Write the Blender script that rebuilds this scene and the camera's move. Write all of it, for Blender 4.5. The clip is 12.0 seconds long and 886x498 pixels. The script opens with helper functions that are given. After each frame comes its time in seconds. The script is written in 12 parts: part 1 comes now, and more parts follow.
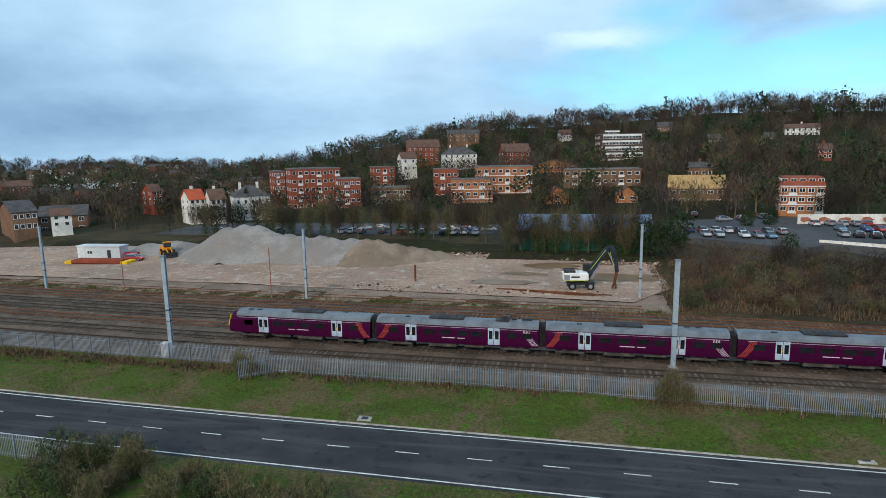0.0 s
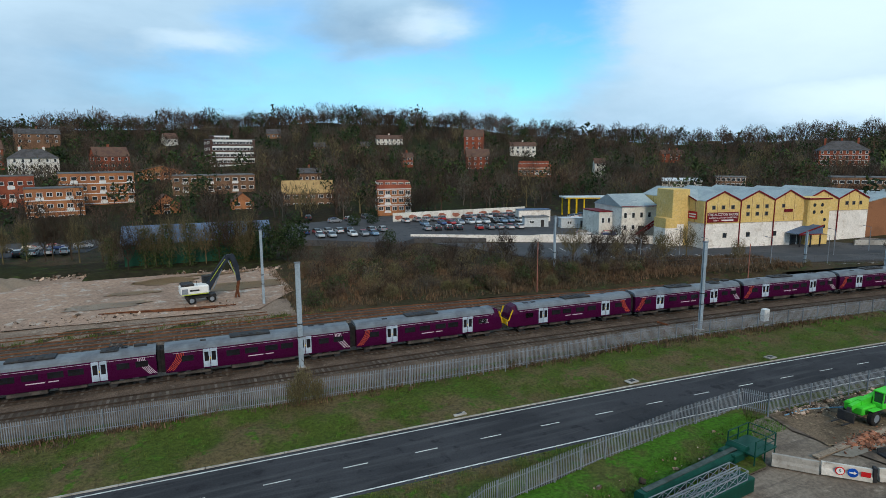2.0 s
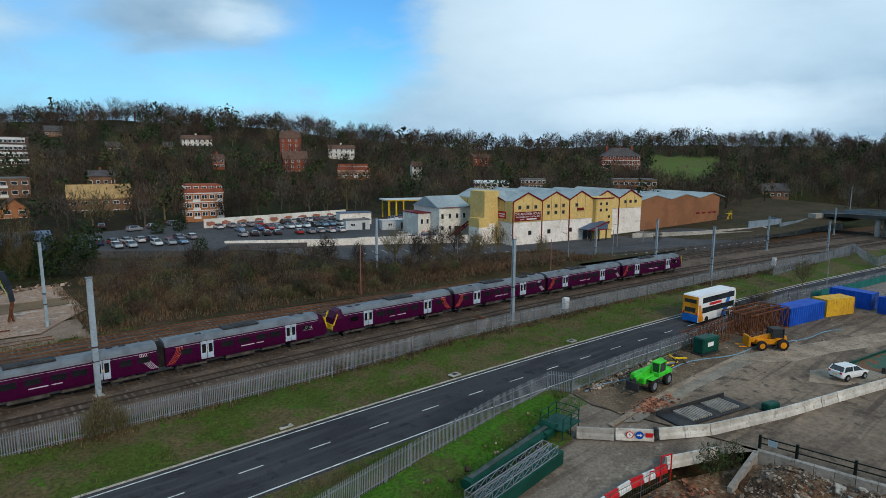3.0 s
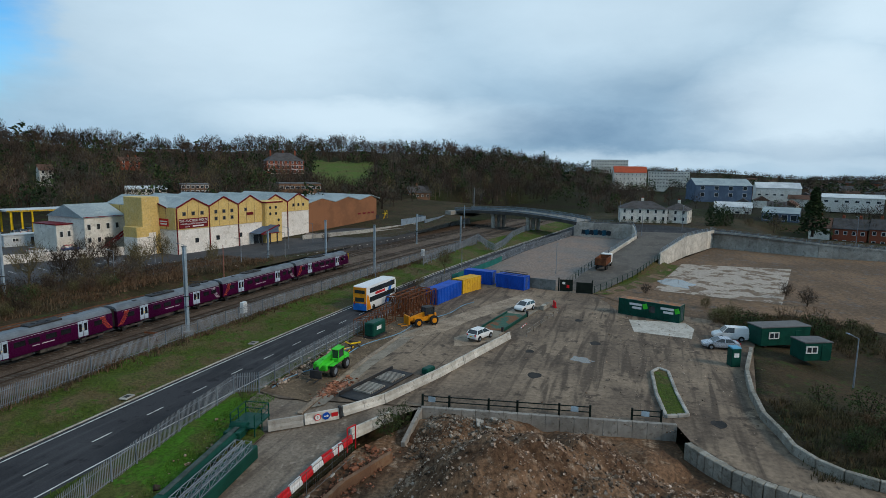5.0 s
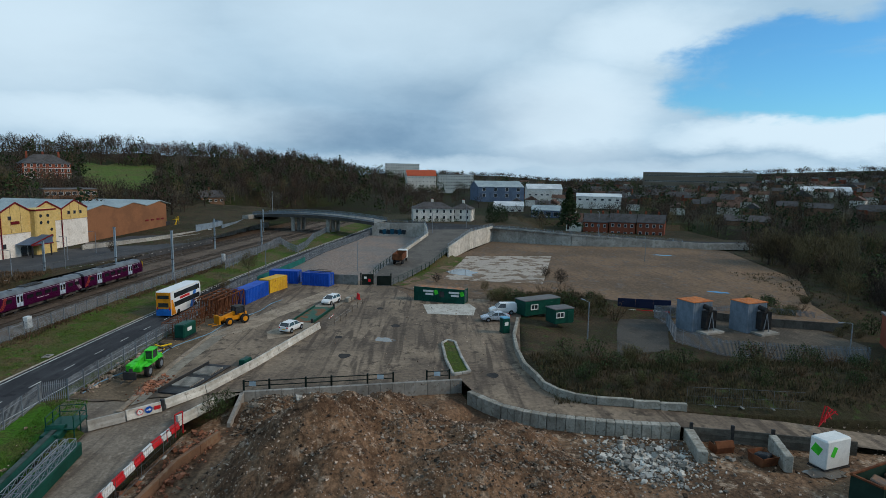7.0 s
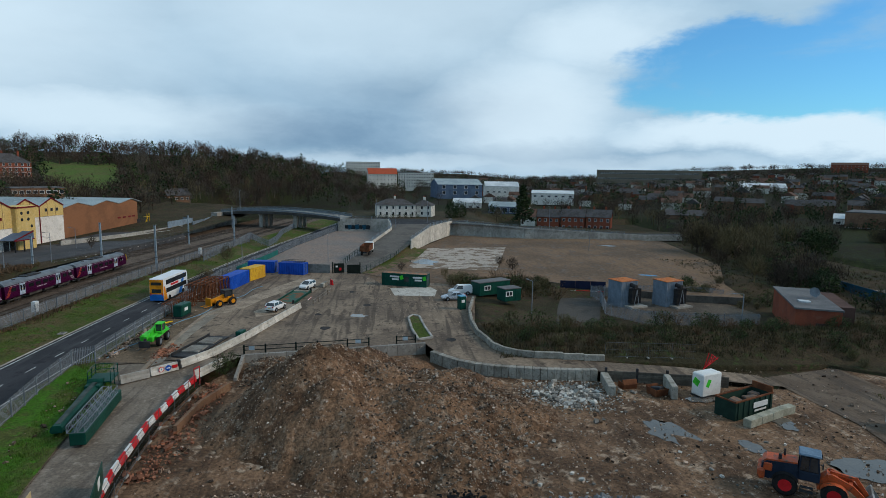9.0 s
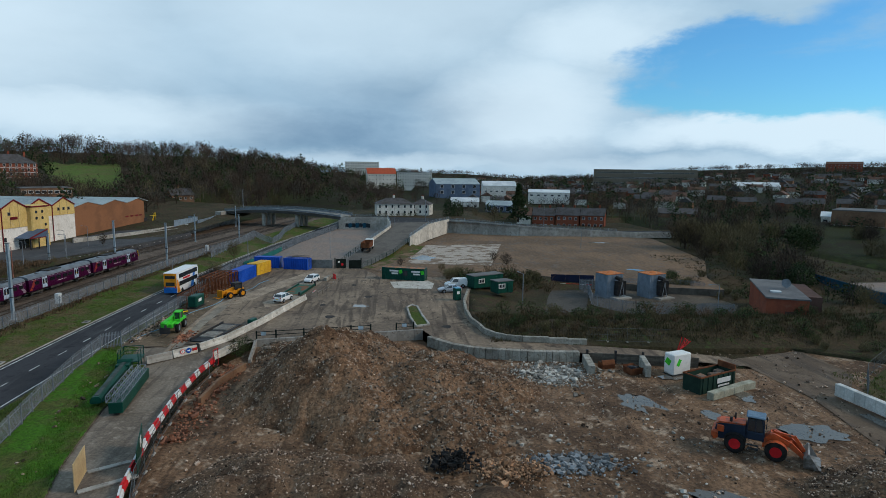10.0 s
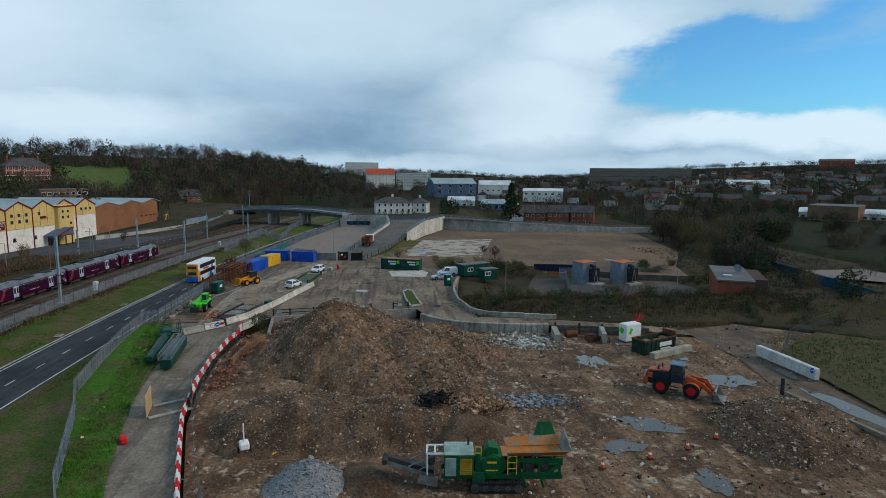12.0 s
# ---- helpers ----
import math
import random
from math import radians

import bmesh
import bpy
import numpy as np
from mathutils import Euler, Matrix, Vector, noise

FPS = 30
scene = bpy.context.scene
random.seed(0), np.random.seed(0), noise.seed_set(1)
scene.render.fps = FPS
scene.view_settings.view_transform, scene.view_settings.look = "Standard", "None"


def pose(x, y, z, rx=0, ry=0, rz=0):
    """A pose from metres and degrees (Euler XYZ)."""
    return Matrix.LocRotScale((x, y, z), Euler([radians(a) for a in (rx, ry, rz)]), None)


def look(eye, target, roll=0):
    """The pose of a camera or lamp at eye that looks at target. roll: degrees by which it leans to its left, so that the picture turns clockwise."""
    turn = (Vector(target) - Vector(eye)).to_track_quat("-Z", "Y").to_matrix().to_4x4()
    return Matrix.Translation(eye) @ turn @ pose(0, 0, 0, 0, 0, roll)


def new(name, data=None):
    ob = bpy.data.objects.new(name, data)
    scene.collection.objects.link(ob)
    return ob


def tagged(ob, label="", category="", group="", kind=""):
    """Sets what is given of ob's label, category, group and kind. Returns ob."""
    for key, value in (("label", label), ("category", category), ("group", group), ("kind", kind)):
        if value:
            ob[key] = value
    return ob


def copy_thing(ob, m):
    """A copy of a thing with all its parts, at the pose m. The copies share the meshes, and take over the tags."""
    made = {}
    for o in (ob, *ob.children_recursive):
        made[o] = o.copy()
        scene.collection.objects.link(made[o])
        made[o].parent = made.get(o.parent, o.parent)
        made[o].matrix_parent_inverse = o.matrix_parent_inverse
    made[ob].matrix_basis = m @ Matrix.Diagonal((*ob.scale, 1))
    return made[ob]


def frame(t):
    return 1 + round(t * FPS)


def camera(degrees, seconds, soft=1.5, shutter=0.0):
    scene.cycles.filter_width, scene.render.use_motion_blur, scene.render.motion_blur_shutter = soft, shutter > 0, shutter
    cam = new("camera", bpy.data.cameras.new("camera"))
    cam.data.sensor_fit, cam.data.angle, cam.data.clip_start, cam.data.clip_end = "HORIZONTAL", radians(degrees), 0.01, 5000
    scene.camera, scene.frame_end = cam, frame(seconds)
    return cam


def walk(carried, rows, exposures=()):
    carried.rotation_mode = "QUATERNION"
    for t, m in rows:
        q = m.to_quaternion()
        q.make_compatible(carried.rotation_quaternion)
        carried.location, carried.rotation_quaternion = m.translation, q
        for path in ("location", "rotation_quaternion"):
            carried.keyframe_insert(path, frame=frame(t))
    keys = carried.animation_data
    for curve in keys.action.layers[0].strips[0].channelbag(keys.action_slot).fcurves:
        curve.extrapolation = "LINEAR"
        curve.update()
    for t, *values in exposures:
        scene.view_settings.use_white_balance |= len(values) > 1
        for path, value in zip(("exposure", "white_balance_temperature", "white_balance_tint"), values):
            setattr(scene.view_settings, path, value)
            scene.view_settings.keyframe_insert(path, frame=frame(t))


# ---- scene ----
cam = camera(73.6, 12.0, soft=0.5)
PATH = [
    (0, (-0.193, 0.439, 24.182), (-0.624, 2.365, 23.86), -1.0),
    (0.5, (-0.143, 0.601, 24.151), (-0.25, 2.572, 23.828), -0.8),
    (1, (-0.124, 0.812, 24.124), (0.09, 2.774, 23.803), -0.5),
    (1.5, (-0.068, 1.076, 24.107), (0.431, 2.986, 23.789), -0.4),
    (2, (0.009, 1.304, 24.093), (0.792, 3.117, 23.778), -0.2),
    (2.5, (0.103, 1.391, 24.087), (1.15, 3.066, 23.777), 0.0),
    (3, (0.099, 1.467, 24.091), (1.386, 2.967, 23.786), 0.3),
    (3.5, (-0.276, 1.325, 24.111), (1.222, 2.615, 23.812), 0.5),
    (5.3, (-3.64, 0.134, 24.027), (-1.721, 0.628, 23.752), 0.9),
    (5.5, (-4.29, -0.002, 24.034), (-2.355, 0.424, 23.761), 0.9),
    (6, (-6.447, -0.302, 24.091), (-4.482, -0.045, 23.823), 0.9),
    (6.5, (-9.03, -0.431, 24.153), (-7.05, -0.336, 23.89), 0.9),
    (7, (-11.951, -0.37, 24.213), (-9.969, -0.424, 23.956), 0.9),
    (7.2, (-13.256, -0.292, 24.223), (-11.275, -0.396, 23.967), 0.9),
    (9, (-26.035, 0.709, 24.376), (-24.061, 0.523, 24.114), 0.8),
    (9.5, (-29.506, 0.847, 24.397), (-27.532, 0.66, 24.134), 0.8),
    (10, (-33.01, 0.914, 24.41), (-31.036, 0.724, 24.147), 0.7),
    (10.5, (-36.517, 0.88, 24.43), (-34.543, 0.69, 24.165), 0.6),
    (11, (-40.051, 0.737, 24.459), (-38.078, 0.547, 24.195), 0.5),
    (11.5, (-43.569, 0.601, 24.475), (-41.596, 0.41, 24.21), 0.4),
    (12, (-47.095, 0.504, 24.484), (-45.122, 0.315, 24.221), 0.3),
]
walk(cam, [(t, look(eye, target, roll)) for t, eye, target, roll in PATH], [(0, 0.6), (1.5, 0.48), (2.5, 0.3), (3.5, 0.14), (5.5, 0.06), (9.0, 0.06), (12.0, 0.06)])

# ---- sky and sun ----
SUN_AZ, SUN_EL = 190.0, 32.0
world = bpy.data.worlds.new("sky")
scene.world = world
world.use_nodes = True


def build_sky():
    nt = world.node_tree
    nt.nodes.clear()
    N, L = nt.nodes.new, nt.links.new
    out, bg = N("ShaderNodeOutputWorld"), N("ShaderNodeBackground")
    L(bg.outputs[0], out.inputs[0])
    sky = N("ShaderNodeTexSky")
    sky.sky_type, sky.sun_disc = "NISHITA", False
    sky.sun_elevation, sky.sun_rotation = radians(SUN_EL), radians(SUN_AZ)
    sky.air_density, sky.dust_density, sky.ozone_density = 1.0, 0.4, 3.0
    tc = N("ShaderNodeTexCoord")

    def math_node(op, a, b=None, c=None):
        n = N("ShaderNodeMath")
        n.operation = op
        for k, v in enumerate((a, b, c)):
            if v is None:
                continue
            if isinstance(v, (int, float)):
                n.inputs[k].default_value = v
            else:
                L(v, n.inputs[k])
        return n.outputs[0]

    def ramp(v, a, b, lo=0.0, hi=1.0):
        n = N("ShaderNodeMapRange")
        n.interpolation_type = "SMOOTHSTEP"
        L(v, n.inputs[0])
        for k, w in enumerate((a, b, lo, hi)):
            n.inputs[k + 1].default_value = w
        return n.outputs[0]

    def noise_node(vec, scale, detail=8.0, rough=0.55, dist=0.0):
        n = N("ShaderNodeTexNoise")
        L(vec, n.inputs["Vector"])
        n.inputs["Scale"].default_value, n.inputs["Detail"].default_value = scale, detail
        n.inputs["Roughness"].default_value, n.inputs["Distortion"].default_value = rough, dist
        return n

    def mix(f, a, b):
        n = N("ShaderNodeMix")
        n.data_type = "RGBA"
        if isinstance(f, float):
            n.inputs[0].default_value = f
        else:
            L(f, n.inputs[0])
        for k, v in ((6, a), (7, b)):
            if isinstance(v, tuple):
                n.inputs[k].default_value = (*v, 1)
            else:
                L(v, n.inputs[k])
        return n.outputs[2]

    stretch = N("ShaderNodeMapping")
    stretch.inputs["Scale"].default_value = (1, 1, 2.6)
    L(tc.outputs["Generated"], stretch.inputs[0])
    flat = stretch.outputs[0]
    xyz = N("ShaderNodeSeparateXYZ")
    L(tc.outputs["Generated"], xyz.inputs[0])
    azimuth = math_node("MULTIPLY", math_node("ARCTAN2", xyz.outputs[0], xyz.outputs[1]), 180 / math.pi)
    height = math_node("MULTIPLY", math_node("ARCSINE", xyz.outputs[2]), 180 / math.pi)
    # bearings shifted by noise give the clouds ragged, billowing edges
    warp = noise_node(flat, 6.0, 9, 0.6)
    side = N("ShaderNodeSeparateColor")
    L(warp.outputs["Color"], side.inputs[0])

    def region(spots, ragged):
        """The strongest of some soft ovals: azimuth, height, half width, half height, edge, strength."""
        az = math_node("ADD", azimuth, math_node("MULTIPLY_ADD", side.outputs[0], ragged, -ragged / 2))
        el = math_node("ADD", height, math_node("MULTIPLY_ADD", side.outputs[1], ragged * 0.6, -ragged * 0.3))
        most = None
        for a0, e0, wide, high, edge, strength in spots:
            u = math_node("DIVIDE", math_node("SUBTRACT", az, a0), wide)
            v = math_node("DIVIDE", math_node("SUBTRACT", el, e0), high)
            r = math_node("SQRT", math_node("ADD", math_node("MULTIPLY", u, u), math_node("MULTIPLY", v, v)))
            h = ramp(r, 1 + edge, 1 - edge, 0.0, strength)
            most = h if most is None else math_node("MAXIMUM", most, h)
        return most

    holes, veil, bright, gloom = region(CLEAR, 9.0), region(VEIL, 9.0), region(BRIGHT, 7.0), region(GLOOM, 6.0)
    body = noise_node(flat, 2.2, 9, 0.55, 0.3)
    puff = noise_node(flat, 6.5, 10, 0.6, 0.2)
    grey = ramp(body.outputs["Fac"], 0.3, 0.68)
    fine = ramp(puff.outputs["Fac"], 0.25, 0.78)
    tone = math_node("MULTIPLY_ADD", fine, 0.3, math_node("MULTIPLY", grey, 0.7))
    cloud = mix(tone, (0.29, 0.48, 0.66), (0.49, 0.72, 0.92))
    cloud = mix(bright, cloud, (0.86, 1.06, 1.2))
    cloud = mix(math_node("MULTIPLY", gloom, math_node("MULTIPLY_ADD", fine, -0.3, 1.0)), cloud, (0.085, 0.21, 0.39))
    blue = N("ShaderNodeVectorMath")
    blue.operation = "MULTIPLY"
    L(sky.outputs[0], blue.inputs[0])
    blue.inputs[1].default_value = (0.064, 0.13, 0.165)
    wisp = math_node("MULTIPLY", ramp(noise_node(flat, 4.0, 10, 0.6, 0.4).outputs["Fac"], 0.5, 0.75), 0.55)
    gap = math_node("MULTIPLY", holes, math_node("SUBTRACT", 1.0, wisp))
    gap = math_node("MULTIPLY", gap, math_node("SUBTRACT", 1.0, veil))
    whole = mix(gap, cloud, blue.outputs[0])
    L(whole, bg.inputs[0])
    bg.inputs[1].default_value = SKY


# the sky's features: azimuth, height, half width and half height in degrees, softness of the edge, strength
CLEAR = [(10, 6.5, 14, 2.6, 0.6, 0.6), (24, 6.8, 13, 3.0, 0.5, 0.75), (9, 10, 5, 4, 0.6, 0.7), (31, 13, 8, 9, 0.35, 1.0), (24, 18, 12, 6, 0.4, 0.9),
         (124, 8.3, 13.5, 4.2, 0.13, 1.0), (140, 10, 16, 6.5, 0.15, 1.0)]
VEIL = [(18, 12.2, 7.5, 2.8, 0.6, 1.0), (3, 9.8, 6, 1.0, 0.9, 0.7), (16, 8.8, 4, 0.8, 0.6, 0.6)]
BRIGHT = [(103, 5.5, 7.5, 5.5, 0.7, 0.95), (109, 12, 8, 3.0, 0.7, 0.8), (130, 3.4, 20, 1.6, 0.4, 0.9), (64, 4.2, 14, 2.2, 0.8, 0.8), (55, 12, 16, 8, 0.8, 0.75), (88, 15, 20, 6, 0.8, 0.6), (22, 11.4, 3.4, 1.1, 0.9, 0.5),
          (2, 9.6, 4.5, 0.8, 0.9, 0.5), (100, 0.8, 26, 0.9, 0.7, 0.6), (-18, 12, 14, 4, 0.9, 0.35)]
GLOOM = [(85, 3.6, 9, 2.2, 0.75, 0.62), (90, 5.5, 13, 3.2, 0.9, 0.32), (-45, 3.2, 16, 2.6, 0.8, 0.6), (-50, 5.5, 14, 3.0, 0.9, 0.4), (15, 11, 4.5, 1.8, 0.7, 0.35), (-15, 8.2, 3.5, 1.5, 0.7, 0.22), (104, 1.6, 14, 1.2, 0.8, 0.3), (-6, 8, 12, 2, 0.9, 0.18)]
SKY = 0.8
build_sky()
sun = new("sun", bpy.data.lights.new("sun", "SUN"))
sun.data.energy, sun.data.angle, sun.data.color = 1.65, radians(14), (1.0, 0.85, 0.68)
sun.matrix_world = look((0, 0, 0), (-math.sin(radians(SUN_AZ)) * math.cos(radians(SUN_EL)), -math.cos(radians(SUN_AZ)) * math.cos(radians(SUN_EL)), -math.sin(radians(SUN_EL))))

# ---- materials ----
MATS = {}


def mat(name, c1, c2=None, scale=1.0, rough=0.85, metal=0.0, bump=0.25, fine=9.0, c3=None, low=0.42, high=0.6, jitter=0.0, coord="pos", spec=0.08, island=0.0, streak=None, grain=0.16):
    """A procedural surface: two colours in large patches, a third in smaller stains, fine grain and relief."""
    if name in MATS:
        return MATS[name]
    m = MATS[name] = bpy.data.materials.new(name)
    m.use_nodes = True
    nt = m.node_tree
    N, L = nt.nodes.new, nt.links.new
    b = nt.nodes["Principled BSDF"]
    b.inputs["Metallic"].default_value = metal
    b.inputs["Specular IOR Level"].default_value = spec
    if coord == "pos":
        src = N("ShaderNodeNewGeometry").outputs["Position"]
    else:
        src = N("ShaderNodeTexCoord").outputs["Object"]
    c2 = c2 or tuple(0.8 * v for v in c1)

    def noise_tex(s, d=6.0, r=0.6):
        n = N("ShaderNodeTexNoise")
        L(src, n.inputs["Vector"])
        n.inputs["Scale"].default_value, n.inputs["Detail"].default_value, n.inputs["Roughness"].default_value = s, d, r
        return n.outputs["Fac"]

    def span(v, a, b_, lo=0.0, hi=1.0):
        n = N("ShaderNodeMapRange")
        n.interpolation_type = "SMOOTHSTEP"
        L(v, n.inputs[0])
        for k, w in enumerate((a, b_, lo, hi)):
            n.inputs[k + 1].default_value = w
        return n.outputs[0]

    def mixc(f, a, b_, mode="MIX"):
        n = N("ShaderNodeMix")
        n.data_type, n.blend_type = "RGBA", mode
        L(f, n.inputs[0])
        for k, v in ((6, a), (7, b_)):
            if isinstance(v, tuple):
                n.inputs[k].default_value = (*v, 1)
            else:
                L(v, n.inputs[k])
        return n.outputs[2]

    big = noise_tex(scale)
    small = noise_tex(scale * fine, 8.0, 0.65)
    col = mixc(span(big, low, high), c1, c2)
    if c3:
        col = mixc(span(noise_tex(scale * 2.7 + 0.37, 7.0, 0.62), 0.54, 0.66), col, c3)
    if streak:
        turn, strength, dark_c = streak
        mp = N("ShaderNodeMapping")
        mp.inputs["Rotation"].default_value = (0, 0, radians(-turn))
        mp.inputs["Scale"].default_value = (0.05, 0.55, 1)
        L(src, mp.inputs[0])
        n = N("ShaderNodeTexNoise")
        L(mp.outputs[0], n.inputs["Vector"])
        n.inputs["Scale"].default_value, n.inputs["Detail"].default_value, n.inputs["Distortion"].default_value = 1.0, 9.0, 1.6
        f = N("ShaderNodeMath")
        f.operation = "MULTIPLY"
        L(span(n.outputs["Fac"], 0.48, 0.66), f.inputs[0])
        f.inputs[1].default_value = strength
        col = mixc(f.outputs[0], col, dark_c)
    speck = N("ShaderNodeHueSaturation")
    L(col, speck.inputs["Color"])
    L(span(small, 0.28, 0.72, 1 - grain, 1 + grain), speck.inputs["Value"])
    col = speck.outputs[0]
    if jitter:
        h = N("ShaderNodeHueSaturation")
        L(col, h.inputs["Color"])
        L(span(N("ShaderNodeObjectInfo").outputs["Random"], 0, 1, 1 - jitter, 1 + jitter), h.inputs["Value"])
        col = h.outputs[0]
    if island:
        h = N("ShaderNodeHueSaturation")
        L(col, h.inputs["Color"])
        L(span(N("ShaderNodeNewGeometry").outputs["Random Per Island"], 0, 1, 1 - island, 1 + island), h.inputs["Value"])
        col = h.outputs[0]
    L(col, b.inputs["Base Color"])
    L(span(small, 0.2, 0.8, max(0.02, rough - 0.12), min(1.0, rough + 0.12)), b.inputs["Roughness"])
    if bump:
        n = N("ShaderNodeBump")
        n.inputs["Strength"].default_value, n.inputs["Distance"].default_value = bump, 0.6 / max(1.0, scale * fine)
        L(small, n.inputs["Height"])
        L(n.outputs[0], b.inputs["Normal"])
    return m


def paint(name, c, rough=0.45, metal=0.0, wear=0.75, bump=0.05, coord="obj"):
    return mat(name, c, tuple(v * wear for v in c), scale=0.7, rough=rough, metal=metal, bump=bump, fine=14, coord=coord, jitter=0.0, grain=0.07)


def glass(name="glass", c=(0.02, 0.025, 0.03), rough=0.08):
    if name in MATS:
        return MATS[name]
    m = mat(name, c, tuple(v * 1.4 for v in c), scale=0.5, rough=0.1, bump=0.0, coord="pos", spec=0.8)
    return m


ASPHALT = mat("road_asphalt", (0.036, 0.037, 0.041), (0.048, 0.049, 0.054), scale=0.12, rough=0.85, fine=60, c3=(0.028, 0.028, 0.032), bump=0.3, spec=0.04, streak=(0, 0.6, (0.07, 0.071, 0.075)), grain=0.2)
GRASS = mat("rough_grass", (0.055, 0.078, 0.014), (0.1, 0.078, 0.038), scale=0.16, fine=22, c3=(0.05, 0.1, 0.012), bump=1.0, grain=0.45)
GRASS_LUSH = mat("lush_grass", (0.048, 0.125, 0.011), (0.075, 0.085, 0.024), scale=0.2, fine=18, c3=(0.055, 0.15, 0.013), bump=0.9, grain=0.45)
BALLAST = mat("ballast", (0.125, 0.092, 0.07), (0.08, 0.058, 0.044), scale=0.25, fine=30, c3=(0.16, 0.125, 0.1), bump=0.8, streak=(0, 0.5, (0.11, 0.082, 0.064)), grain=0.45)
GRAVEL_PINK = mat("pink_gravel", (0.35, 0.238, 0.175), (0.27, 0.185, 0.138), scale=0.06, fine=40, c3=(0.40, 0.34, 0.29), bump=0.5, streak=(-6, 0.5, (0.25, 0.18, 0.135)), grain=0.3)
GRAVEL_GREY = mat("grey_gravel", (0.30, 0.285, 0.265), (0.23, 0.215, 0.20), scale=0.12, fine=30, c3=(0.35, 0.32, 0.29), bump=0.6, grain=0.4)
BRUSH_EARTH = mat("scrub_earth", (0.06, 0.042, 0.025), (0.036, 0.031, 0.016), scale=0.12, fine=18, c3=(0.042, 0.055, 0.018), bump=0.9, grain=0.4)
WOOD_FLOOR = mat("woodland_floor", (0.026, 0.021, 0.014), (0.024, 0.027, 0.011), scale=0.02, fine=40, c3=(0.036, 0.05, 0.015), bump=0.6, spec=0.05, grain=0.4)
CAR_PARK = mat("car_park_asphalt", (0.058, 0.06, 0.065), (0.078, 0.078, 0.082), scale=0.1, fine=30, c3=(0.045, 0.046, 0.05), bump=0.1, grain=0.2)
YARD = mat("yard_tarmac", (0.15, 0.114, 0.086), (0.235, 0.178, 0.13), scale=0.09, fine=24, c3=(0.085, 0.066, 0.052), bump=0.2, streak=(-14, 0.85, (0.082, 0.063, 0.05)), grain=0.28)
HAUL = mat("haul_road_tarmac", (0.205, 0.168, 0.134), (0.15, 0.12, 0.094), scale=0.22, fine=18, c3=(0.245, 0.203, 0.163), bump=0.2, streak=(12, 0.6, (0.095, 0.077, 0.064)), grain=0.28)
MUD = mat("site_mud", (0.205, 0.122, 0.073), (0.095, 0.056, 0.034), scale=0.13, fine=22, c3=(0.36, 0.265, 0.19), bump=1.0, rough=0.72, streak=(35, 0.6, (0.065, 0.038, 0.024)), grain=0.5)
DIRT_LOT = mat("dirt_lot", (0.185, 0.118, 0.074), (0.125, 0.085, 0.057), scale=0.035, fine=40, c3=(0.135, 0.11, 0.095), bump=0.3, streak=(-70, 0.4, (0.1, 0.072, 0.052)), grain=0.35)
SLAB = mat("broken_slab", (0.38, 0.325, 0.275), (0.17, 0.12, 0.085), scale=0.3, fine=14, c3=(0.27, 0.235, 0.21), bump=0.3, low=0.5, high=0.56, grain=0.3)
LOT_GREY = mat("gravel_lot", (0.19, 0.165, 0.15), (0.23, 0.175, 0.145), scale=0.07, fine=30, c3=(0.16, 0.15, 0.145), bump=0.3, grain=0.35)
CONCRETE = mat("concrete", (0.36, 0.345, 0.315), (0.27, 0.255, 0.23), scale=0.5, fine=8, c3=(0.22, 0.2, 0.175), bump=0.25, jitter=0.12)
CONCRETE_PALE = mat("pale_concrete", (0.55, 0.52, 0.47), (0.42, 0.395, 0.35), scale=0.6, fine=8, c3=(0.33, 0.30, 0.26), bump=0.2, jitter=0.12)
WHITE_PAINT = mat("road_paint", (0.62, 0.62, 0.6), (0.4, 0.4, 0.39), scale=0.8, fine=8, bump=0.1)
STEEL_GALV = mat("galvanised_steel", (0.21, 0.235, 0.265), (0.155, 0.175, 0.2), scale=0.4, rough=0.6, metal=0.0, fine=10, bump=0.05)
RUST = mat("rusty_steel", (0.16, 0.062, 0.03), (0.10, 0.038, 0.02), scale=0.9, rough=0.85, fine=8, bump=0.2)
RAIL_TOP = mat("rail_steel", (0.06, 0.045, 0.036), (0.045, 0.033, 0.026), scale=0.3, rough=0.5, metal=0.2, fine=10, bump=0.05)
BLACK = mat("black_rubber", (0.015, 0.015, 0.016), (0.025, 0.024, 0.023), scale=2, rough=0.8, coord="obj", bump=0.2)
DARK = mat("dark_steel", (0.035, 0.036, 0.04), (0.055, 0.052, 0.05), scale=1.2, rough=0.6, coord="obj", metal=0.3)
GLASS = glass()
WHITE = paint("white_paint", (0.72, 0.72, 0.70), 0.5, wear=0.88)


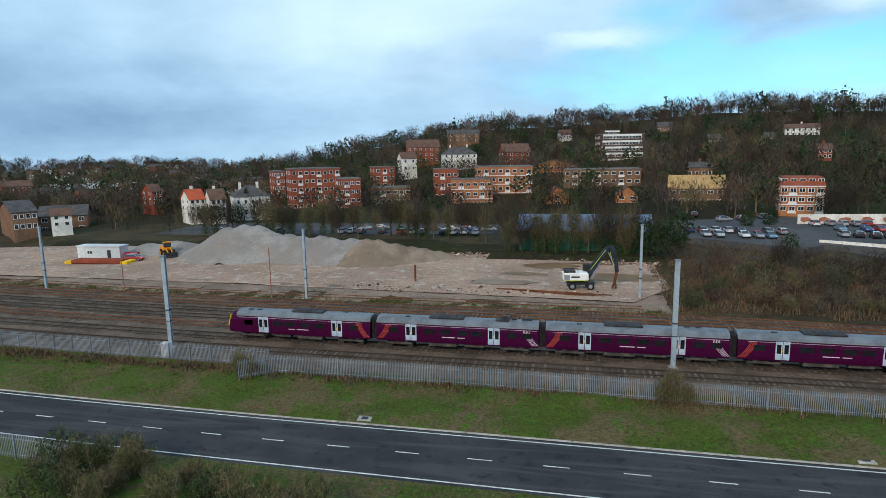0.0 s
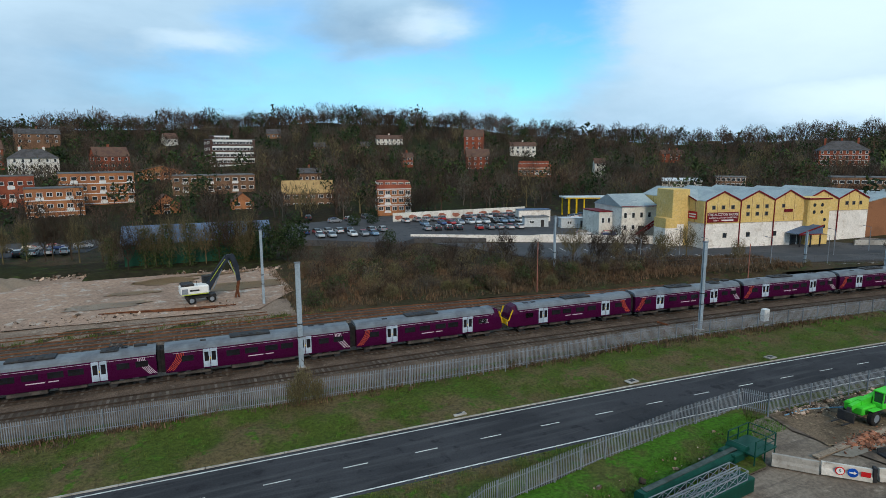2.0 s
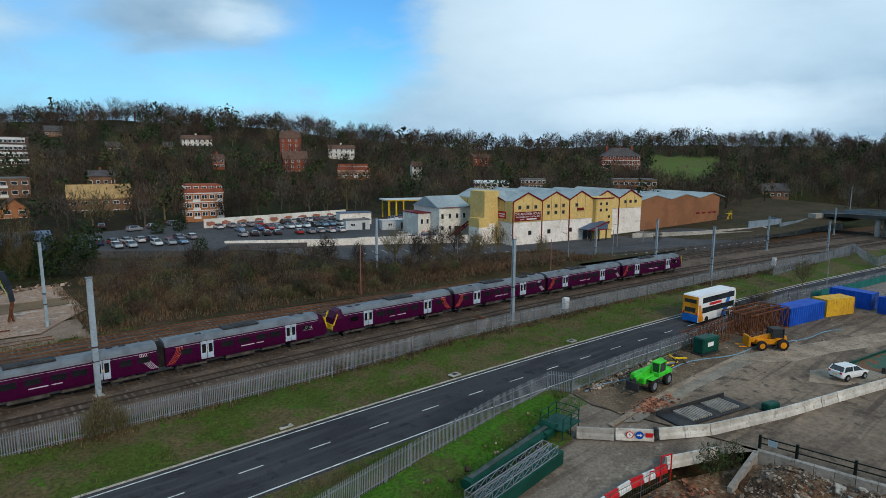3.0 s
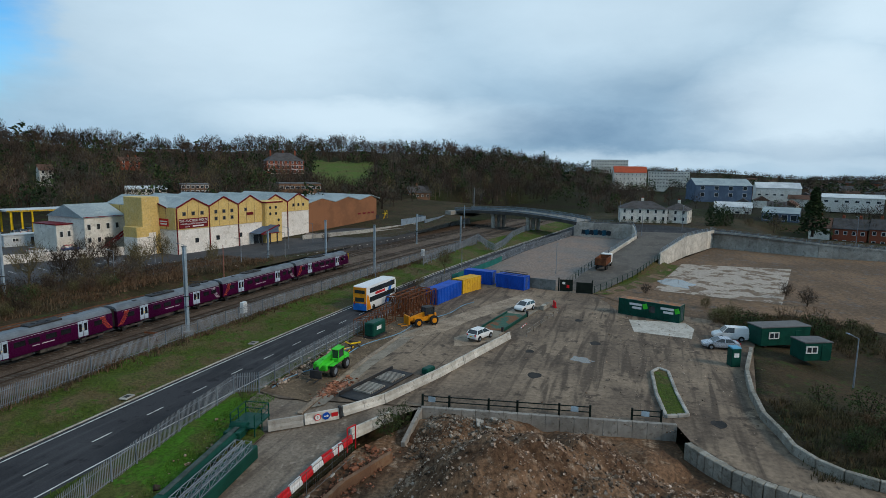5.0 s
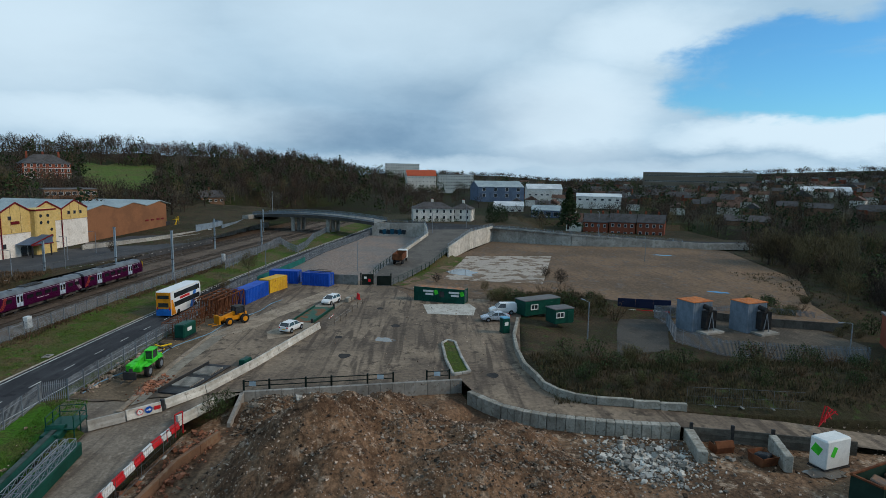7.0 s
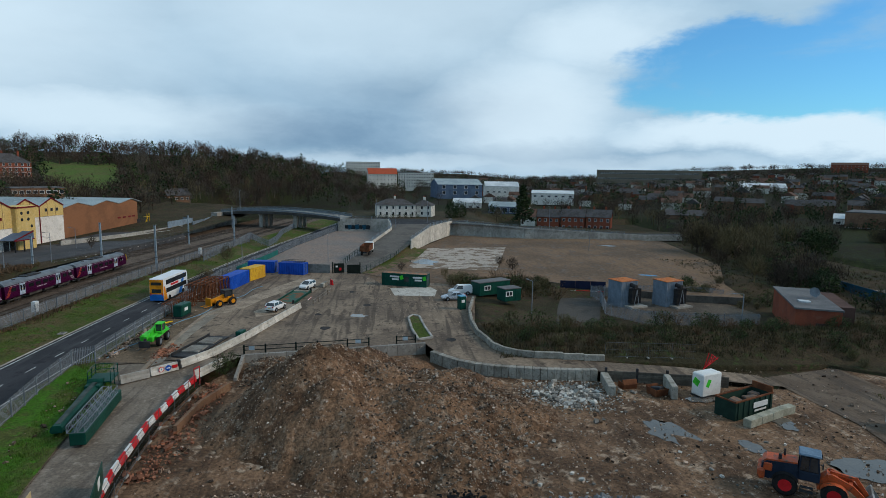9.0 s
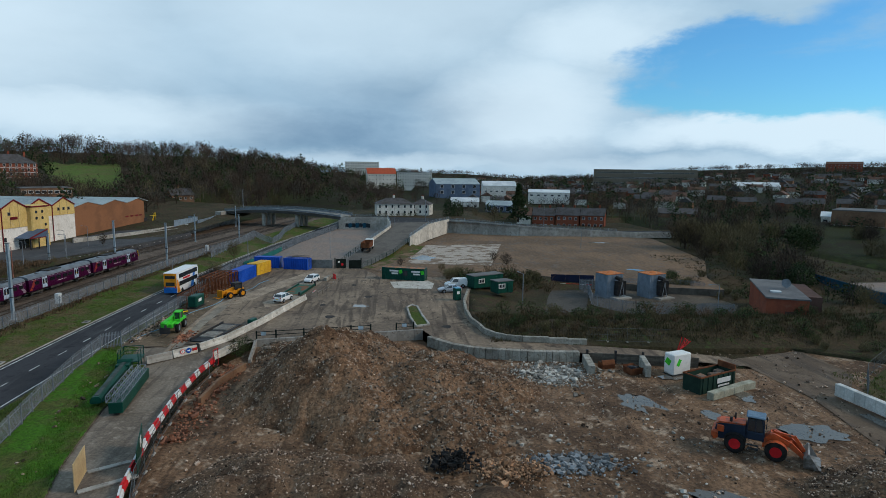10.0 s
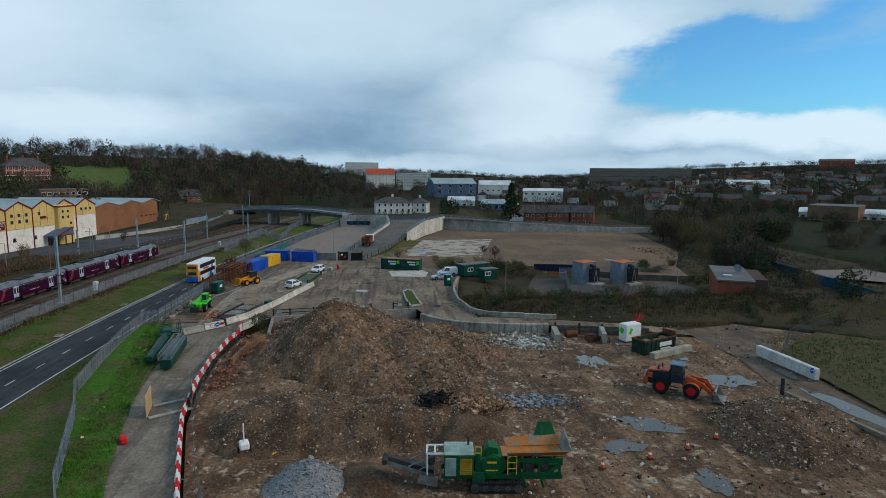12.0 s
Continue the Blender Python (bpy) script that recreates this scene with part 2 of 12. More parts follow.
# ---- mesh helpers ----
class Shape:
    """Collects vertices and faces of one mesh."""

    def __init__(self):
        self.v, self.f = [], []

    def add(self, verts, faces):
        n = len(self.v)
        self.v += [tuple(p) for p in verts]
        self.f += [tuple(n + k for k in f) for f in faces]
        return self

    def box(self, cx, cy, z0, sx, sy, sz, rot=0.0, ch=0.0, tilt=None):
        """A box on z0 with its middle at cx, cy; ch chamfers every edge."""
        hx, hy, hz = sx / 2, sy / 2, sz / 2
        if ch <= 0:
            vs = [(x, y, z) for z in (-hz, hz) for y in (-hy, hy) for x in (-hx, hx)]
            fs = [(0, 2, 3, 1), (4, 5, 7, 6), (0, 1, 5, 4), (2, 6, 7, 3), (0, 4, 6, 2), (1, 3, 7, 5)]
        else:
            ch = min(ch, 0.45 * min(sx, sy, sz))
            vs, idx, fs = [], {}, []
            for i, sxn in enumerate((-1, 1)):
                for j, syn in enumerate((-1, 1)):
                    for k, szn in enumerate((-1, 1)):
                        for a in range(3):
                            d = [hx - ch, hy - ch, hz - ch]
                            d[a] = (hx, hy, hz)[a]
                            idx[i, j, k, a] = len(vs)
                            vs.append((sxn * d[0], syn * d[1], szn * d[2]))
            for a in range(3):
                b, c = (a + 1) % 3, (a + 2) % 3
                for s in (0, 1):
                    q = []
                    for tb, tc_ in ((0, 0), (1, 0), (1, 1), (0, 1)):
                        k = [0, 0, 0]
                        k[a], k[b], k[c] = s, tb, tc_
                        q.append(idx[(*k, a)])
                    fs.append(tuple(q if s else q[::-1]))
                for tb in (0, 1):
                    for tc_ in (0, 1):
                        k0, k1 = [0, 0, 0], [0, 0, 0]
                        k0[a], k1[a] = 0, 1
                        k0[b] = k1[b] = tb
                        k0[c] = k1[c] = tc_
                        q = (idx[(*k0, b)], idx[(*k1, b)], idx[(*k1, c)], idx[(*k0, c)])
                        fs.append(q if (tb + tc_) % 2 == 0 else q[::-1])
            for i in (0, 1):
                for j in (0, 1):
                    for k in (0, 1):
                        q = tuple(idx[i, j, k, a] for a in range(3))
                        fs.append(q if (i + j + k) % 2 else q[::-1])
        m = Matrix.Translation((cx, cy, z0 + hz)) @ Matrix.Rotation(radians(rot), 4, "Z")
        if tilt:
            m = m @ Euler([radians(a) for a in tilt]).to_matrix().to_4x4()
        return self.add([m @ Vector(p) for p in vs], fs)

    def tube(self, p0, p1, r0, r1=None, n=8, cap=True):
        r1 = r0 if r1 is None else r1
        p0, p1 = Vector(p0), Vector(p1)
        d = (p1 - p0).normalized()
        a = d.orthogonal().normalized()
        b = d.cross(a)
        vs = []
        for p, r in ((p0, r0), (p1, r1)):
            for k in range(n):
                t = 2 * math.pi * (k + 0.5) / n
                vs.append(p + r * (math.cos(t) * a + math.sin(t) * b))
        fs = [(k, (k + 1) % n, n + (k + 1) % n, n + k) for k in range(n)]
        if cap:
            fs += [tuple(range(n))[::-1], tuple(range(n, 2 * n))]
        return self.add(vs, fs)

    def bar(self, p0, p1, w, h=None, up=(0, 0, 1)):
        """A bar of square section between two points."""
        h = w if h is None else h
        p0, p1 = Vector(p0), Vector(p1)
        d = (p1 - p0).normalized()
        s = d.cross(Vector(up))
        if s.length < 1e-4:
            s = d.cross(Vector((1, 0, 0)))
        s = s.normalized() * (w / 2)
        u = s.cross(d).normalized() * (h / 2)
        vs = [p + i * s + j * u for p in (p0, p1) for i, j in ((-1, -1), (1, -1), (1, 1), (-1, 1))]
        return self.add(vs, [(0, 1, 2, 3)[::-1], (4, 5, 6, 7), (0, 1, 5, 4), (1, 2, 6, 5), (2, 3, 7, 6), (3, 0, 4, 7)])

    def prism(self, profile, y0, y1, axis="y"):
        """An (x, z) outline pulled from y0 to y1; axis x pulls a (y, z) outline along x, axis z an (x, y) one up."""
        n = len(profile)
        put = {"y": lambda a, b, t: (a, t, b), "x": lambda a, b, t: (t, a, b), "z": lambda a, b, t: (a, b, t)}[axis]
        vs = [put(a, b, t) for t in (y0, y1) for a, b in profile]
        fs = [tuple(range(n)), tuple(range(n, 2 * n))[::-1]] + [(k, k + n, (k + 1) % n + n, (k + 1) % n) for k in range(n)]
        return self.add(vs, fs)

    def wheel(self, x, y, z, r, w, n=18):
        return self.tube((x, y - w / 2, z), (x, y + w / 2, z), r, r, n)

    def quad(self, *ps):
        return self.add(ps, [tuple(range(len(ps)))])

    def mesh(self, name, smooth=False, fix=True):
        me = bpy.data.meshes.new(name)
        me.from_pydata(self.v, [], self.f)
        if fix and len(self.f) < 4000:
            bm = bmesh.new()
            bm.from_mesh(me)
            bmesh.ops.recalc_face_normals(bm, faces=bm.faces)
            bm.to_mesh(me)
            bm.free()
        if smooth:
            me.shade_smooth()
        me.update()
        return me


def part(name, shape, material, parent=None, label="", smooth=False, at=None):
    """One mesh object, under a thing or a part."""
    me = shape.mesh(name, smooth) if isinstance(shape, Shape) else shape
    if material and not me.materials:
        me.materials.append(material)
    ob = new(name, me)
    if at is not None:
        ob.matrix_basis = at
    if parent is not None:
        ob.parent = parent
    if label:
        ob["label"] = label
    return ob


def thing(name, x, y, z, rot=0.0, label="", category="", group="", kind=""):
    ob = new(name)
    ob.empty_display_size = 0.2
    ob.matrix_basis = pose(x, y, z, 0, 0, rot)
    return tagged(ob, label, category, group, kind)


def S():
    return Shape()

# ---- the lie of the land ----
def bend(x):
    """How far the road and railway swing off their straight line."""
    if x < -20:
        return 1.0 * ((-x - 20) / 50) ** 2 if x > -170 else 9.0
    if x < 20:
        return 0.0
    if x < 170:
        return -12 * ((x - 20) / 150) ** 2
    return -12 - 0.16 * (x - 170)


SKYLINE = [(-180, 0, 900), (-70, 0.002, 800), (-40, 0.004, 700), (-31, -0.004, 640), (-25.6, 0.01, 520), (-20.4, 0.033, 470), (-12.8, 0.054, 440), (-7.7, 0.066, 430), (4, 0.073, 430),
           (12, 0.083, 430), (24, 0.076, 430), (31, 0.061, 440), (38.6, 0.05, 450), (45, 0.042, 460), (51, 0.044, 480), (58, 0.048, 500), (66, 0.047, 510), (73, 0.043, 520), (79.5, 0.029, 540),
           (86, 0.013, 700), (90, 0.008, 1200), (97, 0.004, 1500), (103, -0.004, 1500), (112, 0.002, 1400), (118, 0.014, 1300), (126, 0.021, 1300), (135, 0.024, 1300), (160, 0.01, 1300), (180, 0, 900)]
SKY_AZ, SKY_TAN, SKY_FAR = (np.array(c, float) for c in zip(*SKYLINE))
TREE_TOP = 13.0


def hill(x, y):
    """Height of the valley side; arrays or numbers."""
    az = np.degrees(np.arctan2(x, y))
    r = np.hypot(x, y)
    far = np.interp(az, SKY_AZ, SKY_FAR)
    top = 24 + np.interp(az, SKY_AZ, SKY_TAN) * far - TREE_TOP
    u = np.clip((r - 145) / (far - 145), 0, 1.25)
    z = np.where(u < 1, u**1.6, 1 - 0.5 * (u - 1))
    back = np.clip((r - far * 1.25) / 900, 0, 1)
    return 1.6 + (top - 1.6) * z * (1 - 0.25 * back) - 70 * np.clip((r - far * 1.06) / 700, 0, 1)


def lump(x, y, s=0.1, seed=0.0):
    return noise.noise(Vector((x * s + seed, y * s - seed, seed * 0.37)))


def ground_z(x, y):
    """Level of the ground that things stand on."""
    v = y - bend(x)
    if v > 99 or (v > 86 and x > 18):
        near = 1.0 if x < 18 and y < 140 else 0.8 + 1.2 * min(1, max(0, (v - 86) / 14))
        return max(near, float(hill(x, y))) if math.hypot(x, y) > 145 else near
    if v > 57.5:
        return 0.55 if v < 88 else 1.0
    if v > 47.8:
        return (v - 47.8) / 9.7
    if v > 39.6:
        return 0.0
    return 0.0


def grid_line(a, b, step, grow, end):
    s = list(np.arange(a, b, step))
    d, p = step, b
    while p < end:
        s.append(p)
        d *= grow
        p += d
    d, p, low = step, a, []
    while p > -end:
        d *= grow
        p -= d
        low.append(p)
    return low[::-1] + s


def build_ground():
    xs = grid_line(-180, 300, 6, 1.14, 4000)
    ys = grid_line(-160, 520, 6, 1.14, 4000)
    X, Y = np.meshgrid(xs, ys)
    Z = hill(X, Y)
    for j in range(len(ys)):
        for i in range(len(xs)):
            x, y = xs[i], ys[j]
            r = math.hypot(x, y)
            n = lump(x, y, 0.012, 3.1) * 0.6 * min(1, max(0, (r - 200) / 200)) + lump(x, y, 0.05, 1.7) * 0.5 * min(1, max(0, (r - 150) / 60))
            Z[j, i] += n
            v = y - bend(max(-400, min(400, x)))
            if -160 < x < 260 and v < 128 and y > -120:
                Z[j, i] = min(Z[j, i], -2.2)
            elif v < 128 and abs(x) < 700 and v > 20:
                Z[j, i] = min(Z[j, i], -0.8)
    V = np.stack([X, Y, Z], -1).reshape(-1, 3)
    w = len(xs)
    F = [(j * w + i, j * w + i + 1, (j + 1) * w + i + 1, (j + 1) * w + i) for j in range(len(ys) - 1) for i in range(w - 1)]
    me = bpy.data.meshes.new("ground")
    me.from_pydata(V.tolist(), [], F)
    me.shade_smooth()
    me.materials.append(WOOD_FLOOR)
    return tagged(new("ground", me), "brown and green rolling valley ground under bare woodland", "ground", kind="structure")


build_ground()


def patch(name, poly, level, material, step=0, label="", category="ground", smooth=True, skirt=0.0):
    """A sheet of ground within an outline, cut into a grid and laid at level(x, y)."""
    bm = bmesh.new()
    bm.faces.new([bm.verts.new((x, y, 0)) for x, y in poly])
    if step:
        for axis in (0, 1):
            lo, hi = min(p[axis] for p in poly), max(p[axis] for p in poly)
            for k in range(1, int((hi - lo) / step) + 1):
                co, no = [0, 0, 0], [0, 0, 0]
                co[axis], no[axis] = lo + k * step, 1
                bmesh.ops.bisect_plane(bm, geom=bm.verts[:] + bm.edges[:] + bm.faces[:], plane_co=co, plane_no=no)
    bmesh.ops.triangulate(bm, faces=[f for f in bm.faces if len(f.verts) > 4])
    rim = bmesh.ops.extrude_edge_only(bm, edges=[e for e in bm.edges if len(e.link_faces) == 1])["geom"] if skirt else []
    low = {g for g in rim if isinstance(g, bmesh.types.BMVert)}
    for w in bm.verts:
        w.co.z = (level(w.co.x, w.co.y) if callable(level) else level) - (skirt if w in low else 0)
    if not skirt:
        bmesh.ops.recalc_face_normals(bm, faces=bm.faces)
    if sum(f.normal.z for f in bm.faces) < 0:
        bmesh.ops.reverse_faces(bm, faces=bm.faces)
    me = bpy.data.meshes.new(name)
    bm.to_mesh(me)
    bm.free()
    if smooth:
        me.shade_smooth()
    me.materials.append(material)
    return tagged(new(name, me), label, category, kind="structure")


def ribbon(name, v0, v1, x0, x1, z0, z1, material, step=4.0, across=1, label="", category="ground", rough=0.0, kind="structure"):
    """A strip that follows the swing of the road, from offset v0 at height z0 to v1 at z1."""
    s = S()
    xs = np.linspace(x0, x1, max(2, int((x1 - x0) / step) + 1))
    n = across + 1
    for x in xs:
        for k in range(n):
            u = k / across
            v = v0 + (v1 - v0) * u
            s.v.append((x, v + bend(x), z0 + (z1 - z0) * u + (rough * lump(x, v, 0.35, 2.0) if 0 < k < across else 0)))
    s.f = [(i * n + k, (i + 1) * n + k, (i + 1) * n + k + 1, i * n + k + 1) for i in range(len(xs) - 1) for k in range(across)]
    me = s.mesh(name, smooth=True, fix=False)
    me.materials.append(material)
    return tagged(new(name, me), label, category, kind=kind)


# road, its edge lines, kerb and dashes
X0, X1 = -330.0, 262.0
ribbon("road", 39.6, 47.9, X0, X1, 0.0, 0.0, ASPHALT, across=4, label="dark two-lane asphalt road with worn wheel tracks", category="road")
ribbon("edge_line_north", 47.35, 47.5, X0, X1, 0.006, 0.006, WHITE_PAINT, label="thin white painted edge line on the asphalt", category="road marking")
ribbon("edge_line_south", 40.0, 40.15, X0, X1, 0.006, 0.006, WHITE_PAINT, label="thin white painted edge line on the asphalt", category="road marking")
kerb = S()
for k in range(int((X1 - X0) / 3)):
    xa, xb = X0 + 3 * k, X0 + 3 * k + 2.97
    for v in (48.0,):
        ya, yb = v + bend(xa), v + bend(xb)
        kerb.add([(xa, ya - 0.07, 0), (xb, yb - 0.07, 0), (xb, yb + 0.07, 0), (xa, ya + 0.07, 0), (xa, ya - 0.05, 0.1), (xb, yb - 0.05, 0.1), (xb, yb + 0.07, 0.1), (xa, ya + 0.07, 0.1)],
                 [(0, 1, 5, 4), (4, 5, 6, 7), (1, 2, 6, 5), (3, 0, 4, 7), (2, 3, 7, 6)])
tagged(part("kerb", kerb, CONCRETE), "low weathered concrete kerb along the road verge", "kerb", kind="structure")
dash = S()
dash.box(0, 0, 0.004, 2.0, 0.12, 0.004)
dash_mesh = dash.mesh("dash")
dash_mesh.materials.append(WHITE_PAINT)
for k in range(-14, 33):
    x = -20.2 + 6.0 * k + 1.0
    slope = math.degrees(math.atan(bend(x + 1) - bend(x)))
    tagged(part("lane_dash", dash_mesh, None, at=pose(x, 43.75 + bend(x), 0.003, 0, 0, slope)), "white painted dash on the centre of the asphalt road", "road marking", "centre line dashes", "structure")

# verges and railway bed
ribbon("verge_north", 48.07, 57.6, X0, X1, 0.1, 1.0, GRASS, step=1.5, across=14, rough=0.35, label="patchy green and brown grass bank between road and railway", category="grass")
ribbon("railway_bed", 57.6, 88.0, X0, X1, 0.62, 0.62, BALLAST, step=2.0, across=24, rough=0.12, label="grey brown stone ballast under the railway tracks", category="railway ballast")

# ---- railway ----
SLEEPER = mat("sleeper", (0.085, 0.07, 0.058), (0.12, 0.105, 0.09), scale=0.8, fine=10, island=0.3, bump=0.3)
OILY = mat("oily_ballast", (0.085, 0.064, 0.05), (0.06, 0.045, 0.036), scale=0.3, fine=26, bump=0.8, grain=0.4)
RAIL_RUST = mat("rusty_rail", (0.15, 0.068, 0.036), (0.1, 0.048, 0.03), scale=0.2, rough=0.8, fine=10, bump=0.1)


def track(v, x0, x1, rusty=False, join=None):
    """A track at offset v; join (x, x, v) swings it over to another offset."""
    def off(x):
        if not join:
            return v + bend(x)
        u = min(1, max(0, (x - join[0]) / (join[1] - join[0])))
        return v + (join[2] - v) * u * u * (3 - 2 * u) + bend(x)

    t = thing("railway_track", 0, 0, 0, 0, "rusty disused siding track on wooden sleepers" if rusty else "main line railway track on concrete sleepers in ballast", "railway track", "parallel railway tracks", "structure")
    xs = np.linspace(x0, x1, int((x1 - x0) / 5) + 1)
    for side in (-0.7525, 0.7525):
        s = S()
        prof = [(-0.06, 0.70), (0.06, 0.70), (0.02, 0.735), (0.02, 0.79), (0.037, 0.80), (0.037, 0.84), (-0.037, 0.84), (-0.037, 0.80), (-0.02, 0.79), (-0.02, 0.735)]
        n = len(prof)
        for x in xs:
            s.v += [(x, off(x) + side + a, b) for a, b in prof]
        s.f = [(i * n + k, i * n + (k + 1) % n, (i + 1) * n + (k + 1) % n, (i + 1) * n + k) for i in range(len(xs) - 1) for k in range(n)]
        part("rail", s, RAIL_RUST if rusty else RAIL_TOP, t)
    s = S()
    rnd = random.Random(int(v * 10))
    x = x0
    while x < x1:
        slope = math.degrees(math.atan(off(x + 1) - off(x)))
        if not rusty or rnd.random() < 0.8:
            s.box(x, off(x) + rnd.uniform(-0.03, 0.03), 0.56, 0.25, 2.5, 0.135 + rnd.uniform(-0.02, 0.01), slope + rnd.uniform(-0.6, 0.6))
        x += 0.65
    tagged(part("sleeper", s, SLEEPER, t), kind="stuff")
    b = S()
    for x in xs:
        b.v += [(x, off(x) - 1.35, 0.655), (x, off(x) + 1.35, 0.655)]
    b.f = [(2 * i, 2 * i + 2, 2 * i + 3, 2 * i + 1) for i in range(len(xs) - 1)]
    part("oily_ballast", b, OILY, t, "dark oil-stained ballast between the rails")
    return t


for v, x0, x1, rusty, join in ((63.6, -200, 262, 0, None), (67.9, -200, 262, 0, None), (72.3, -200, 91, 1, None), (75.9, -200, 262, 0, None), (79.4, -200, 262, 0, None), (83.2, -160, 112, 1, (20, 110, 79.6)), (86.6, -150, 78, 1, (10, 76, 82.4))):
    track(v, x0, x1, rusty, join)
GRAVEL_BROWN = mat("brown_gravel", (0.22, 0.162, 0.122), (0.15, 0.11, 0.084), scale=0.15, fine=30, c3=(0.27, 0.21, 0.165), bump=0.6, grain=0.4)
# sidings that fan out at the edge of the gravel yard
ribbon("siding_bed", 88.0, 98.0, -160, 14, 0.62, 0.98, GRAVEL_BROWN, step=2.0, across=8, rough=0.15, label="pale stony strip along the disused sidings", category="gravel")
track(90.6, -150, 10, 1)

# ---- train ----
PURPLE = paint("purple_paint", (0.045, 0.003, 0.028), 0.3, wear=0.85)
TRAIN_ROOF = mat("train_roof", (0.15, 0.175, 0.2), (0.11, 0.125, 0.145), scale=0.5, rough=0.5, fine=8, coord="obj", bump=0.1)
DOOR_BLUE = paint("door_pale_blue", (0.38, 0.46, 0.55), 0.4)
YELLOW = paint("yellow_paint", (0.75, 0.48, 0.02), 0.4)
ORANGE_STRIPE = paint("red_stripe", (0.45, 0.07, 0.04), 0.4)
UNDER = mat("underframe", (0.05, 0.045, 0.042), (0.09, 0.08, 0.072), scale=1.5, rough=0.8, coord="obj", fine=8)
TRAIN_GLASS = glass("train_glass", (0.008, 0.008, 0.011))
PANEL_EDGE = paint("pale_line", (0.5, 0.42, 0.48), 0.5)


def train_car(kind):
    """One coach, 19.9 m long along x, its rails at z 0. kind: middle, panto or cab."""
    t = thing("train_carriage", 0, 0, 0, 0, "purple electric train carriage with pale blue double doors on the rails", "train carriage", "carriages of the train")
    half, w, floor, top = 9.75, 1.4, 1.05, 3.1
    side = [(-w + 0.06, floor - 0.12), (-w, floor + 0.25), (-w, 2.55), (-w + 0.08, top), (w - 0.08, top), (w, 2.55), (w, floor + 0.25), (w - 0.06, floor - 0.12)]
    nose = kind == "cab"
    x1 = half - (1.35 if nose else 0.0)
    b = S().prism(side, -half, x1, "x")
    part("body", b, PURPLE, t)
    roof = [(-w + 0.07, top + 0.002), (-w + 0.16, top + 0.28), (-w + 0.45, top + 0.5), (-0.55, top + 0.62), (0.55, top + 0.62), (w - 0.45, top + 0.5), (w - 0.16, top + 0.28), (w - 0.07, top + 0.002)]
    part("roof", S().prism(roof, -half, x1, "x"), TRAIN_ROOF, t, smooth=False)
    part("roof_unit", S().box(-1.2, 0, top + 0.6, 4.2, 1.5, 0.2, ch=0.06).box(-1.9, 0.0, top + 0.8, 0.5, 1.0, 0.05).box(-1.1, 0, top + 0.8, 0.5, 1.0, 0.05).box(-0.3, 0, top + 0.8, 0.5, 1.0, 0.05), DARK, t, "grey roof air conditioning unit")
    for vx, vy in ((5.6, 0.35), (6.8, 0.35), (-6.0, -0.35)):
        part("roof_vent", S().box(vx, vy, top + 0.6, 0.6, 0.35, 0.1), DARK, t)
    for sy in (-1, 1):
        y = sy * (w + 0.008)
        for x in (-9.0, -7.6, -3.1, -1.2, 0.9, 2.6, 6.7, 8.4 if not nose else 6.7):
            if nose and x == 8.4:
                continue
            ww = 1.35 if abs(x) < 3.5 else 1.15
            if abs(x) > 8.6:
                continue
            part("window", S().box(x, y, 1.98, ww, 0.02, 0.62, ch=0.008), TRAIN_GLASS, t)
        for x in (-5.4, 4.6):
            d = part("door", S().box(x - 0.36, y, floor + 0.02, 0.66, 0.05, 2.0, ch=0.02).box(x + 0.36, y, floor + 0.02, 0.66, 0.05, 2.0, ch=0.02), DOOR_BLUE, t, "pale blue sliding double door")
            part("door_window", S().box(x - 0.36, y + sy * 0.024, 1.75, 0.42, 0.02, 1.0).box(x + 0.36, y + sy * 0.024, 1.75, 0.42, 0.02, 1.0), TRAIN_GLASS, d)
            part("door_button", S().box(x, y + sy * 0.03, 1.95, 0.1, 0.02, 0.18), YELLOW, d)
        part("waist_line", S().box(0.3 if not nose else -0.3, y, 2.93, 18.6 if not nose else 17.0, 0.014, 0.035).box(-0.8, y, 1.62, 1.6, 0.014, 0.1).box(0.7, y, 1.62, 0.9, 0.014, 0.1), PANEL_EDGE, t, "thin pale line and lettering block")
        # curved stripes at the coach ends
        for e in ((-1, 1) if not nose else (-1,)):
            for k in range(5):
                s, s2 = S(), S()
                for a in range(6):
                    u0, u1 = a / 6, (a + 1) / 6
                    def arc(u, k=k, e=e):
                        return e * (9.7 - 0.16 * k - 1.2 * math.sin(u * 1.5) * 0.9 + 0.0), 1.15 + 1.8 * u
                    (xa, za), (xb, zb) = arc(u0), arc(u1)
                    s.quad((xa, y + sy * 0.004, za), (xa + 0.07, y + sy * 0.004, za), (xb + 0.07, y + sy * 0.004, zb), (xb, y + sy * 0.004, zb))
                part("stripe", s, PANEL_EDGE if e > 0 else ORANGE_STRIPE, t)
    # running gear
    part("underframe_box", S().box(-1.6, 0, 0.42, 3.4, 2.3, 0.5, ch=0.04).box(2.2, 0, 0.5, 2.4, 2.2, 0.42, ch=0.04).box(0, 0, 0.85, 17.5, 1.6, 0.12), UNDER, t)
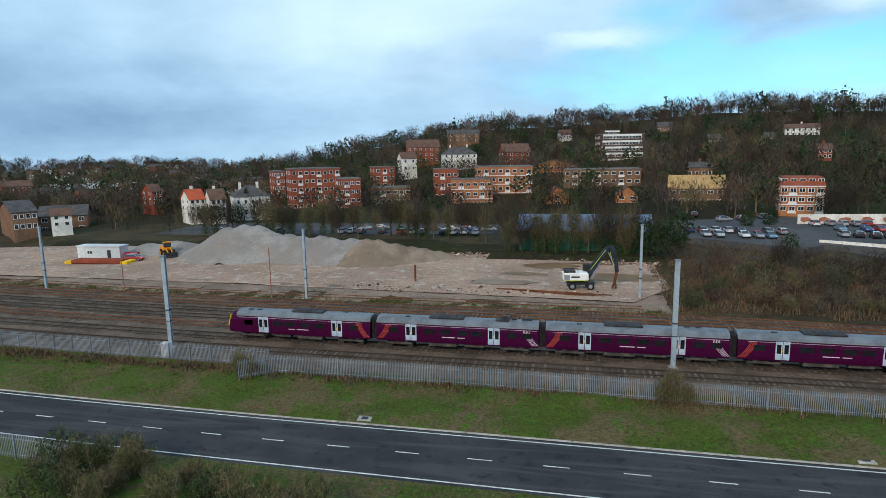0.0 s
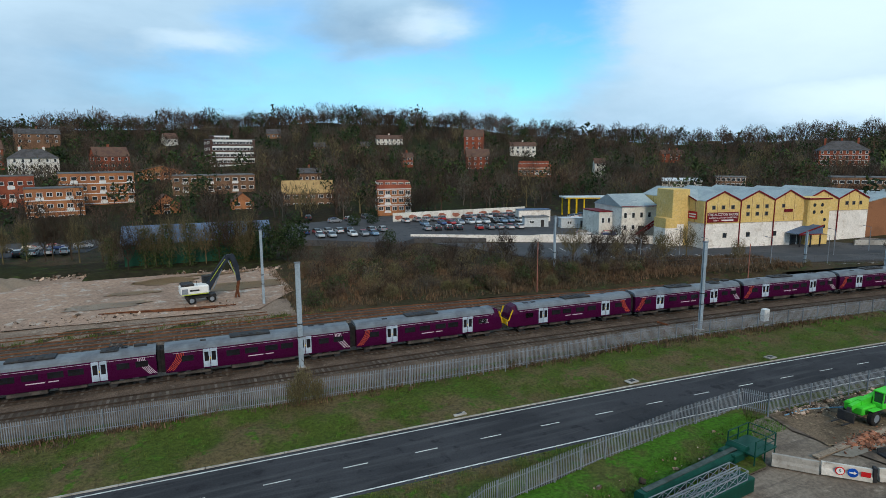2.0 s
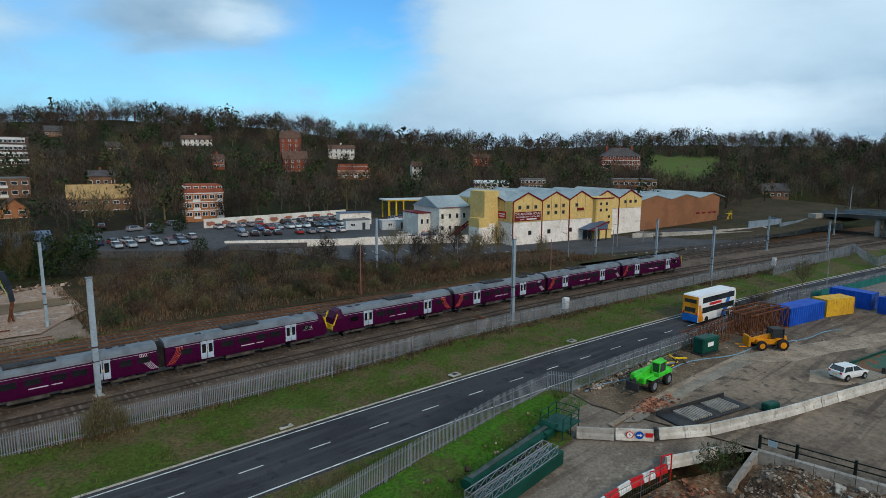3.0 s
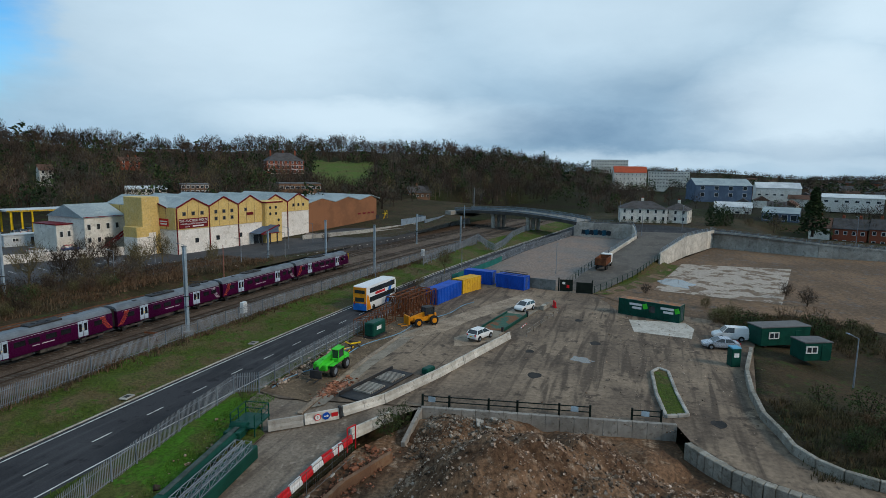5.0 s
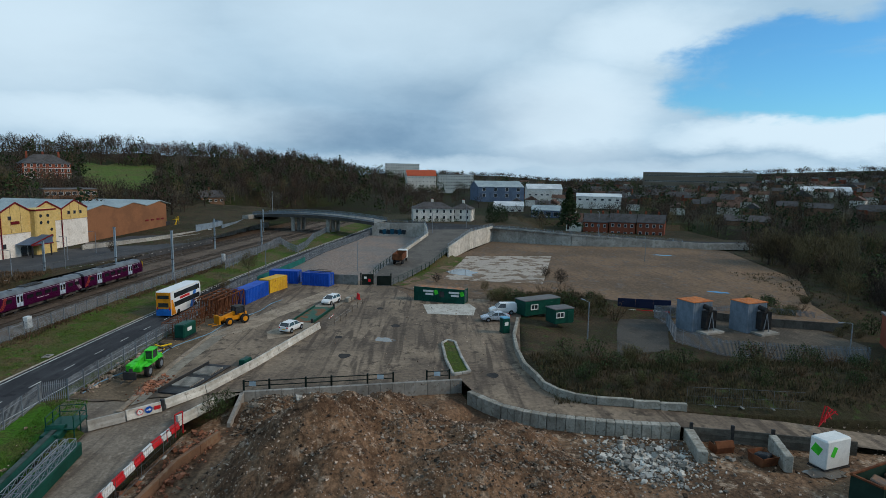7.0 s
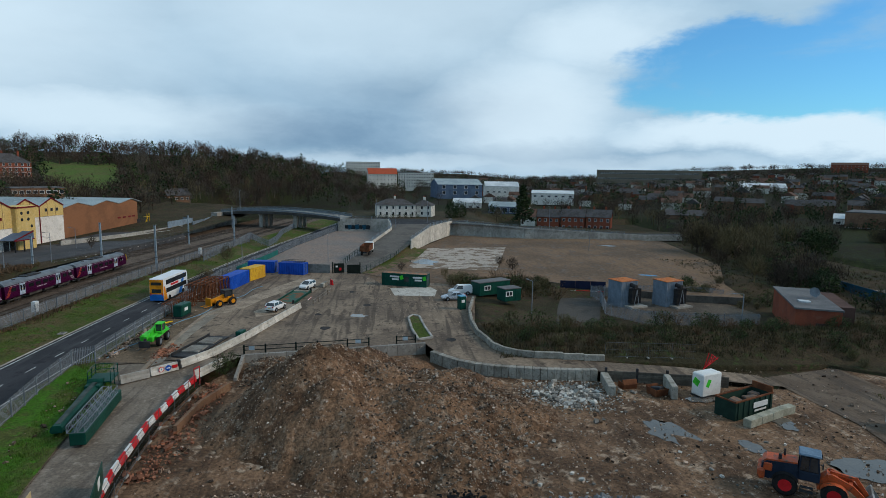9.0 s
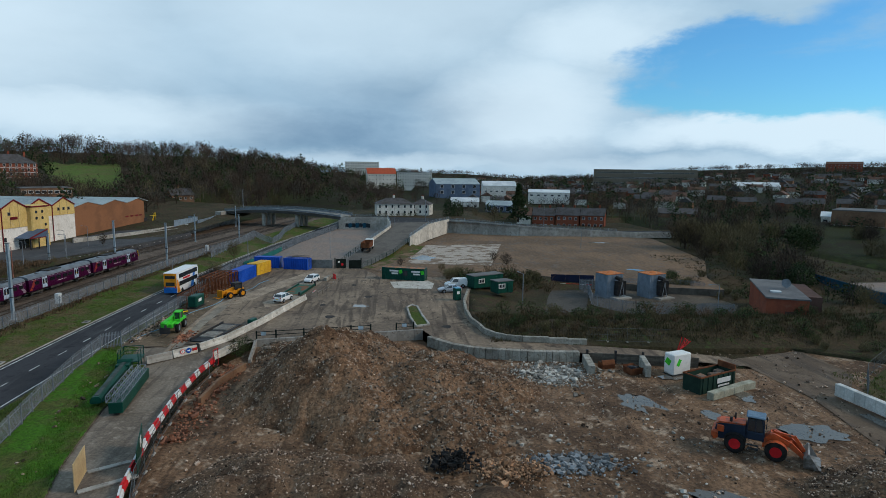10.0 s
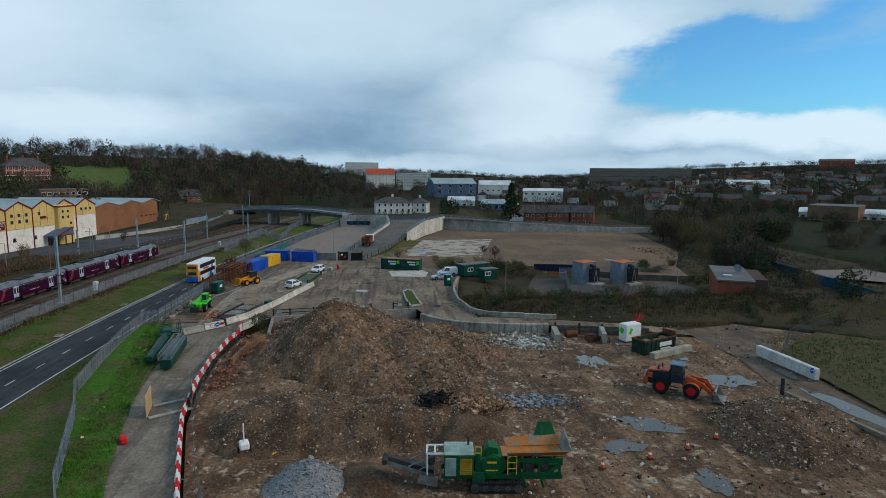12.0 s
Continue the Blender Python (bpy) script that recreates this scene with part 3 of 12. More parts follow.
    for bx in (-7.0, 7.0 if not nose else 6.4):
        g = part("bogie", S().box(bx, -1.0, 0.42, 3.2, 0.14, 0.24, ch=0.03).box(bx, 1.0, 0.42, 3.2, 0.14, 0.24, ch=0.03).box(bx, 0, 0.5, 0.7, 2.0, 0.25), UNDER, t)
        for dx in (-1.3, 1.3):
            part("wheel", S().wheel(bx + dx, -0.76, 0.42, 0.42, 0.13, 16).wheel(bx + dx, 0.76, 0.42, 0.42, 0.13, 16).tube((bx + dx, -0.7, 0.42), (bx + dx, 0.7, 0.42), 0.08), DARK, g)
    if kind == "panto":
        p = part("pantograph", S().box(5.5, 0, top + 0.62, 1.6, 1.5, 0.12, ch=0.03), DARK, t, "folded dark steel pantograph")
        for sy in (-0.5, 0.5):
            part("arm", S().bar((5.2, sy, top + 0.75), (7.2, sy * 0.8, top + 1.05), 0.06), DARK, p)
            part("arm", S().bar((7.2, sy * 0.8, top + 1.05), (5.6, sy, top + 1.2), 0.05), DARK, p)
        part("contact_bar", S().bar((5.6, -0.8, top + 1.22), (5.6, 0.8, top + 1.22), 0.08), DARK, p)
        part("roof_box", S().box(8.3, 0.3, top + 0.6, 1.2, 0.5, 0.25, ch=0.03), DARK, t)
    for e in ((-1, 1) if not nose else (-1,)):
        part("gangway", S().box(e * 9.95, 0, 0.95, 0.42, 1.7, 2.45, ch=0.05), BLACK, t, "black ribbed gangway bellows")
    if nose:
        cab = S()
        rings = []
        for x, ww, zt, zb in ((x1, w, top + 0.62, floor - 0.12), (x1 + 0.7, w - 0.06, top + 0.35, floor - 0.12), (x1 + 1.15, w - 0.22, 2.6, floor - 0.05), (x1 + 1.3, w - 0.3, 1.7, floor)):
            rings.append([(x, -ww, zb), (x, -ww, min(zt - 0.3, 2.6)), (x, -ww * 0.6, zt), (x, ww * 0.6, zt), (x, ww, min(zt - 0.3, 2.6)), (x, ww, zb)])
        for r in rings:
            cab.v += r
        for i in range(3):
            for k in range(6):
                cab.f.append((i * 6 + k, i * 6 + (k + 1) % 6, (i + 1) * 6 + (k + 1) % 6, (i + 1) * 6 + k))
        cab.f += [tuple(range(18, 24)), tuple(range(6))]
        part("cab", cab, PURPLE, t)
        part("front_end", S().box(x1 + 1.29, 0, 1.1, 0.1, 2.1, 0.75, ch=0.03).bar((x1 + 0.75, -1.3, 3.2), (x1 + 1.25, -1.12, 1.8), 0.2, 0.12).bar((x1 + 0.75, 1.3, 3.2), (x1 + 1.25, 1.12, 1.8), 0.2, 0.12), YELLOW, t, "yellow painted cab front")
        part("windscreen", S().quad((x1 + 0.8, -1.0, 3.2), (x1 + 0.8, 1.0, 3.2), (x1 + 1.26, 0.95, 2.0), (x1 + 1.26, -0.95, 2.0)), TRAIN_GLASS, t)
        for hy in (-0.8, 0.8):
            part("headlight", S().box(x1 + 1.33, hy, 1.35, 0.05, 0.3, 0.18), WHITE, t)
        part("logo_block", S().box(6.9, -w - 0.012, 2.35, 1.1, 0.012, 0.1).box(6.9, -w - 0.012, 2.15, 1.1, 0.012, 0.1).box(6.9, -w - 0.012, 1.98, 1.4, 0.012, 0.05), PANEL_EDGE, t, "small pale lettering bars beside the cab")
        part("coupler", S().box(x1 + 1.5, 0, 0.8, 0.5, 0.4, 0.3), DARK, t)
    return t


def set_train(nose_x):
    protos = {}
    for c in range(8):
        kind, turned = [("cab", 0), ("middle", 0), ("panto", 0), ("cab", 180)][c % 4]
        x = nose_x - 9.9 - 20.3 * c
        slope = math.degrees(math.atan((bend(x + 8) - bend(x - 8)) / 16))
        m = pose(x, 67.9 + bend(x), 0.84, 0, 0, slope + turned)
        if kind not in protos:
            protos[kind] = train_car(kind)
            protos[kind].matrix_basis = m
        else:
            copy_thing(protos[kind], m)


set_train(118.0)

# ---- masts ----
MAST_STEEL = mat("mast_steel", (0.33, 0.40, 0.46), (0.27, 0.33, 0.38), scale=0.6, rough=0.5, metal=0.3, fine=10, bump=0.05)


def mast(x, y, z, h=11.5, w=0.42):
    t = thing("electrification_mast", x, y, z, 3, "tall pale blue-grey steel electrification mast beside the tracks", "mast", "railway masts")
    part("column", S().box(0, 0, 0, w, 0.06, h).box(0, 0.14, 0, w * 0.5, 0.22, h).box(0, 0.28, 0, w, 0.06, h), MAST_STEEL, t)
    part("base", S().box(0, 0.14, -0.3, 0.9, 0.9, 0.45, ch=0.05), CONCRETE, t)
    part("collar", S().box(0, 0.14, h * 0.42, w + 0.08, 0.5, 0.12), DARK, t)
    part("collar", S().box(0, 0.14, h * 0.3, w + 0.08, 0.5, 0.08), DARK, t)
    part("cap", S().box(0, 0.14, h, w + 0.1, 0.5, 0.12), STEEL_GALV, t)


for x, y, h in ((10.6, 65.8, 11.9), (-49.3, 62.6, 11.6), (62.5, 58.4, 12.0), (114, 53.5, 10.5), (162, 48, 9), (-109, 63, 11.5)):
    mast(x, y, 0.55, h, 0.5)
for x, y, h in ((10.1, 95.7, 12.0), (-43.4, 89.0, 11.6), (-95.0, 88.6, 11.6), (63.4, 94.6, 12.0), (114.0, 65.4, 11.0), (113.4, 80.0, 8.0), (163, 62, 9.0), (215, 62, 8.5)):
    mast(x, y, 0.55, h, 0.36)

# ---- palisade fence ----
def palisade(name, line, z, high=2.1, spacing=0.17, post=2.75, material=STEEL_GALV, label="", fill_z=None):
    t = thing(name, 0, 0, 0, 0, label or "grey galvanised steel palisade fence with pointed pales", "fence", kind="")
    pales, rails = S(), S()
    carry, carry_p = 0.0, 0.0
    up = lambda x, y: z(x, y) if callable(z) else z
    posts = []
    for (xa, ya), (xb, yb) in zip(line, line[1:]):
        L = math.hypot(xb - xa, yb - ya)
        dx, dy = (xb - xa) / L, (yb - ya) / L
        px, py = -dy, dx
        k = carry
        while k < L:
            x, y = xa + dx * k, ya + dy * k
            g = up(x, y)
            a, b = 0.036, 0.036
            q = [(x - dx * a, y - dy * a), (x + px * 0.018, y + py * 0.018), (x + dx * a, y + dy * a)]
            n = len(pales.v)
            pales.v += [(c[0], c[1], g + 0.06) for c in q] + [(c[0], c[1], g + high - 0.12) for c in q] + [(x, y, g + high)]
            pales.f += [(n, n + 1, n + 4, n + 3), (n + 1, n + 2, n + 5, n + 4), (n + 3, n + 4, n + 6), (n + 4, n + 5, n + 6)]
            k += spacing
        carry = k - L
        k = carry_p
        while k < L:
            x, y = xa + dx * k, ya + dy * k
            posts.append((x - px * 0.08, y - py * 0.08, up(x, y), math.degrees(math.atan2(dy, dx))))
            k += post
        carry_p = k - L
        for h in (0.35, high - 0.4):
            m = max(1, int(L / 6))
            for i in range(m):
                p0, p1 = (xa + dx * L * i / m, ya + dy * L * i / m), (xa + dx * L * (i + 1) / m, ya + dy * L * (i + 1) / m)
                rails.bar((p0[0] - px * 0.04, p0[1] - py * 0.04, up(*p0) + h), (p1[0] - px * 0.04, p1[1] - py * 0.04, up(*p1) + h), 0.045)
    tagged(part("pale", pales, material, t), kind="stuff")
    tagged(part("rail", rails, material, t), kind="stuff")
    pm = S().box(0, 0, -0.3, 0.06, 0.11, high + 0.25).mesh("post")
    pm.materials.append(material)
    for x, y, g, r in posts:
        part("post", pm, None, t, at=pose(x, y, g, 0, 0, r))
    return t


def swing(v, x0, x1, step=6.0):
    n = max(2, int((x1 - x0) / step))
    return [(x0 + (x1 - x0) * k / n, v + bend(x0 + (x1 - x0) * k / n)) for k in range(n + 1)]


palisade("palisade_fence", swing(57.7, -120, -33), 0.95, label="grey galvanised palisade fence along the top of the grass bank")
palisade("palisade_fence", [(-34.5, 53.9), (-31.4, 56.2), (-24, 56.3), (-10, 56.2), (0, 56.0), (18, 55.5), (28, 55.4), (45, 55.7)] + swing(56.5, 50, 168), 0.9, label="grey galvanised palisade fence along the top of the grass bank")

# ---- ground north of the railway ----
def bed_edge(x):
    return 88.0 - 7.0 * min(1, max(0, (x - 20) / 90))


def north_level(x, y):
    v = y - bend(x)
    if x < 18:
        low = 0.62 + 0.2 * min(1, max(0, (v - 88) / 8))
    else:
        e = bed_edge(x)
        k = min(1, max(0, (x - 50) / 25))
        low = 0.62 + (1.3 + 0.4 * k) * min(1, max(0, (v - e) / (14 - 12.4 * k))) + 0.5 * (1 - k) * max(0, lump(x, y, 0.13, 5.0))
    r = math.hypot(x, y)
    if r > 130 and not (x < 22 and y < 138 + 9 * max(0, 1 - abs(x + 48) / 60)):
        low = max(low, float(hill(x, y)) + 0.06)
    return low


patch("bank_north", [(-165, 98)] + [(x, bed_edge(x) - 0.05 + bend(x)) for x in range(-160, 262, 10)] + [(262, 62), (262, 175), (-165, 175)], north_level, BRUSH_EARTH, step=5, label="scrubby brown earth bank beyond the railway", category="bank")
patch("gravel_yard", [(-158, 97), (-60, 96.5), (-8, 94), (9, 93), (17, 105), (20, 127), (-15, 138), (-48, 147), (-113, 138), (-158, 126)], lambda x, y: 1.0 + 0.12 * lump(x, y, 0.2, 4.4), GRAVEL_PINK, step=4,
      label="wide bare yard of pinkish compacted gravel", category="yard")
patch("venue_car_park", [(70, 100), (81, 89), (100, 84), (118, 79.5), (150, 71.5), (176, 67.5), (182, 74), (168, 99), (146, 96), (112, 106), (110, 113), (56, 136), (62, 120)], 2.35, CAR_PARK, label="empty grey asphalt car park with painted bays", category="car park", skirt=2.5, smooth=False)
patch("upper_car_park", [(46.5, 134), (52, 139.8), (111, 115.5), (128, 118), (150, 150), (140, 190), (60, 186), (24, 176), (22, 150)], lambda x, y: 3.4 + 0.02 * (y - 140), CAR_PARK, step=12, label="asphalt car park crowded with parked cars", category="car park", skirt=2.5, smooth=False)
patch("street_car_park", [(-120, 150), (-66, 153), (-22, 158), (-18, 175), (-120, 178)], lambda x, y: max(2.2, float(hill(x, y)) + 0.1), CAR_PARK, step=8, label="dark asphalt street with a row of parked cars", category="car park", skirt=2.5, smooth=False)

# ---- ground south of the road ----
FENCE_S = [(-12, 20.5), (-3.4, 25.2), (10.8, 30.8), (17, 33.8), (28.4, 36.1), (37.8, 37.4), (45.8, 37.9), (46.8, 36.0), (58, 35.9), (71.5, 35.6), (86.5, 36.2), (104, 36.3), (119, 33.9), (133.6, 31.9), (158.7, 29.0), (205, 20.4)]
HAUL_L = [(-40, 9), (-12, 18.5), (-0.1, 22.9), (14.6, 27.1), (26.6, 29.2), (39, 29.9), (46, 33)]
HAUL_R = [(-40, 2.5), (-12, 13), (-3.6, 16.2), (10.6, 20.5), (20, 22.2), (33, 23.2), (41.5, 22.6), (46, 20.6), (48.6, 18.9)]
patch("waste_ground", [(-330, -160), (262, -160), (262, 39.6 + bend(262)), *[(x, 39.65 + bend(x)) for x in range(252, -330, -12)], (-330, 39.6)], -0.95, BRUSH_EARTH, label="rough brown waste ground", category="ground")


def verge_level(x, y):
    v = 39.6 - (y - bend(x))
    return min(0.45, 0.02 + 0.12 * max(0.0, v)) + (0.15 * lump(x, y, 0.3, 8.0) if v > 0.5 else 0)


patch("verge_south", [(x, 39.6 + bend(x)) for x in range(-240, 126, 6)] + [(126, 34.0)] + [(x, y) for x, y in FENCE_S[12:0:-1]] + [(-20, 19), (-45, 17), (-240, 20)], verge_level, GRASS, step=2.5, label="rough grass verge between the road and the site fence", category="grass")


def haul_level(x, y):
    u = min(1, max(0, (x - 30) / 20))
    return 0.15 + 0.65 * u


patch("green_strip", [(x, y + 0.02) for x, y in FENCE_S[1:7]] + HAUL_L[5:1:-1] + [(-12, 18.6), (-14, 20)], lambda x, y: haul_level(x, y) + 0.22 + 0.15 * lump(x, y, 0.4, 6.0), GRASS_LUSH, step=1.5, label="bright green grass strip inside the site fence", category="grass")
patch("dirt_shoulder", [(-12, 18.4), (-0.1, 22.9), (14.6, 27.1), (26.6, 29.2), (39, 29.9), (46, 33), (46.6, 36.0), (40, 33.8), (28, 32.2), (14, 29.2), (-1, 25), (-12, 20.6)], lambda x, y: haul_level(x, y) + 0.06, HAUL, label="muddy shoulder beside the haul road", category="ground")
patch("haul_road", HAUL_L + HAUL_R[::-1], lambda x, y: haul_level(x, y) + 0.03, HAUL, step=3, label="dusty grey tarmac haul road with tyre tracks", category="road")
YARD_EDGE = [(46, 33), (46.9, 36.0), (58, 35.9), (71.5, 35.6), (86.5, 36.1), (104, 36.2), (113, 33), (113.5, 12.3), (109.5, 7), (100, 3.2), (95, 1.5), (98, -6), (96, -12), (88, -17), (79.4, -15.2), (63, -12.8), (53.4, -13.3), (48.2, -14.5),
             (46.1, -17), (45.3, -21.6), (44.6, -27), (43.5, -36), (41, -45), (37, -46), (39.5, -35), (40.9, -25), (42.6, -16.8), (43.9, -12), (45.9, -8.4), (47.8, -7), (49.5, -5.5), (53, -4.4), (49.0, 18.8)]


def yard_level(x, y):
    z = 0.8
    if y < -20:
        z -= 1.1 * min(1, (-20 - y) / 25)
    return z


patch("yard_base", [(40, 36), (51, 36), (54, 26), (49.6, 19.6), (46, 21.6), (40, 23)], lambda x, y: haul_level(x, y) - 0.06, HAUL, step=2, label="dusty tarmac joint between the haul road and the yard", category="yard")
patch("lot_base", [(90, 14), (116, 14), (150, 8), (152, -8), (120, -8), (92, -14)], 0.74, DIRT_LOT, label="bare dirt between the yard gate and the ramp", category="yard")
patch("yard", YARD_EDGE, yard_level, YARD, step=4, label="broad worn tarmac yard with dark tyre marks", category="yard")


def pit_level(x, y):
    return -0.62 + 0.09 * lump(x, y, 0.12, 1.0) + 0.05 * lump(x, y, 0.7, 2.0)


patch("pit_floor", [(-45, 2), (-12, 12.8), (-3.6, 16), (10.6, 20.3), (20, 22), (33, 23), (41.5, 22.3), (46, 20.4), (48.8, 18.7), (52.7, -4.4), (49.2, -5.3), (47.4, -7), (45.4, -8.6), (43.4, -12), (42, -17), (40.6, -25), (39, -36), (37, -46), (45, -58), (30, -75), (-45, -75)], pit_level, MUD, step=1.6,
      label="churned brown mud floor of the demolition site", category="ground")
patch("gravel_lot", [(113, 33), (119, 33.5), (133.6, 31.6), (158.7, 28.8), (205, 20.2), (203, 0.5), (172, -0.7), (146, 5.7), (135, 9.0), (113.5, 12.6)], 0.8, LOT_GREY, label="empty lot of pinkish grey gravel", category="yard")
patch("dirt_lot", [(109, 6.5), (128, -1.5), (150, -7.5), (190, -22.6), (180, -48), (178, -84), (172, -95), (120, -86), (94, -72), (80, -68), (83, -57), (96, -36), (104, -24), (96, -12), (98, -3)], 0.82, DIRT_LOT, label="large cleared lot of brown dirt", category="yard")
patch("slab", [(116.5, -4), (153, -11.5), (155, -36), (112, -25.2)], 0.87, SLAB, label="broken pale concrete floor slab in the dirt", category="concrete slab")
def substation_level(x, y):
    edge = min(1, max(0, (-17 - y) / 8)) if x > 60 else min(1, max(0, (-30 - y) / 20))
    foot = min(0.76, yard_level(x, y) + 0.08 + 0.3 * max(0, x - 46)) if x < 52 else 0.76
    z = foot - 1.3 * edge * min(1, max(0, (x - 58) / 6))
    if y < -14 and x < 66:
        z += 1.3 * max(0.0, 1 - abs(x - 53) / 7) * min(1, (-13 - y) / 6)
    if x > 88:
        z = max(z, -0.54 + 1.3 * min(1, (x - 88) / 8))
    return z


patch("substation_ground", [(44.6, -27), (45.3, -21.4), (46.1, -16.8), (48.2, -14.3), (53.4, -13.1), (63, -12.6), (79.4, -14.9), (88, -16.8), (98, -12), (104, -24), (97, -36), (83, -57), (80, -68), (94, -72), (120, -86), (172, -95), (172, -150), (30, -150), (30, -76), (44, -57)],
      substation_level, BRUSH_EARTH, step=3, skirt=1.6, label="scrubby earth bank round the substation", category="ground")
patch("access_road", [(67, -27), (69, -35.1), (91, -43.5), (92, -35.5), (80, -31)], -0.5, mat("old_tarmac", (0.075, 0.068, 0.06), (0.055, 0.05, 0.045), scale=0.2, fine=20, c3=(0.095, 0.08, 0.065), grain=0.3), label="old dark tarmac access road", category="road")
patch("tank_compound", [(83, -40.5), (73, -38), (66.5, -42), (64.4, -52), (63.6, -60), (72, -66), (86, -64), (88, -44)], -0.49, mat("dark_compound", (0.105, 0.085, 0.066), (0.075, 0.062, 0.05), scale=0.15, fine=24, c3=(0.14, 0.11, 0.085), grain=0.4), label="gravel compound round the transformers", category="yard")
patch("wet_road", [(27, -47), (13.6, -44.4), (2.4, -46.9), (-20, -50), (-20, -55), (6.7, -51), (17.2, -51.7), (26.5, -51.2), (34, -58), (44, -58), (41, -46)], lambda x, y: pit_level(x, y) + 0.06, mat("wet_track", (0.115, 0.082, 0.058), (0.15, 0.11, 0.08), scale=0.3, fine=16, rough=0.75, c3=(0.075, 0.054, 0.039), bump=0.3, streak=(0, 0.6, (0.06, 0.048, 0.04))), step=2, label="wet muddy track past the site", category="road")

# bridge road, ramp and the walls that hold them up
def ramp_level(x, y):
    return 0.8 + 4.2 * min(1, max(0, (x - 114) / 62)) ** 1.15


patch("ramp", [(111.6, 12.2), (126, 10.3), (146, 5.4), (172, -1.0), (186, -0.5), (190, -21.4), (170, -13.3), (147, -6.0), (128, -0.5), (108.6, 7)], lambda x, y: ramp_level(x, y) + 0.05, mat("ramp_asphalt", (0.125, 0.112, 0.1), (0.095, 0.086, 0.077), scale=0.2, fine=24, c3=(0.15, 0.132, 0.112), bump=0.2, grain=0.25), step=5, label="tarmac ramp climbing to the bridge road", category="road")
patch("upper_road", [(185, -0.5), (202.8, 0.4), (204.8, 19.6), (214, 17), (212, -8), (204, -24), (190, -50), (188, -84), (186, -130), (178, -130), (178.5, -84), (180.5, -48), (191, -24), (189, -20)], lambda x, y: 5.02 - 3.0 * min(1, max(0, (-30 - y) / 60)), ASPHALT, step=8,
      label="grey road leading off the bridge", category="road")


def ramp_bank_level(x, y):
    """Grass bank falling from the ramp's south edge to the dirt lot."""
    edge = 7.0 - 0.286 * (x - 108.6)
    return max(0.83, ramp_level(x, y) + 0.03 - 0.55 * max(0.0, edge - y)) + 0.12 * lump(x, y, 0.5, 2.2)


patch("ramp_bank", [(108.6, 6.9), (118, 4.2), (128, 1.3), (139, -1.8), (149.5, -4.8), (150, -12), (139, -8.5), (128, -5.5), (116, 0), (109, 4)], ramp_bank_level, GRASS, step=2, label="rough grassy bank beside the ramp", category="bank")


def strip_wall(name, line, z0, z1, thick, material, label, category="wall"):
    """An upright wall along a line; z0 and z1 give its foot and its top."""
    t = thing(name, 0, 0, 0, 0, label, category, kind="structure")
    for (xa, ya), (xb, yb) in zip(line, line[1:]):
        L = math.hypot(xb - xa, yb - ya)
        n = max(1, round(L / 3.2))
        for k in range(n):
            p = [(xa + (xb - xa) * u, ya + (yb - ya) * u) for u in (k / n + 0.02 / L, (k + 1) / n - 0.02 / L)]
            px, py = -(yb - ya) / L * thick / 2, (xb - xa) / L * thick / 2
            s = S()
            bot = [z0(*q) if callable(z0) else z0 for q in p]
            top = [z1(*q) if callable(z1) else z1 for q in p]
            s.add([(p[0][0] - px, p[0][1] - py, bot[0]), (p[1][0] - px, p[1][1] - py, bot[1]), (p[1][0] + px, p[1][1] + py, bot[1]), (p[0][0] + px, p[0][1] + py, bot[0]),
                   (p[0][0] - px, p[0][1] - py, top[0]), (p[1][0] - px, p[1][1] - py, top[1]), (p[1][0] + px, p[1][1] + py, top[1]), (p[0][0] + px, p[0][1] + py, top[0])],
                  [(0, 3, 2, 1), (4, 5, 6, 7), (0, 1, 5, 4), (1, 2, 6, 5), (2, 3, 7, 6), (3, 0, 4, 7)])
            part("panel", s, material, t)
    return t


def railing(name, line, z, label, material, high=1.1, gap=2.5, bars=3, post_w=0.08):
    t = thing(name, 0, 0, 0, 0, label, "railing")
    for (xa, ya), (xb, yb) in zip(line, line[1:]):
        L = math.hypot(xb - xa, yb - ya)
        n = max(1, round(L / gap))
        at_z = lambda x, y: z(x, y) if callable(z) else z
        for k in range(n + 1):
            x, y = xa + (xb - xa) * k / n, ya + (yb - ya) * k / n
            part("post", S().box(x, y, at_z(x, y), post_w, post_w, high), material, t)
        for b in range(bars):
            h = high * (b + 1) / bars - 0.04
            part("rail", S().bar((xa, ya, at_z(xa, ya) + h), (xb, yb, at_z(xb, yb) + h), 0.05), material, t)
    return t


RAIL_BLUE = paint("blue_grey_rail", (0.22, 0.28, 0.33), 0.5)
strip_wall("ramp_wall", [(146, -6), (170, -13.5), (193.5, -23)], 0.6, lambda x, y: ramp_level(x + 6, y) + 1.0 if x < 185 else 5.9, 0.4, CONCRETE_PALE, "tall pale concrete retaining wall beside the ramp")
strip_wall("parapet_wall", [(193.5, -23.2), (181, -48), (178.6, -84), (178, -125)], 0.4, lambda x, y: 5.5 - 3.0 * min(1, max(0, (-30 - y) / 60)), 0.5, CONCRETE, "long weathered concrete wall below the bridge road")
railing("parapet_railing", [(193.5, -23.2), (181, -48), (178.6, -84)], lambda x, y: 5.5 - 3.0 * min(1, max(0, (-30 - y) / 60)), "grey steel railing along the top of a concrete wall", RAIL_BLUE, 0.9, 3, 3)
railing("ramp_railing", [(146, -6), (170, -13.5), (193.5, -23)], lambda x, y: ramp_level(x + 6, y) + 1.0 if x < 185 else 5.9, "grey steel railing on a concrete retaining wall", RAIL_BLUE, 1.0, 3, 3)
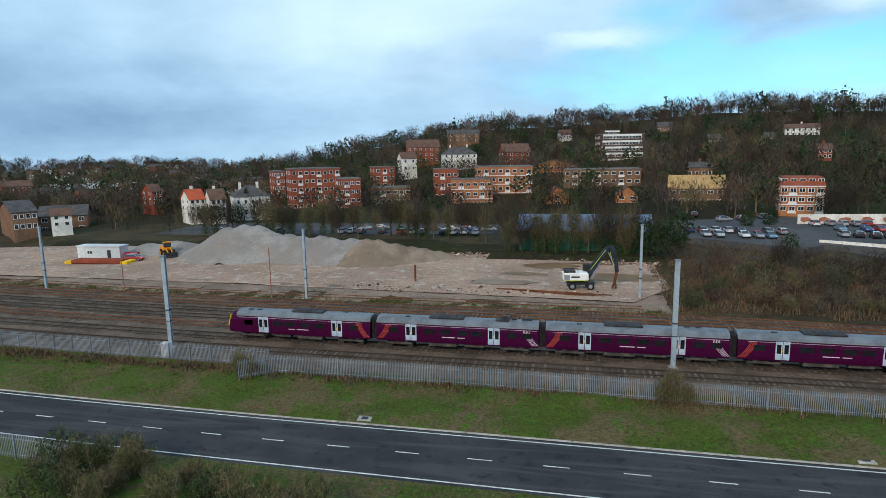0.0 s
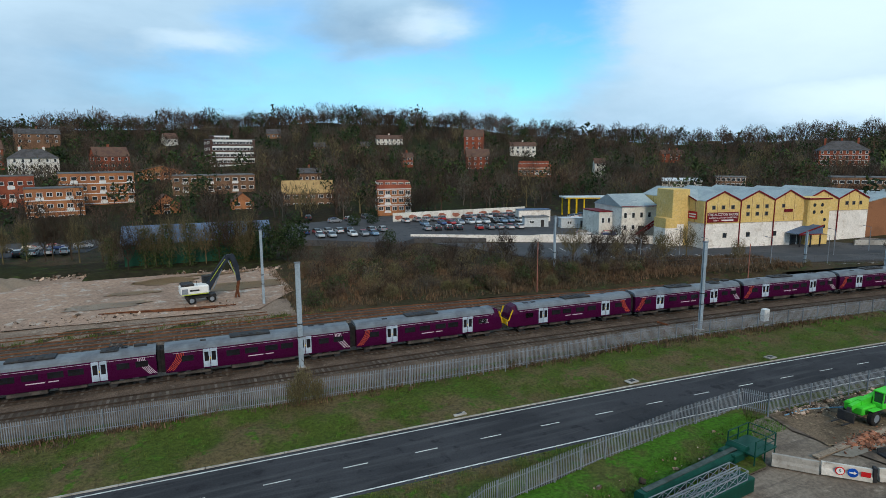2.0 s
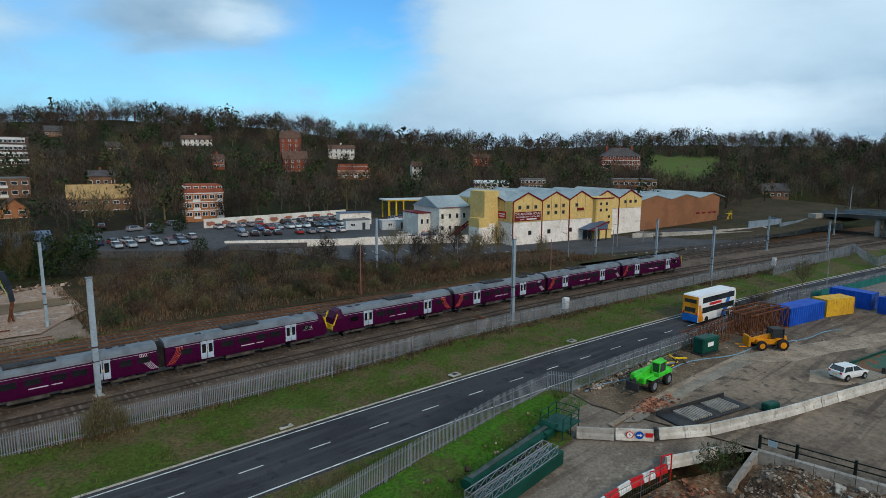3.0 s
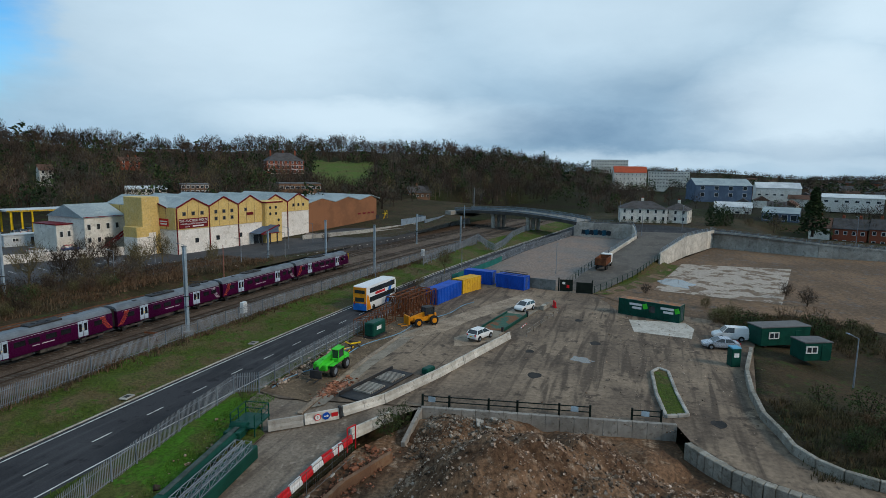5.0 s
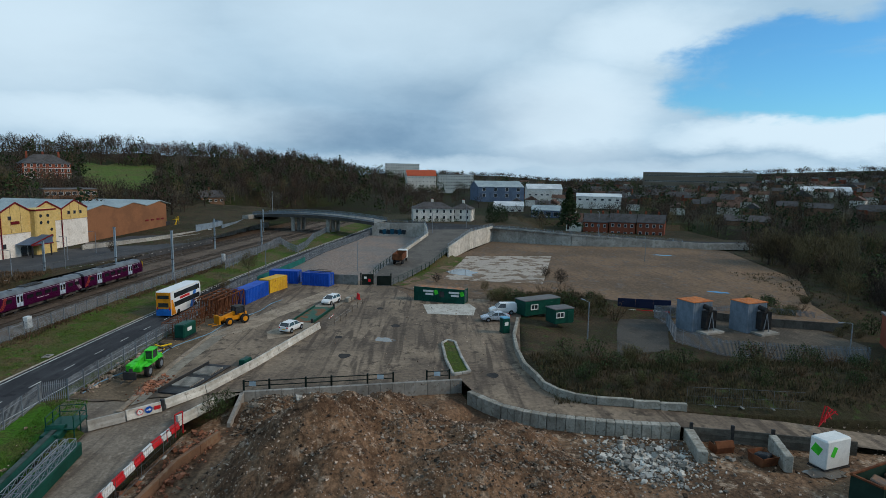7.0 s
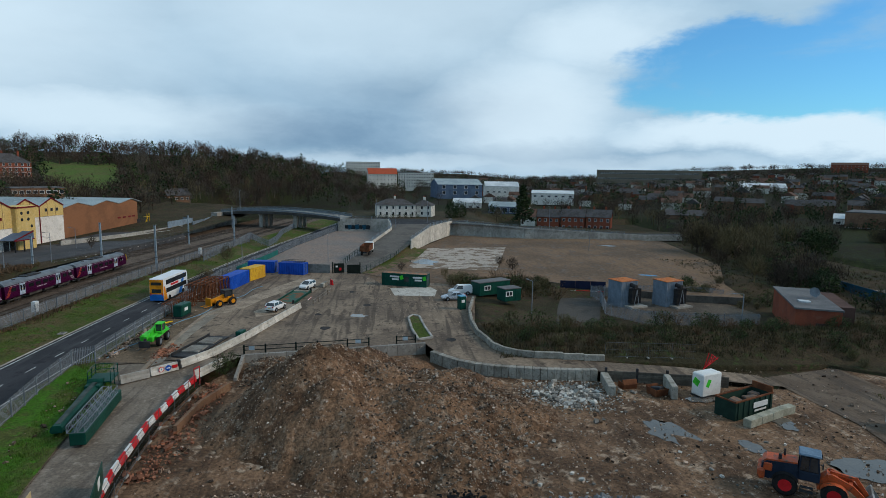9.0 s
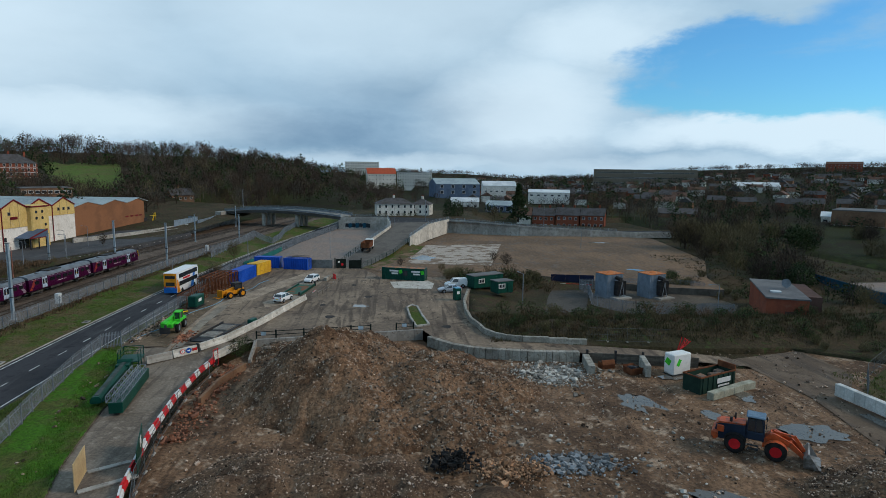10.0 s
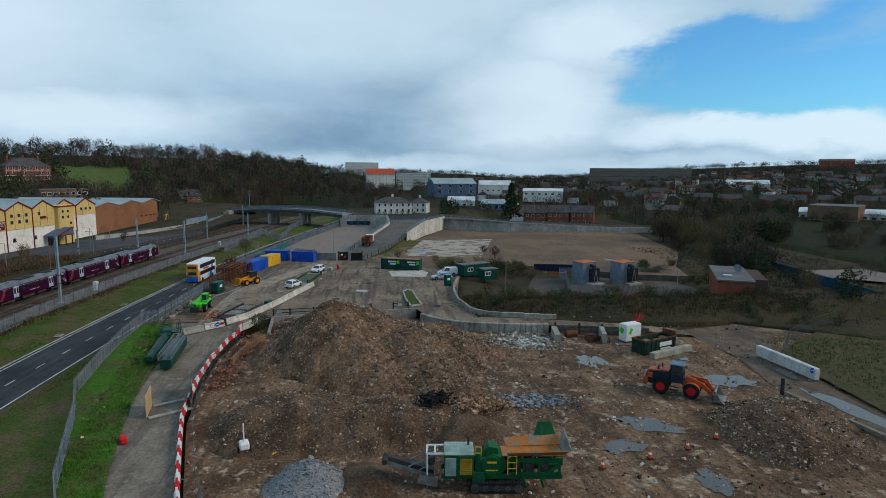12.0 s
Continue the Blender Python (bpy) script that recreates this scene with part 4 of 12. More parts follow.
strip_wall("ramp_wall_north", [(140, 7.3), (146, 5.8), (172, -0.6), (186, -0.2), (202.5, 0.6)], 0.6, lambda x, y: min(ramp_level(x, y), 5.0) + 0.7, 0.35, CONCRETE_PALE, "low pale concrete wall on the ramp")
railing("ramp_railing_north", [(140, 7.3), (146, 5.8), (172, -0.6), (186, -0.2), (202.5, 0.6), (204.4, 19.5)], lambda x, y: min(ramp_level(x, y), 5.0) + 0.7, "grey steel railing along the ramp", RAIL_BLUE, 1.0, 3, 3)
ab = strip_wall("abutment", [(202.5, 0.6), (204.4, 19.5), (214, 17)], 0.4, 5.6, 0.8, CONCRETE, "grey concrete bridge abutment with blue spray paint")
for k, (y, z, h, tilt) in enumerate(((8.2, 1.6, 2.0, 8), (9.6, 1.5, 2.3, -10), (11.0, 1.7, 1.9, 14), (12.4, 1.5, 2.4, -6), (13.8, 1.6, 2.0, 10), (15.2, 1.5, 2.2, -12), (16.4, 1.7, 1.8, 6))):
    part("spray_paint", S().box(202.8 + 0.1 * (y - 8), y, z, 0.03, 1.5, h * 0.8, -5.7, 0, (tilt, 0, 0)), paint("graffiti_blue", (0.015, 0.07, 0.12), 0.7) if k % 2 else paint("graffiti_dark", (0.02, 0.028, 0.035), 0.7), ab)

# ---- road bridge ----
BRIDGE_BLUE = paint("bridge_paint", (0.16, 0.20, 0.235), 0.55)
DECK_DARK = mat("deck_soffit", (0.07, 0.068, 0.065), (0.05, 0.048, 0.046), scale=0.3, fine=8)


def bridge():
    t = thing("road_bridge", 0, 0, 0, 0, "long low blue-grey steel road bridge on concrete piers over the railway", "bridge", kind="structure")
    A, B = Vector((225, 69, 0)), Vector((204, 19.0, 0))
    d = (B - A).normalized()
    side = Vector((-d.y, d.x, 0))
    if side.x < 0:
        side = -side
    n = 14
    deck = lambda u: 5.6 + 1.35 * (1 - (2 * u - 1) ** 2) + (0.7 * (1 - u))
    for w, nm in ((0.0, "near"), (10.5, "far")):
        for k in range(n):
            u0, u1 = k / n, (k + 1) / n
            p0, p1 = A + (B - A) * u0 + side * w, A + (B - A) * u1 + side * w
            g = S().bar((p0.x, p0.y, deck(u0) - 0.55), (p1.x, p1.y, deck(u1) - 0.55), 0.4, 1.1)
            part("girder", g, DECK_DARK, t)
            s = S().bar((p0.x, p0.y, deck(u0) + 0.35), (p1.x, p1.y, deck(u1) + 0.35), 0.18, 0.55)
            part("parapet", s, BRIDGE_BLUE, t)
            r = S().bar((p0.x, p0.y, deck(u0) + 1.15), (p1.x, p1.y, deck(u1) + 1.15), 0.14, 0.16).bar((p0.x, p0.y, deck(u0) + 0.85), (p1.x, p1.y, deck(u1) + 0.85), 0.08, 0.1).box(p0.x, p0.y, deck(u0) + 0.6, 0.14, 0.14, 0.6)
            part("rail", r, BRIDGE_BLUE, t)
    s = S()
    for k in range(n):
        u0, u1 = k / n, (k + 1) / n
        p0, p1 = A + (B - A) * u0, A + (B - A) * u1
        q0, q1 = p0 + side * 10.5, p1 + side * 10.5
        for za in (0.0, -0.5):
            s.quad((p0.x, p0.y, deck(u0) + za), (p1.x, p1.y, deck(u1) + za), (q1.x, q1.y, deck(u1) + za), (q0.x, q0.y, deck(u0) + za))
    part("deck", s, CONCRETE, t)
    for u in (0.33, 0.62):
        p = A + (B - A) * u
        for w in (1.6, 5.2, 8.8):
            q = p + side * w
            part("pier", S().tube((q.x, q.y, -1.5), (q.x, q.y, deck(u) - 1.0), 0.75, 0.75, 14), CONCRETE, t)
        q0, q1 = p + side * 0.5, p + side * 10
        part("crosshead", S().bar((q0.x, q0.y, deck(u) - 1.25), (q1.x, q1.y, deck(u) - 1.25), 1.2, 0.5), CONCRETE, t)
    part("far_abutment", S().bar((A.x - 3, A.y + 2, 2.5), (A.x + 8, A.y - 3, 2.5), 3, 7.5), CONCRETE, t)


bridge()
# embankment that closes the space beyond the bridge road
patch("valley_bank", [(214, 17), (212, -8), (204, -24), (190, -50), (188, -84), (186, -130), (262, -130), (262, 20)], lambda x, y: max(4.9 - 3.0 * min(1, max(0, (-30 - y) / 60)), 1.7) - min(1, max(0, (-38 - y) / 14)) * 4.4 * min(1, max(0, (x - 196) / 24)) * min(1, max(0, (263 - x) / 8)), BRUSH_EARTH, step=6, label="brown bank beyond the bridge road", category="bank")
railing("ramp_fence", [(112, 12.6), (126, 10.5), (140, 7.2)], lambda x, y: ramp_level(x, y), "dark green steel railing along the ramp", paint("dark_green", (0.03, 0.06, 0.045), 0.5), 1.4, 2.4, 2, 0.12)
railing("ramp_fence", [(109.5, 6.6), (128, -1), (146, -6)], lambda x, y: ramp_level(x, y), "dark green steel railing along the ramp", paint("dark_green", (0.03, 0.06, 0.045), 0.5), 1.4, 2.4, 2, 0.12)

palisade("site_fence", FENCE_S[:12], lambda x, y: haul_level(x, y) + 0.1, label="grey-green palisade fence round the demolition site")
TEAL = paint("teal_board", (0.02, 0.14, 0.13), 0.6)
palisade("lot_fence", FENCE_S[11:], 0.75, label="grey palisade fence along the gravel lot")
strip_wall("hoarding", [(111, 35.0), (119, 33.6), (133, 31.6), (140, 31)], 0.7, 2.1, 0.05, TEAL, "low teal painted board hoarding", "hoarding")
palisade("inner_fence", [(126.7, 47), (152, 46.5), (178, 47), (163, 40.5), (156, 36.5), (168, 36.5), (190, 38.5), (218, 37.6)], 0.9, label="grey palisade fence dipping across the bank")
palisade("cutting_fence", [(-52, 36.6), (-42, 36.3), (-38, 35.8)], 0.4, label="grey palisade fence at the edge of the bushes")

# edge of the dirt lot above the substation, and the hoarding beyond the wood
strip_wall("lot_edge", [(104.2, -24), (96.2, -36), (83.2, -57), (80.2, -68)], -0.9, 0.86, 0.3, mat("dark_edge_wall", (0.12, 0.105, 0.09), (0.08, 0.07, 0.06), scale=0.4, fine=10), "low dark retaining wall at the edge of the dirt lot")
patch("field_green", [(165, -138), (190, -154), (184, -181), (163, -191), (140, -165)], 0.3, GRASS_LUSH, label="bright green grass field beyond the wood", category="grass")
patch("pale_track", [(92, -99), (92.5, -114), (91, -127), (74, -112), (80, -104)], 0.0, LOT_GREY, label="pale dusty track through waste ground", category="ground")

# ---- buildings ----
BRICK_RED = mat("red_brick", (0.26, 0.075, 0.042), (0.20, 0.058, 0.036), scale=0.25, fine=40, c3=(0.22, 0.085, 0.055), bump=0.15, rough=0.9)
BRICK_ORANGE = mat("orange_brick", (0.36, 0.155, 0.07), (0.29, 0.12, 0.06), scale=0.3, fine=40, c3=(0.32, 0.16, 0.085), bump=0.15, rough=0.9)
BRICK_BROWN = mat("brown_brick", (0.20, 0.115, 0.072), (0.15, 0.085, 0.055), scale=0.25, fine=40, c3=(0.22, 0.14, 0.09), bump=0.15, rough=0.9)
BRICK_DARK = mat("dark_brick", (0.10, 0.06, 0.05), (0.075, 0.046, 0.04), scale=0.25, fine=40, bump=0.15, rough=0.9)
RENDER_WHITE = mat("white_render", (0.68, 0.66, 0.61), (0.55, 0.53, 0.48), scale=0.25, fine=16, c3=(0.46, 0.44, 0.40), bump=0.1, rough=0.85)
RENDER_CREAM = mat("cream_render", (0.74, 0.7, 0.65), (0.65, 0.61, 0.56), scale=0.2, fine=16, c3=(0.54, 0.49, 0.43), bump=0.1, rough=0.85)
CLAD_YELLOW = mat("yellow_cladding", (0.6, 0.43, 0.16), (0.55, 0.385, 0.14), scale=0.2, fine=12, c3=(0.6, 0.45, 0.21), bump=0.05, rough=0.6)
PANEL_BEIGE = mat("beige_panel", (0.2, 0.165, 0.125), (0.16, 0.13, 0.1), scale=0.4, fine=10, bump=0.05)
SLATE = mat("slate_roof", (0.085, 0.082, 0.085), (0.06, 0.056, 0.056), scale=0.5, fine=18, c3=(0.11, 0.095, 0.08), bump=0.5)
TILE_BROWN = mat("brown_tiles", (0.13, 0.075, 0.055), (0.095, 0.056, 0.045), scale=0.5, fine=18, c3=(0.12, 0.09, 0.065), bump=0.5)
TILE_RED = mat("red_tiles", (0.42, 0.09, 0.045), (0.33, 0.075, 0.04), scale=0.5, fine=18, bump=0.5)
TILE_YELLOW = mat("ochre_tiles", (0.38, 0.25, 0.11), (0.31, 0.2, 0.09), scale=0.5, fine=18, bump=0.5)
FELT = mat("felt_roof", (0.11, 0.11, 0.115), (0.15, 0.15, 0.15), scale=0.2, fine=12, bump=0.2)
SHEET_GREY = mat("grey_sheet_roof", (0.30, 0.36, 0.38), (0.24, 0.29, 0.31), scale=0.15, fine=20, c3=(0.34, 0.39, 0.40), bump=0.1, rough=0.55)
SHEET_BLUE = mat("blue_sheet", (0.10, 0.145, 0.22), (0.075, 0.11, 0.17), scale=0.2, fine=20, bump=0.1, rough=0.6)
SHEET_WHITE = mat("white_sheet", (0.58, 0.61, 0.62), (0.45, 0.48, 0.5), scale=0.12, fine=20, bump=0.1, rough=0.5)
GREEN_SHEET = mat("green_sheet", (0.02, 0.085, 0.055), (0.016, 0.065, 0.043), scale=0.3, fine=16, bump=0.1, rough=0.6)
TRIM_RED = paint("oxblood_trim", (0.16, 0.015, 0.02), 0.5)
FRAME_WHITE = paint("window_white", (0.66, 0.66, 0.65), 0.5, wear=0.9)
WINDOW_MESH = {}


def window_meshes(w, h):
    key = (round(w, 1), round(h, 1))
    if key not in WINDOW_MESH:
        w, h = key
        f = S()
        b = 0.12
        f.box(0, 0, 0, w, 0.12, b).box(0, 0, h - b, w, 0.12, b).box(-w / 2 + b / 2, 0, b, b, 0.12, h - 2 * b).box(w / 2 - b / 2, 0, b, b, 0.12, h - 2 * b)
        if w > 1.3:
            f.box(0, 0, b, 0.09, 0.12, h - 2 * b)
        p = S().box(0, 0.02, b * 0.5, w - b, 0.06, h - b)
        fm, pm = f.mesh("window"), p.mesh("pane")
        fm.materials.append(FRAME_WHITE)
        pm.materials.append(GLASS)
        WINDOW_MESH[key] = fm, pm
    return WINDOW_MESH[key]


def far_window(w, h):
    """A window too far off to take apart: frame and pane in one mesh."""
    key = (round(w, 1), round(h, 1), "far")
    if key not in WINDOW_MESH:
        w, h = key[:2]
        f = S().box(0, 0, 0, w, 0.12, 0.12).box(0, 0, h - 0.12, w, 0.12, 0.12).box(-w / 2 + 0.06, 0, 0.12, 0.12, 0.12, h - 0.24).box(w / 2 - 0.06, 0, 0.12, 0.12, 0.12, h - 0.24)
        n = len(f.f)
        f.box(0, 0.02, 0.06, w - 0.12, 0.06, h - 0.12)
        me = f.mesh("window", fix=False)
        me.materials.append(FRAME_WHITE)
        me.materials.append(GLASS)
        for p in me.polygons:
            p.material_index = 1 if p.index >= n else 0
        WINDOW_MESH[key] = me
    return WINDOW_MESH[key]


def window(parent, x, y, z, rot, w, h):
    at = pose(x, y, z, 0, 0, rot)
    if parent.matrix_basis.translation.length > 235:
        part("window", far_window(w, h), None, parent, at=at)
        return
    fm, pm = window_meshes(w, h)
    o = part("window", fm, None, parent, at=at)
    part("pane", pm, None, o)


STYLE = {
    "red_flats": dict(wall=BRICK_RED, roof="flat", rmat=FELT, win=(1.5, 1.3), panel=FRAME_WHITE, label="red brick block of flats with white window panels", cat="apartment building"),
    "orange_flats": dict(wall=BRICK_ORANGE, roof="flat", rmat=FELT, win=(1.6, 1.3), panel=FRAME_WHITE, label="orange brick block of flats with white windows", cat="apartment building"),
    "brown_flats": dict(wall=BRICK_BROWN, roof="flat", rmat=FELT, win=(1.8, 1.3), panel=FRAME_WHITE, label="brown brick flats with white panels below the windows", cat="apartment building"),
    "ochre_flats": dict(wall=BRICK_BROWN, roof="gable", rmat=TILE_YELLOW, win=(1.8, 1.2), panel=None, label="brown brick flats under an ochre tiled roof", cat="apartment building"),
    "mansard_flats": dict(wall=BRICK_ORANGE, roof="mansard", rmat=BRICK_RED, win=(1.6, 1.3), panel=FRAME_WHITE, label="orange brick flats with white bands and a red tiled top storey", cat="apartment building"),
    "tower": dict(wall=BRICK_DARK, roof="flat", rmat=FELT, win=(1.4, 1.3), panel=None, band=True, label="dark stepped apartment block with white window bands", cat="apartment building"),
    "white_house": dict(wall=RENDER_WHITE, roof="gable", rmat=TILE_BROWN, win=(1.1, 1.4), panel=None, label="white rendered house with a brown tiled roof", cat="house"),
    "red_roof_house": dict(wall=RENDER_WHITE, roof="gable", rmat=TILE_RED, win=(1.1, 1.4), panel=None, label="white rendered house with a bright red tiled roof", cat="house"),
    "white_villa": dict(wall=RENDER_WHITE, roof="hip", rmat=SLATE, win=(1.0, 1.5), panel=None, label="white rendered villa with a hipped slate roof", cat="house"),
    "brick_house": dict(wall=BRICK_RED, roof="gable", rmat=TILE_BROWN, win=(1.1, 1.3), panel=None, label="red brick house with white windows among trees", cat="house"),
    "brick_gable": dict(wall=BRICK_ORANGE, roof="gable", rmat=TILE_BROWN, win=(1.8, 1.2), panel=None, front=True, label="small orange brick gabled block", cat="house"),
    "dark_house": dict(wall=BRICK_BROWN, roof="gable", rmat=SLATE, win=(1.2, 1.2), panel=None, label="brown brick house half hidden by bare trees", cat="house"),
    "brick_hall": dict(wall=BRICK_RED, roof="hip", rmat=SLATE, win=(1.2, 1.7), panel=None, bandline=True, label="large red brick hall with white bands and slate roof", cat="building"),
    "shed_blue": dict(wall=BRICK_BROWN, roof="gable", rmat=SLATE, win=(1.6, 1.4), panel=None, label="brick industrial unit with a blue-grey slate roof", cat="building"),
    "shed_grey": dict(wall=SHEET_BLUE, roof="gable", rmat=SHEET_GREY, win=(2.5, 2.5), panel=None, label="large grey metal warehouse with a shallow roof", cat="warehouse"),
    "shed_white": dict(wall=RENDER_CREAM, roof="gable", rmat=SHEET_WHITE, win=(2.0, 1.2), panel=None, label="low industrial shed with a pale metal roof", cat="warehouse"),
    "office_brown": dict(wall=BRICK_BROWN, roof="flat", rmat=FELT, win=(2.2, 1.3), panel=None, label="flat-roofed brown brick office building", cat="office building"),
    "hotel": dict(wall=RENDER_WHITE, roof="flat", rmat=FELT, win=(1.4, 1.4), panel=None, label="white and blue panelled hotel block far away", cat="building"),
    "depot": dict(wall=PANEL_BEIGE, roof="flat", rmat=FELT, win=(3.0, 1.6), panel=None, band=True, bandmat=PANEL_BEIGE, label="very long flat-roofed concrete depot with dark window bands", cat="building"),
    "terrace": dict(wall=BRICK_RED, roof="gable", rmat=SLATE, win=(1.2, 1.4), panel=None, label="terraced red brick house with white bay windows", cat="house"),
}


def gable_shell(w, d, h, wall_h, over=0.35, front=False):
    """Roof slabs with thickness over a box; the ridge runs along x, or along y with front."""
    s = S()
    if front:
        w, d = d, w
    hy = d / 2 + over
    prof_out = [(-hy, wall_h - over * (h - wall_h) / (d / 2)), (0, h), (hy, wall_h - over * (h - wall_h) / (d / 2)), (hy, wall_h - over * (h - wall_h) / (d / 2) + 0.18), (0, h + 0.2), (-hy, wall_h - over * (h - wall_h) / (d / 2) + 0.18)]
    a = (w / 2 + over)
    s.prism(prof_out, -a, a, "y" if front else "x")
    return s


def building(style, x, y, z, rot, w, d, h, storeys, cols, side=0, chimney=0, name=None):
    """A building whose front looks along local -y."""
    st = STYLE[style]
    t = thing(name or st["cat"].replace(" ", "_"), x, y, z, rot, st["label"], st["cat"])
    kind = st["roof"]
    front = st.get("front", False)
    roof_h = {"flat": 0.0, "gable": min(0.32 * h, 0.42 * (w if front else d)), "hip": 0.33 * h, "mansard": h / (storeys + 0.3)}[kind]
    wall_h = h - roof_h
    deep = 4.0
    body = S().box(0, 0, -deep, w, d, wall_h + deep)
    if kind == "gable":
        hw = (w if front else d) / 2
        for e in (-1, 1):
            if front:
                body.prism([(-hw, wall_h), (hw, wall_h), (0, h - 0.05)], e * d / 2, e * (d / 2 - 0.3), "y")
            else:
                body.prism([(-hw, wall_h), (hw, wall_h), (0, h - 0.05)], e * w / 2, e * (w / 2 - 0.3), "x")
    part("wall", body, st["wall"], t)
    if kind == "flat":
        r = S().box(0, 0, wall_h, w + 0.2, d + 0.2, 0.35)
        part("roof", r, st["rmat"], t)
    elif kind == "gable":
        part("roof", gable_shell(w, d, h, wall_h, front=front), st["rmat"], t)
    elif kind == "hip":
        o, k = 0.4, min(w, d) / 2 * 0.95
        r = S().add([(-w / 2 - o, -d / 2 - o, wall_h), (w / 2 + o, -d / 2 - o, wall_h), (w / 2 + o, d / 2 + o, wall_h), (-w / 2 - o, d / 2 + o, wall_h), (-max(0.1, w / 2 - k), 0, h), (max(0.1, w / 2 - k), 0, h)],
                    [(3, 2, 1, 0), (0, 1, 5, 4), (1, 2, 5), (2, 3, 4, 5), (3, 0, 4)])
        part("roof", r, st["rmat"], t)
    else:
        i = 0.7
        r = S().add([(-w / 2 - 0.2, -d / 2 - 0.2, wall_h), (w / 2 + 0.2, -d / 2 - 0.2, wall_h), (w / 2 + 0.2, d / 2 + 0.2, wall_h), (-w / 2 - 0.2, d / 2 + 0.2, wall_h), (-w / 2 + i, -d / 2 + i, h), (w / 2 - i, -d / 2 + i, h), (w / 2 - i, d / 2 - i, h), (-w / 2 + i, d / 2 - i, h)],
                    [(3, 2, 1, 0), (4, 5, 6, 7), (0, 1, 5, 4), (1, 2, 6, 5), (2, 3, 7, 6), (3, 0, 4, 7)])
        part("roof", r, st["rmat"], t)
    floors = storeys
    fh = (wall_h if kind != "mansard" else h) / floors
    ww, wh = min(st["win"][0], 0.75 * w / cols), min(st["win"][1], 0.62 * fh)
    rnd = random.Random(int(x * 7 + y))
    for f in range(floors):
        zf = f * fh + 0.32 * fh
        inset = 0.35 if (kind == "mansard" and f == floors - 1) else 0.0
        if st.get("band"):
            part("band", S().box(0, -d / 2 - 0.06, f * fh + 0.75 * fh, w * (1 - 0.03 * f), 0.16, 0.28 * fh), st.get("bandmat", FRAME_WHITE), t, "spandrel band")
        for c in range(cols):
            cx = -w / 2 + w * (c + 0.5) / cols
            if st.get("band"):
                cx *= 1 - 0.03 * f
            window(t, cx, -d / 2 - 0.04 + inset, zf, 0, ww, wh)
            if st["panel"] and c % 3 == 1 and not inset:
                part("panel", S().box(cx, -d / 2 - 0.03, f * fh + 0.05, ww + 0.5, 0.07, 0.27 * fh), st["panel"], t, "white infill panel")
        for c in range(side):
            cy = -d / 2 + d * (c + 0.5) / side
            for e in (-1, 1):
                window(t, e * (w / 2 + 0.04 - inset), cy, zf, 90 * e, min(ww, 0.7 * d / side), wh)
    if st.get("bandline"):
        for f in range(1, floors):
            part("band", S().box(0, -d / 2 - 0.03, f * fh, w, 0.1, 0.25), FRAME_WHITE, t, "white stone band")
    if style in ("mansard_flats", "orange_flats"):
        for f in range(1, floors):
            part("band", S().box(0, -d / 2 - 0.05, f * fh - 0.15, w + 0.1, 0.14, 0.3), FRAME_WHITE, t, "white floor band")
    for k in range(chimney):
        cx = -w / 2 + w * (k + 0.5) / chimney
        ch = part("chimney", S().box(cx, d * 0.1, h - roof_h * 0.5, 0.9, 0.6, roof_h * 0.5 + 1.1, ch=0.03), st["wall"], t)
        part("chimney_pot", S().tube((cx - 0.2, d * 0.1, h + 1.1), (cx - 0.2, d * 0.1, h + 1.5), 0.12).tube((cx + 0.2, d * 0.1, h + 1.1), (cx + 0.2, d * 0.1, h + 1.5), 0.12), TILE_RED, ch)
    return t

# hillside and valley buildings: style, place, turn, width, depth, height, storeys, window columns, side windows, chimneys
building('red_roof_house', -125.6, 176.9, 3.9, 53, 5.0, 9, 9.4, 3, 3, 2, 1)
building('white_house', -117.1, 176.7, 3.6, 46, 4.8, 9, 9.8, 3, 3, 2, 1)
building('white_villa', -113.6, 192.4, 2.7, 41, 12.0, 10, 11.1, 2, 5, 2, 2)
building('red_flats', -104.7, 226.5, -0.8, 35, 19.5, 14, 19.4, 6, 8, 3, 0)
building('red_flats', -85.8, 217.1, 1.9, 28, 8.4, 10, 12.9, 4, 4, 2, 0)
building('red_flats', -125.8, 236.1, 6.0, 40, 4.5, 10, 11.3, 4, 4, 2, 0)
building('red_flats', -81.9, 247.3, 3.2, 32, 8.7, 10, 15.2, 5, 3, 2, 0)
building('brown_flats', -71.1, 226.6, 0.5, 17, 14.5, 10, 10.4, 3, 6, 0, 0)
building('orange_flats', -28.4, 238.8, 1.4, 11, 22.2, 12, 16.8, 5, 8, 2, 0)
building('orange_flats', -37.8, 219.2, 0.1, 10, 15.4, 8, 14.1, 4, 6, 0, 0)
building('red_flats', -51.8, 238.9, 0.6, 12, 10.1, 8, 16.9, 4, 4, 2, 0)
building('white_villa', -59.0, 304.8, 15.5, 19, 17.2, 10, 11.4, 3, 6, 2, 2)
building('brick_house', -30.5, 305.9, 15.5, 20, 13.7, 10, 12.3, 3, 5, 2, 1)
building('brick_gable', -9.6, 287.3, 12.4, 6, 19.2, 10, 7.3, 2, 6, 0, 0)
building('brown_flats', 10.2, 252.2, 3.8, 1, 29.8, 12, 12.6, 4, 10, 2, 0)
building('brick_gable', -6.6, 216.3, 2.6, 8, 7.8, 8, 9.0, 3, 1, 0, 0)
building('brick_gable', 17.4, 217.7, 2.2, 1, 7.2, 8, 9.2, 3, 2, 0, 0)
building('tower', 21.3, 318.2, 16.5, 10, 21.4, 13, 15.0, 5, 12, 4, 0)
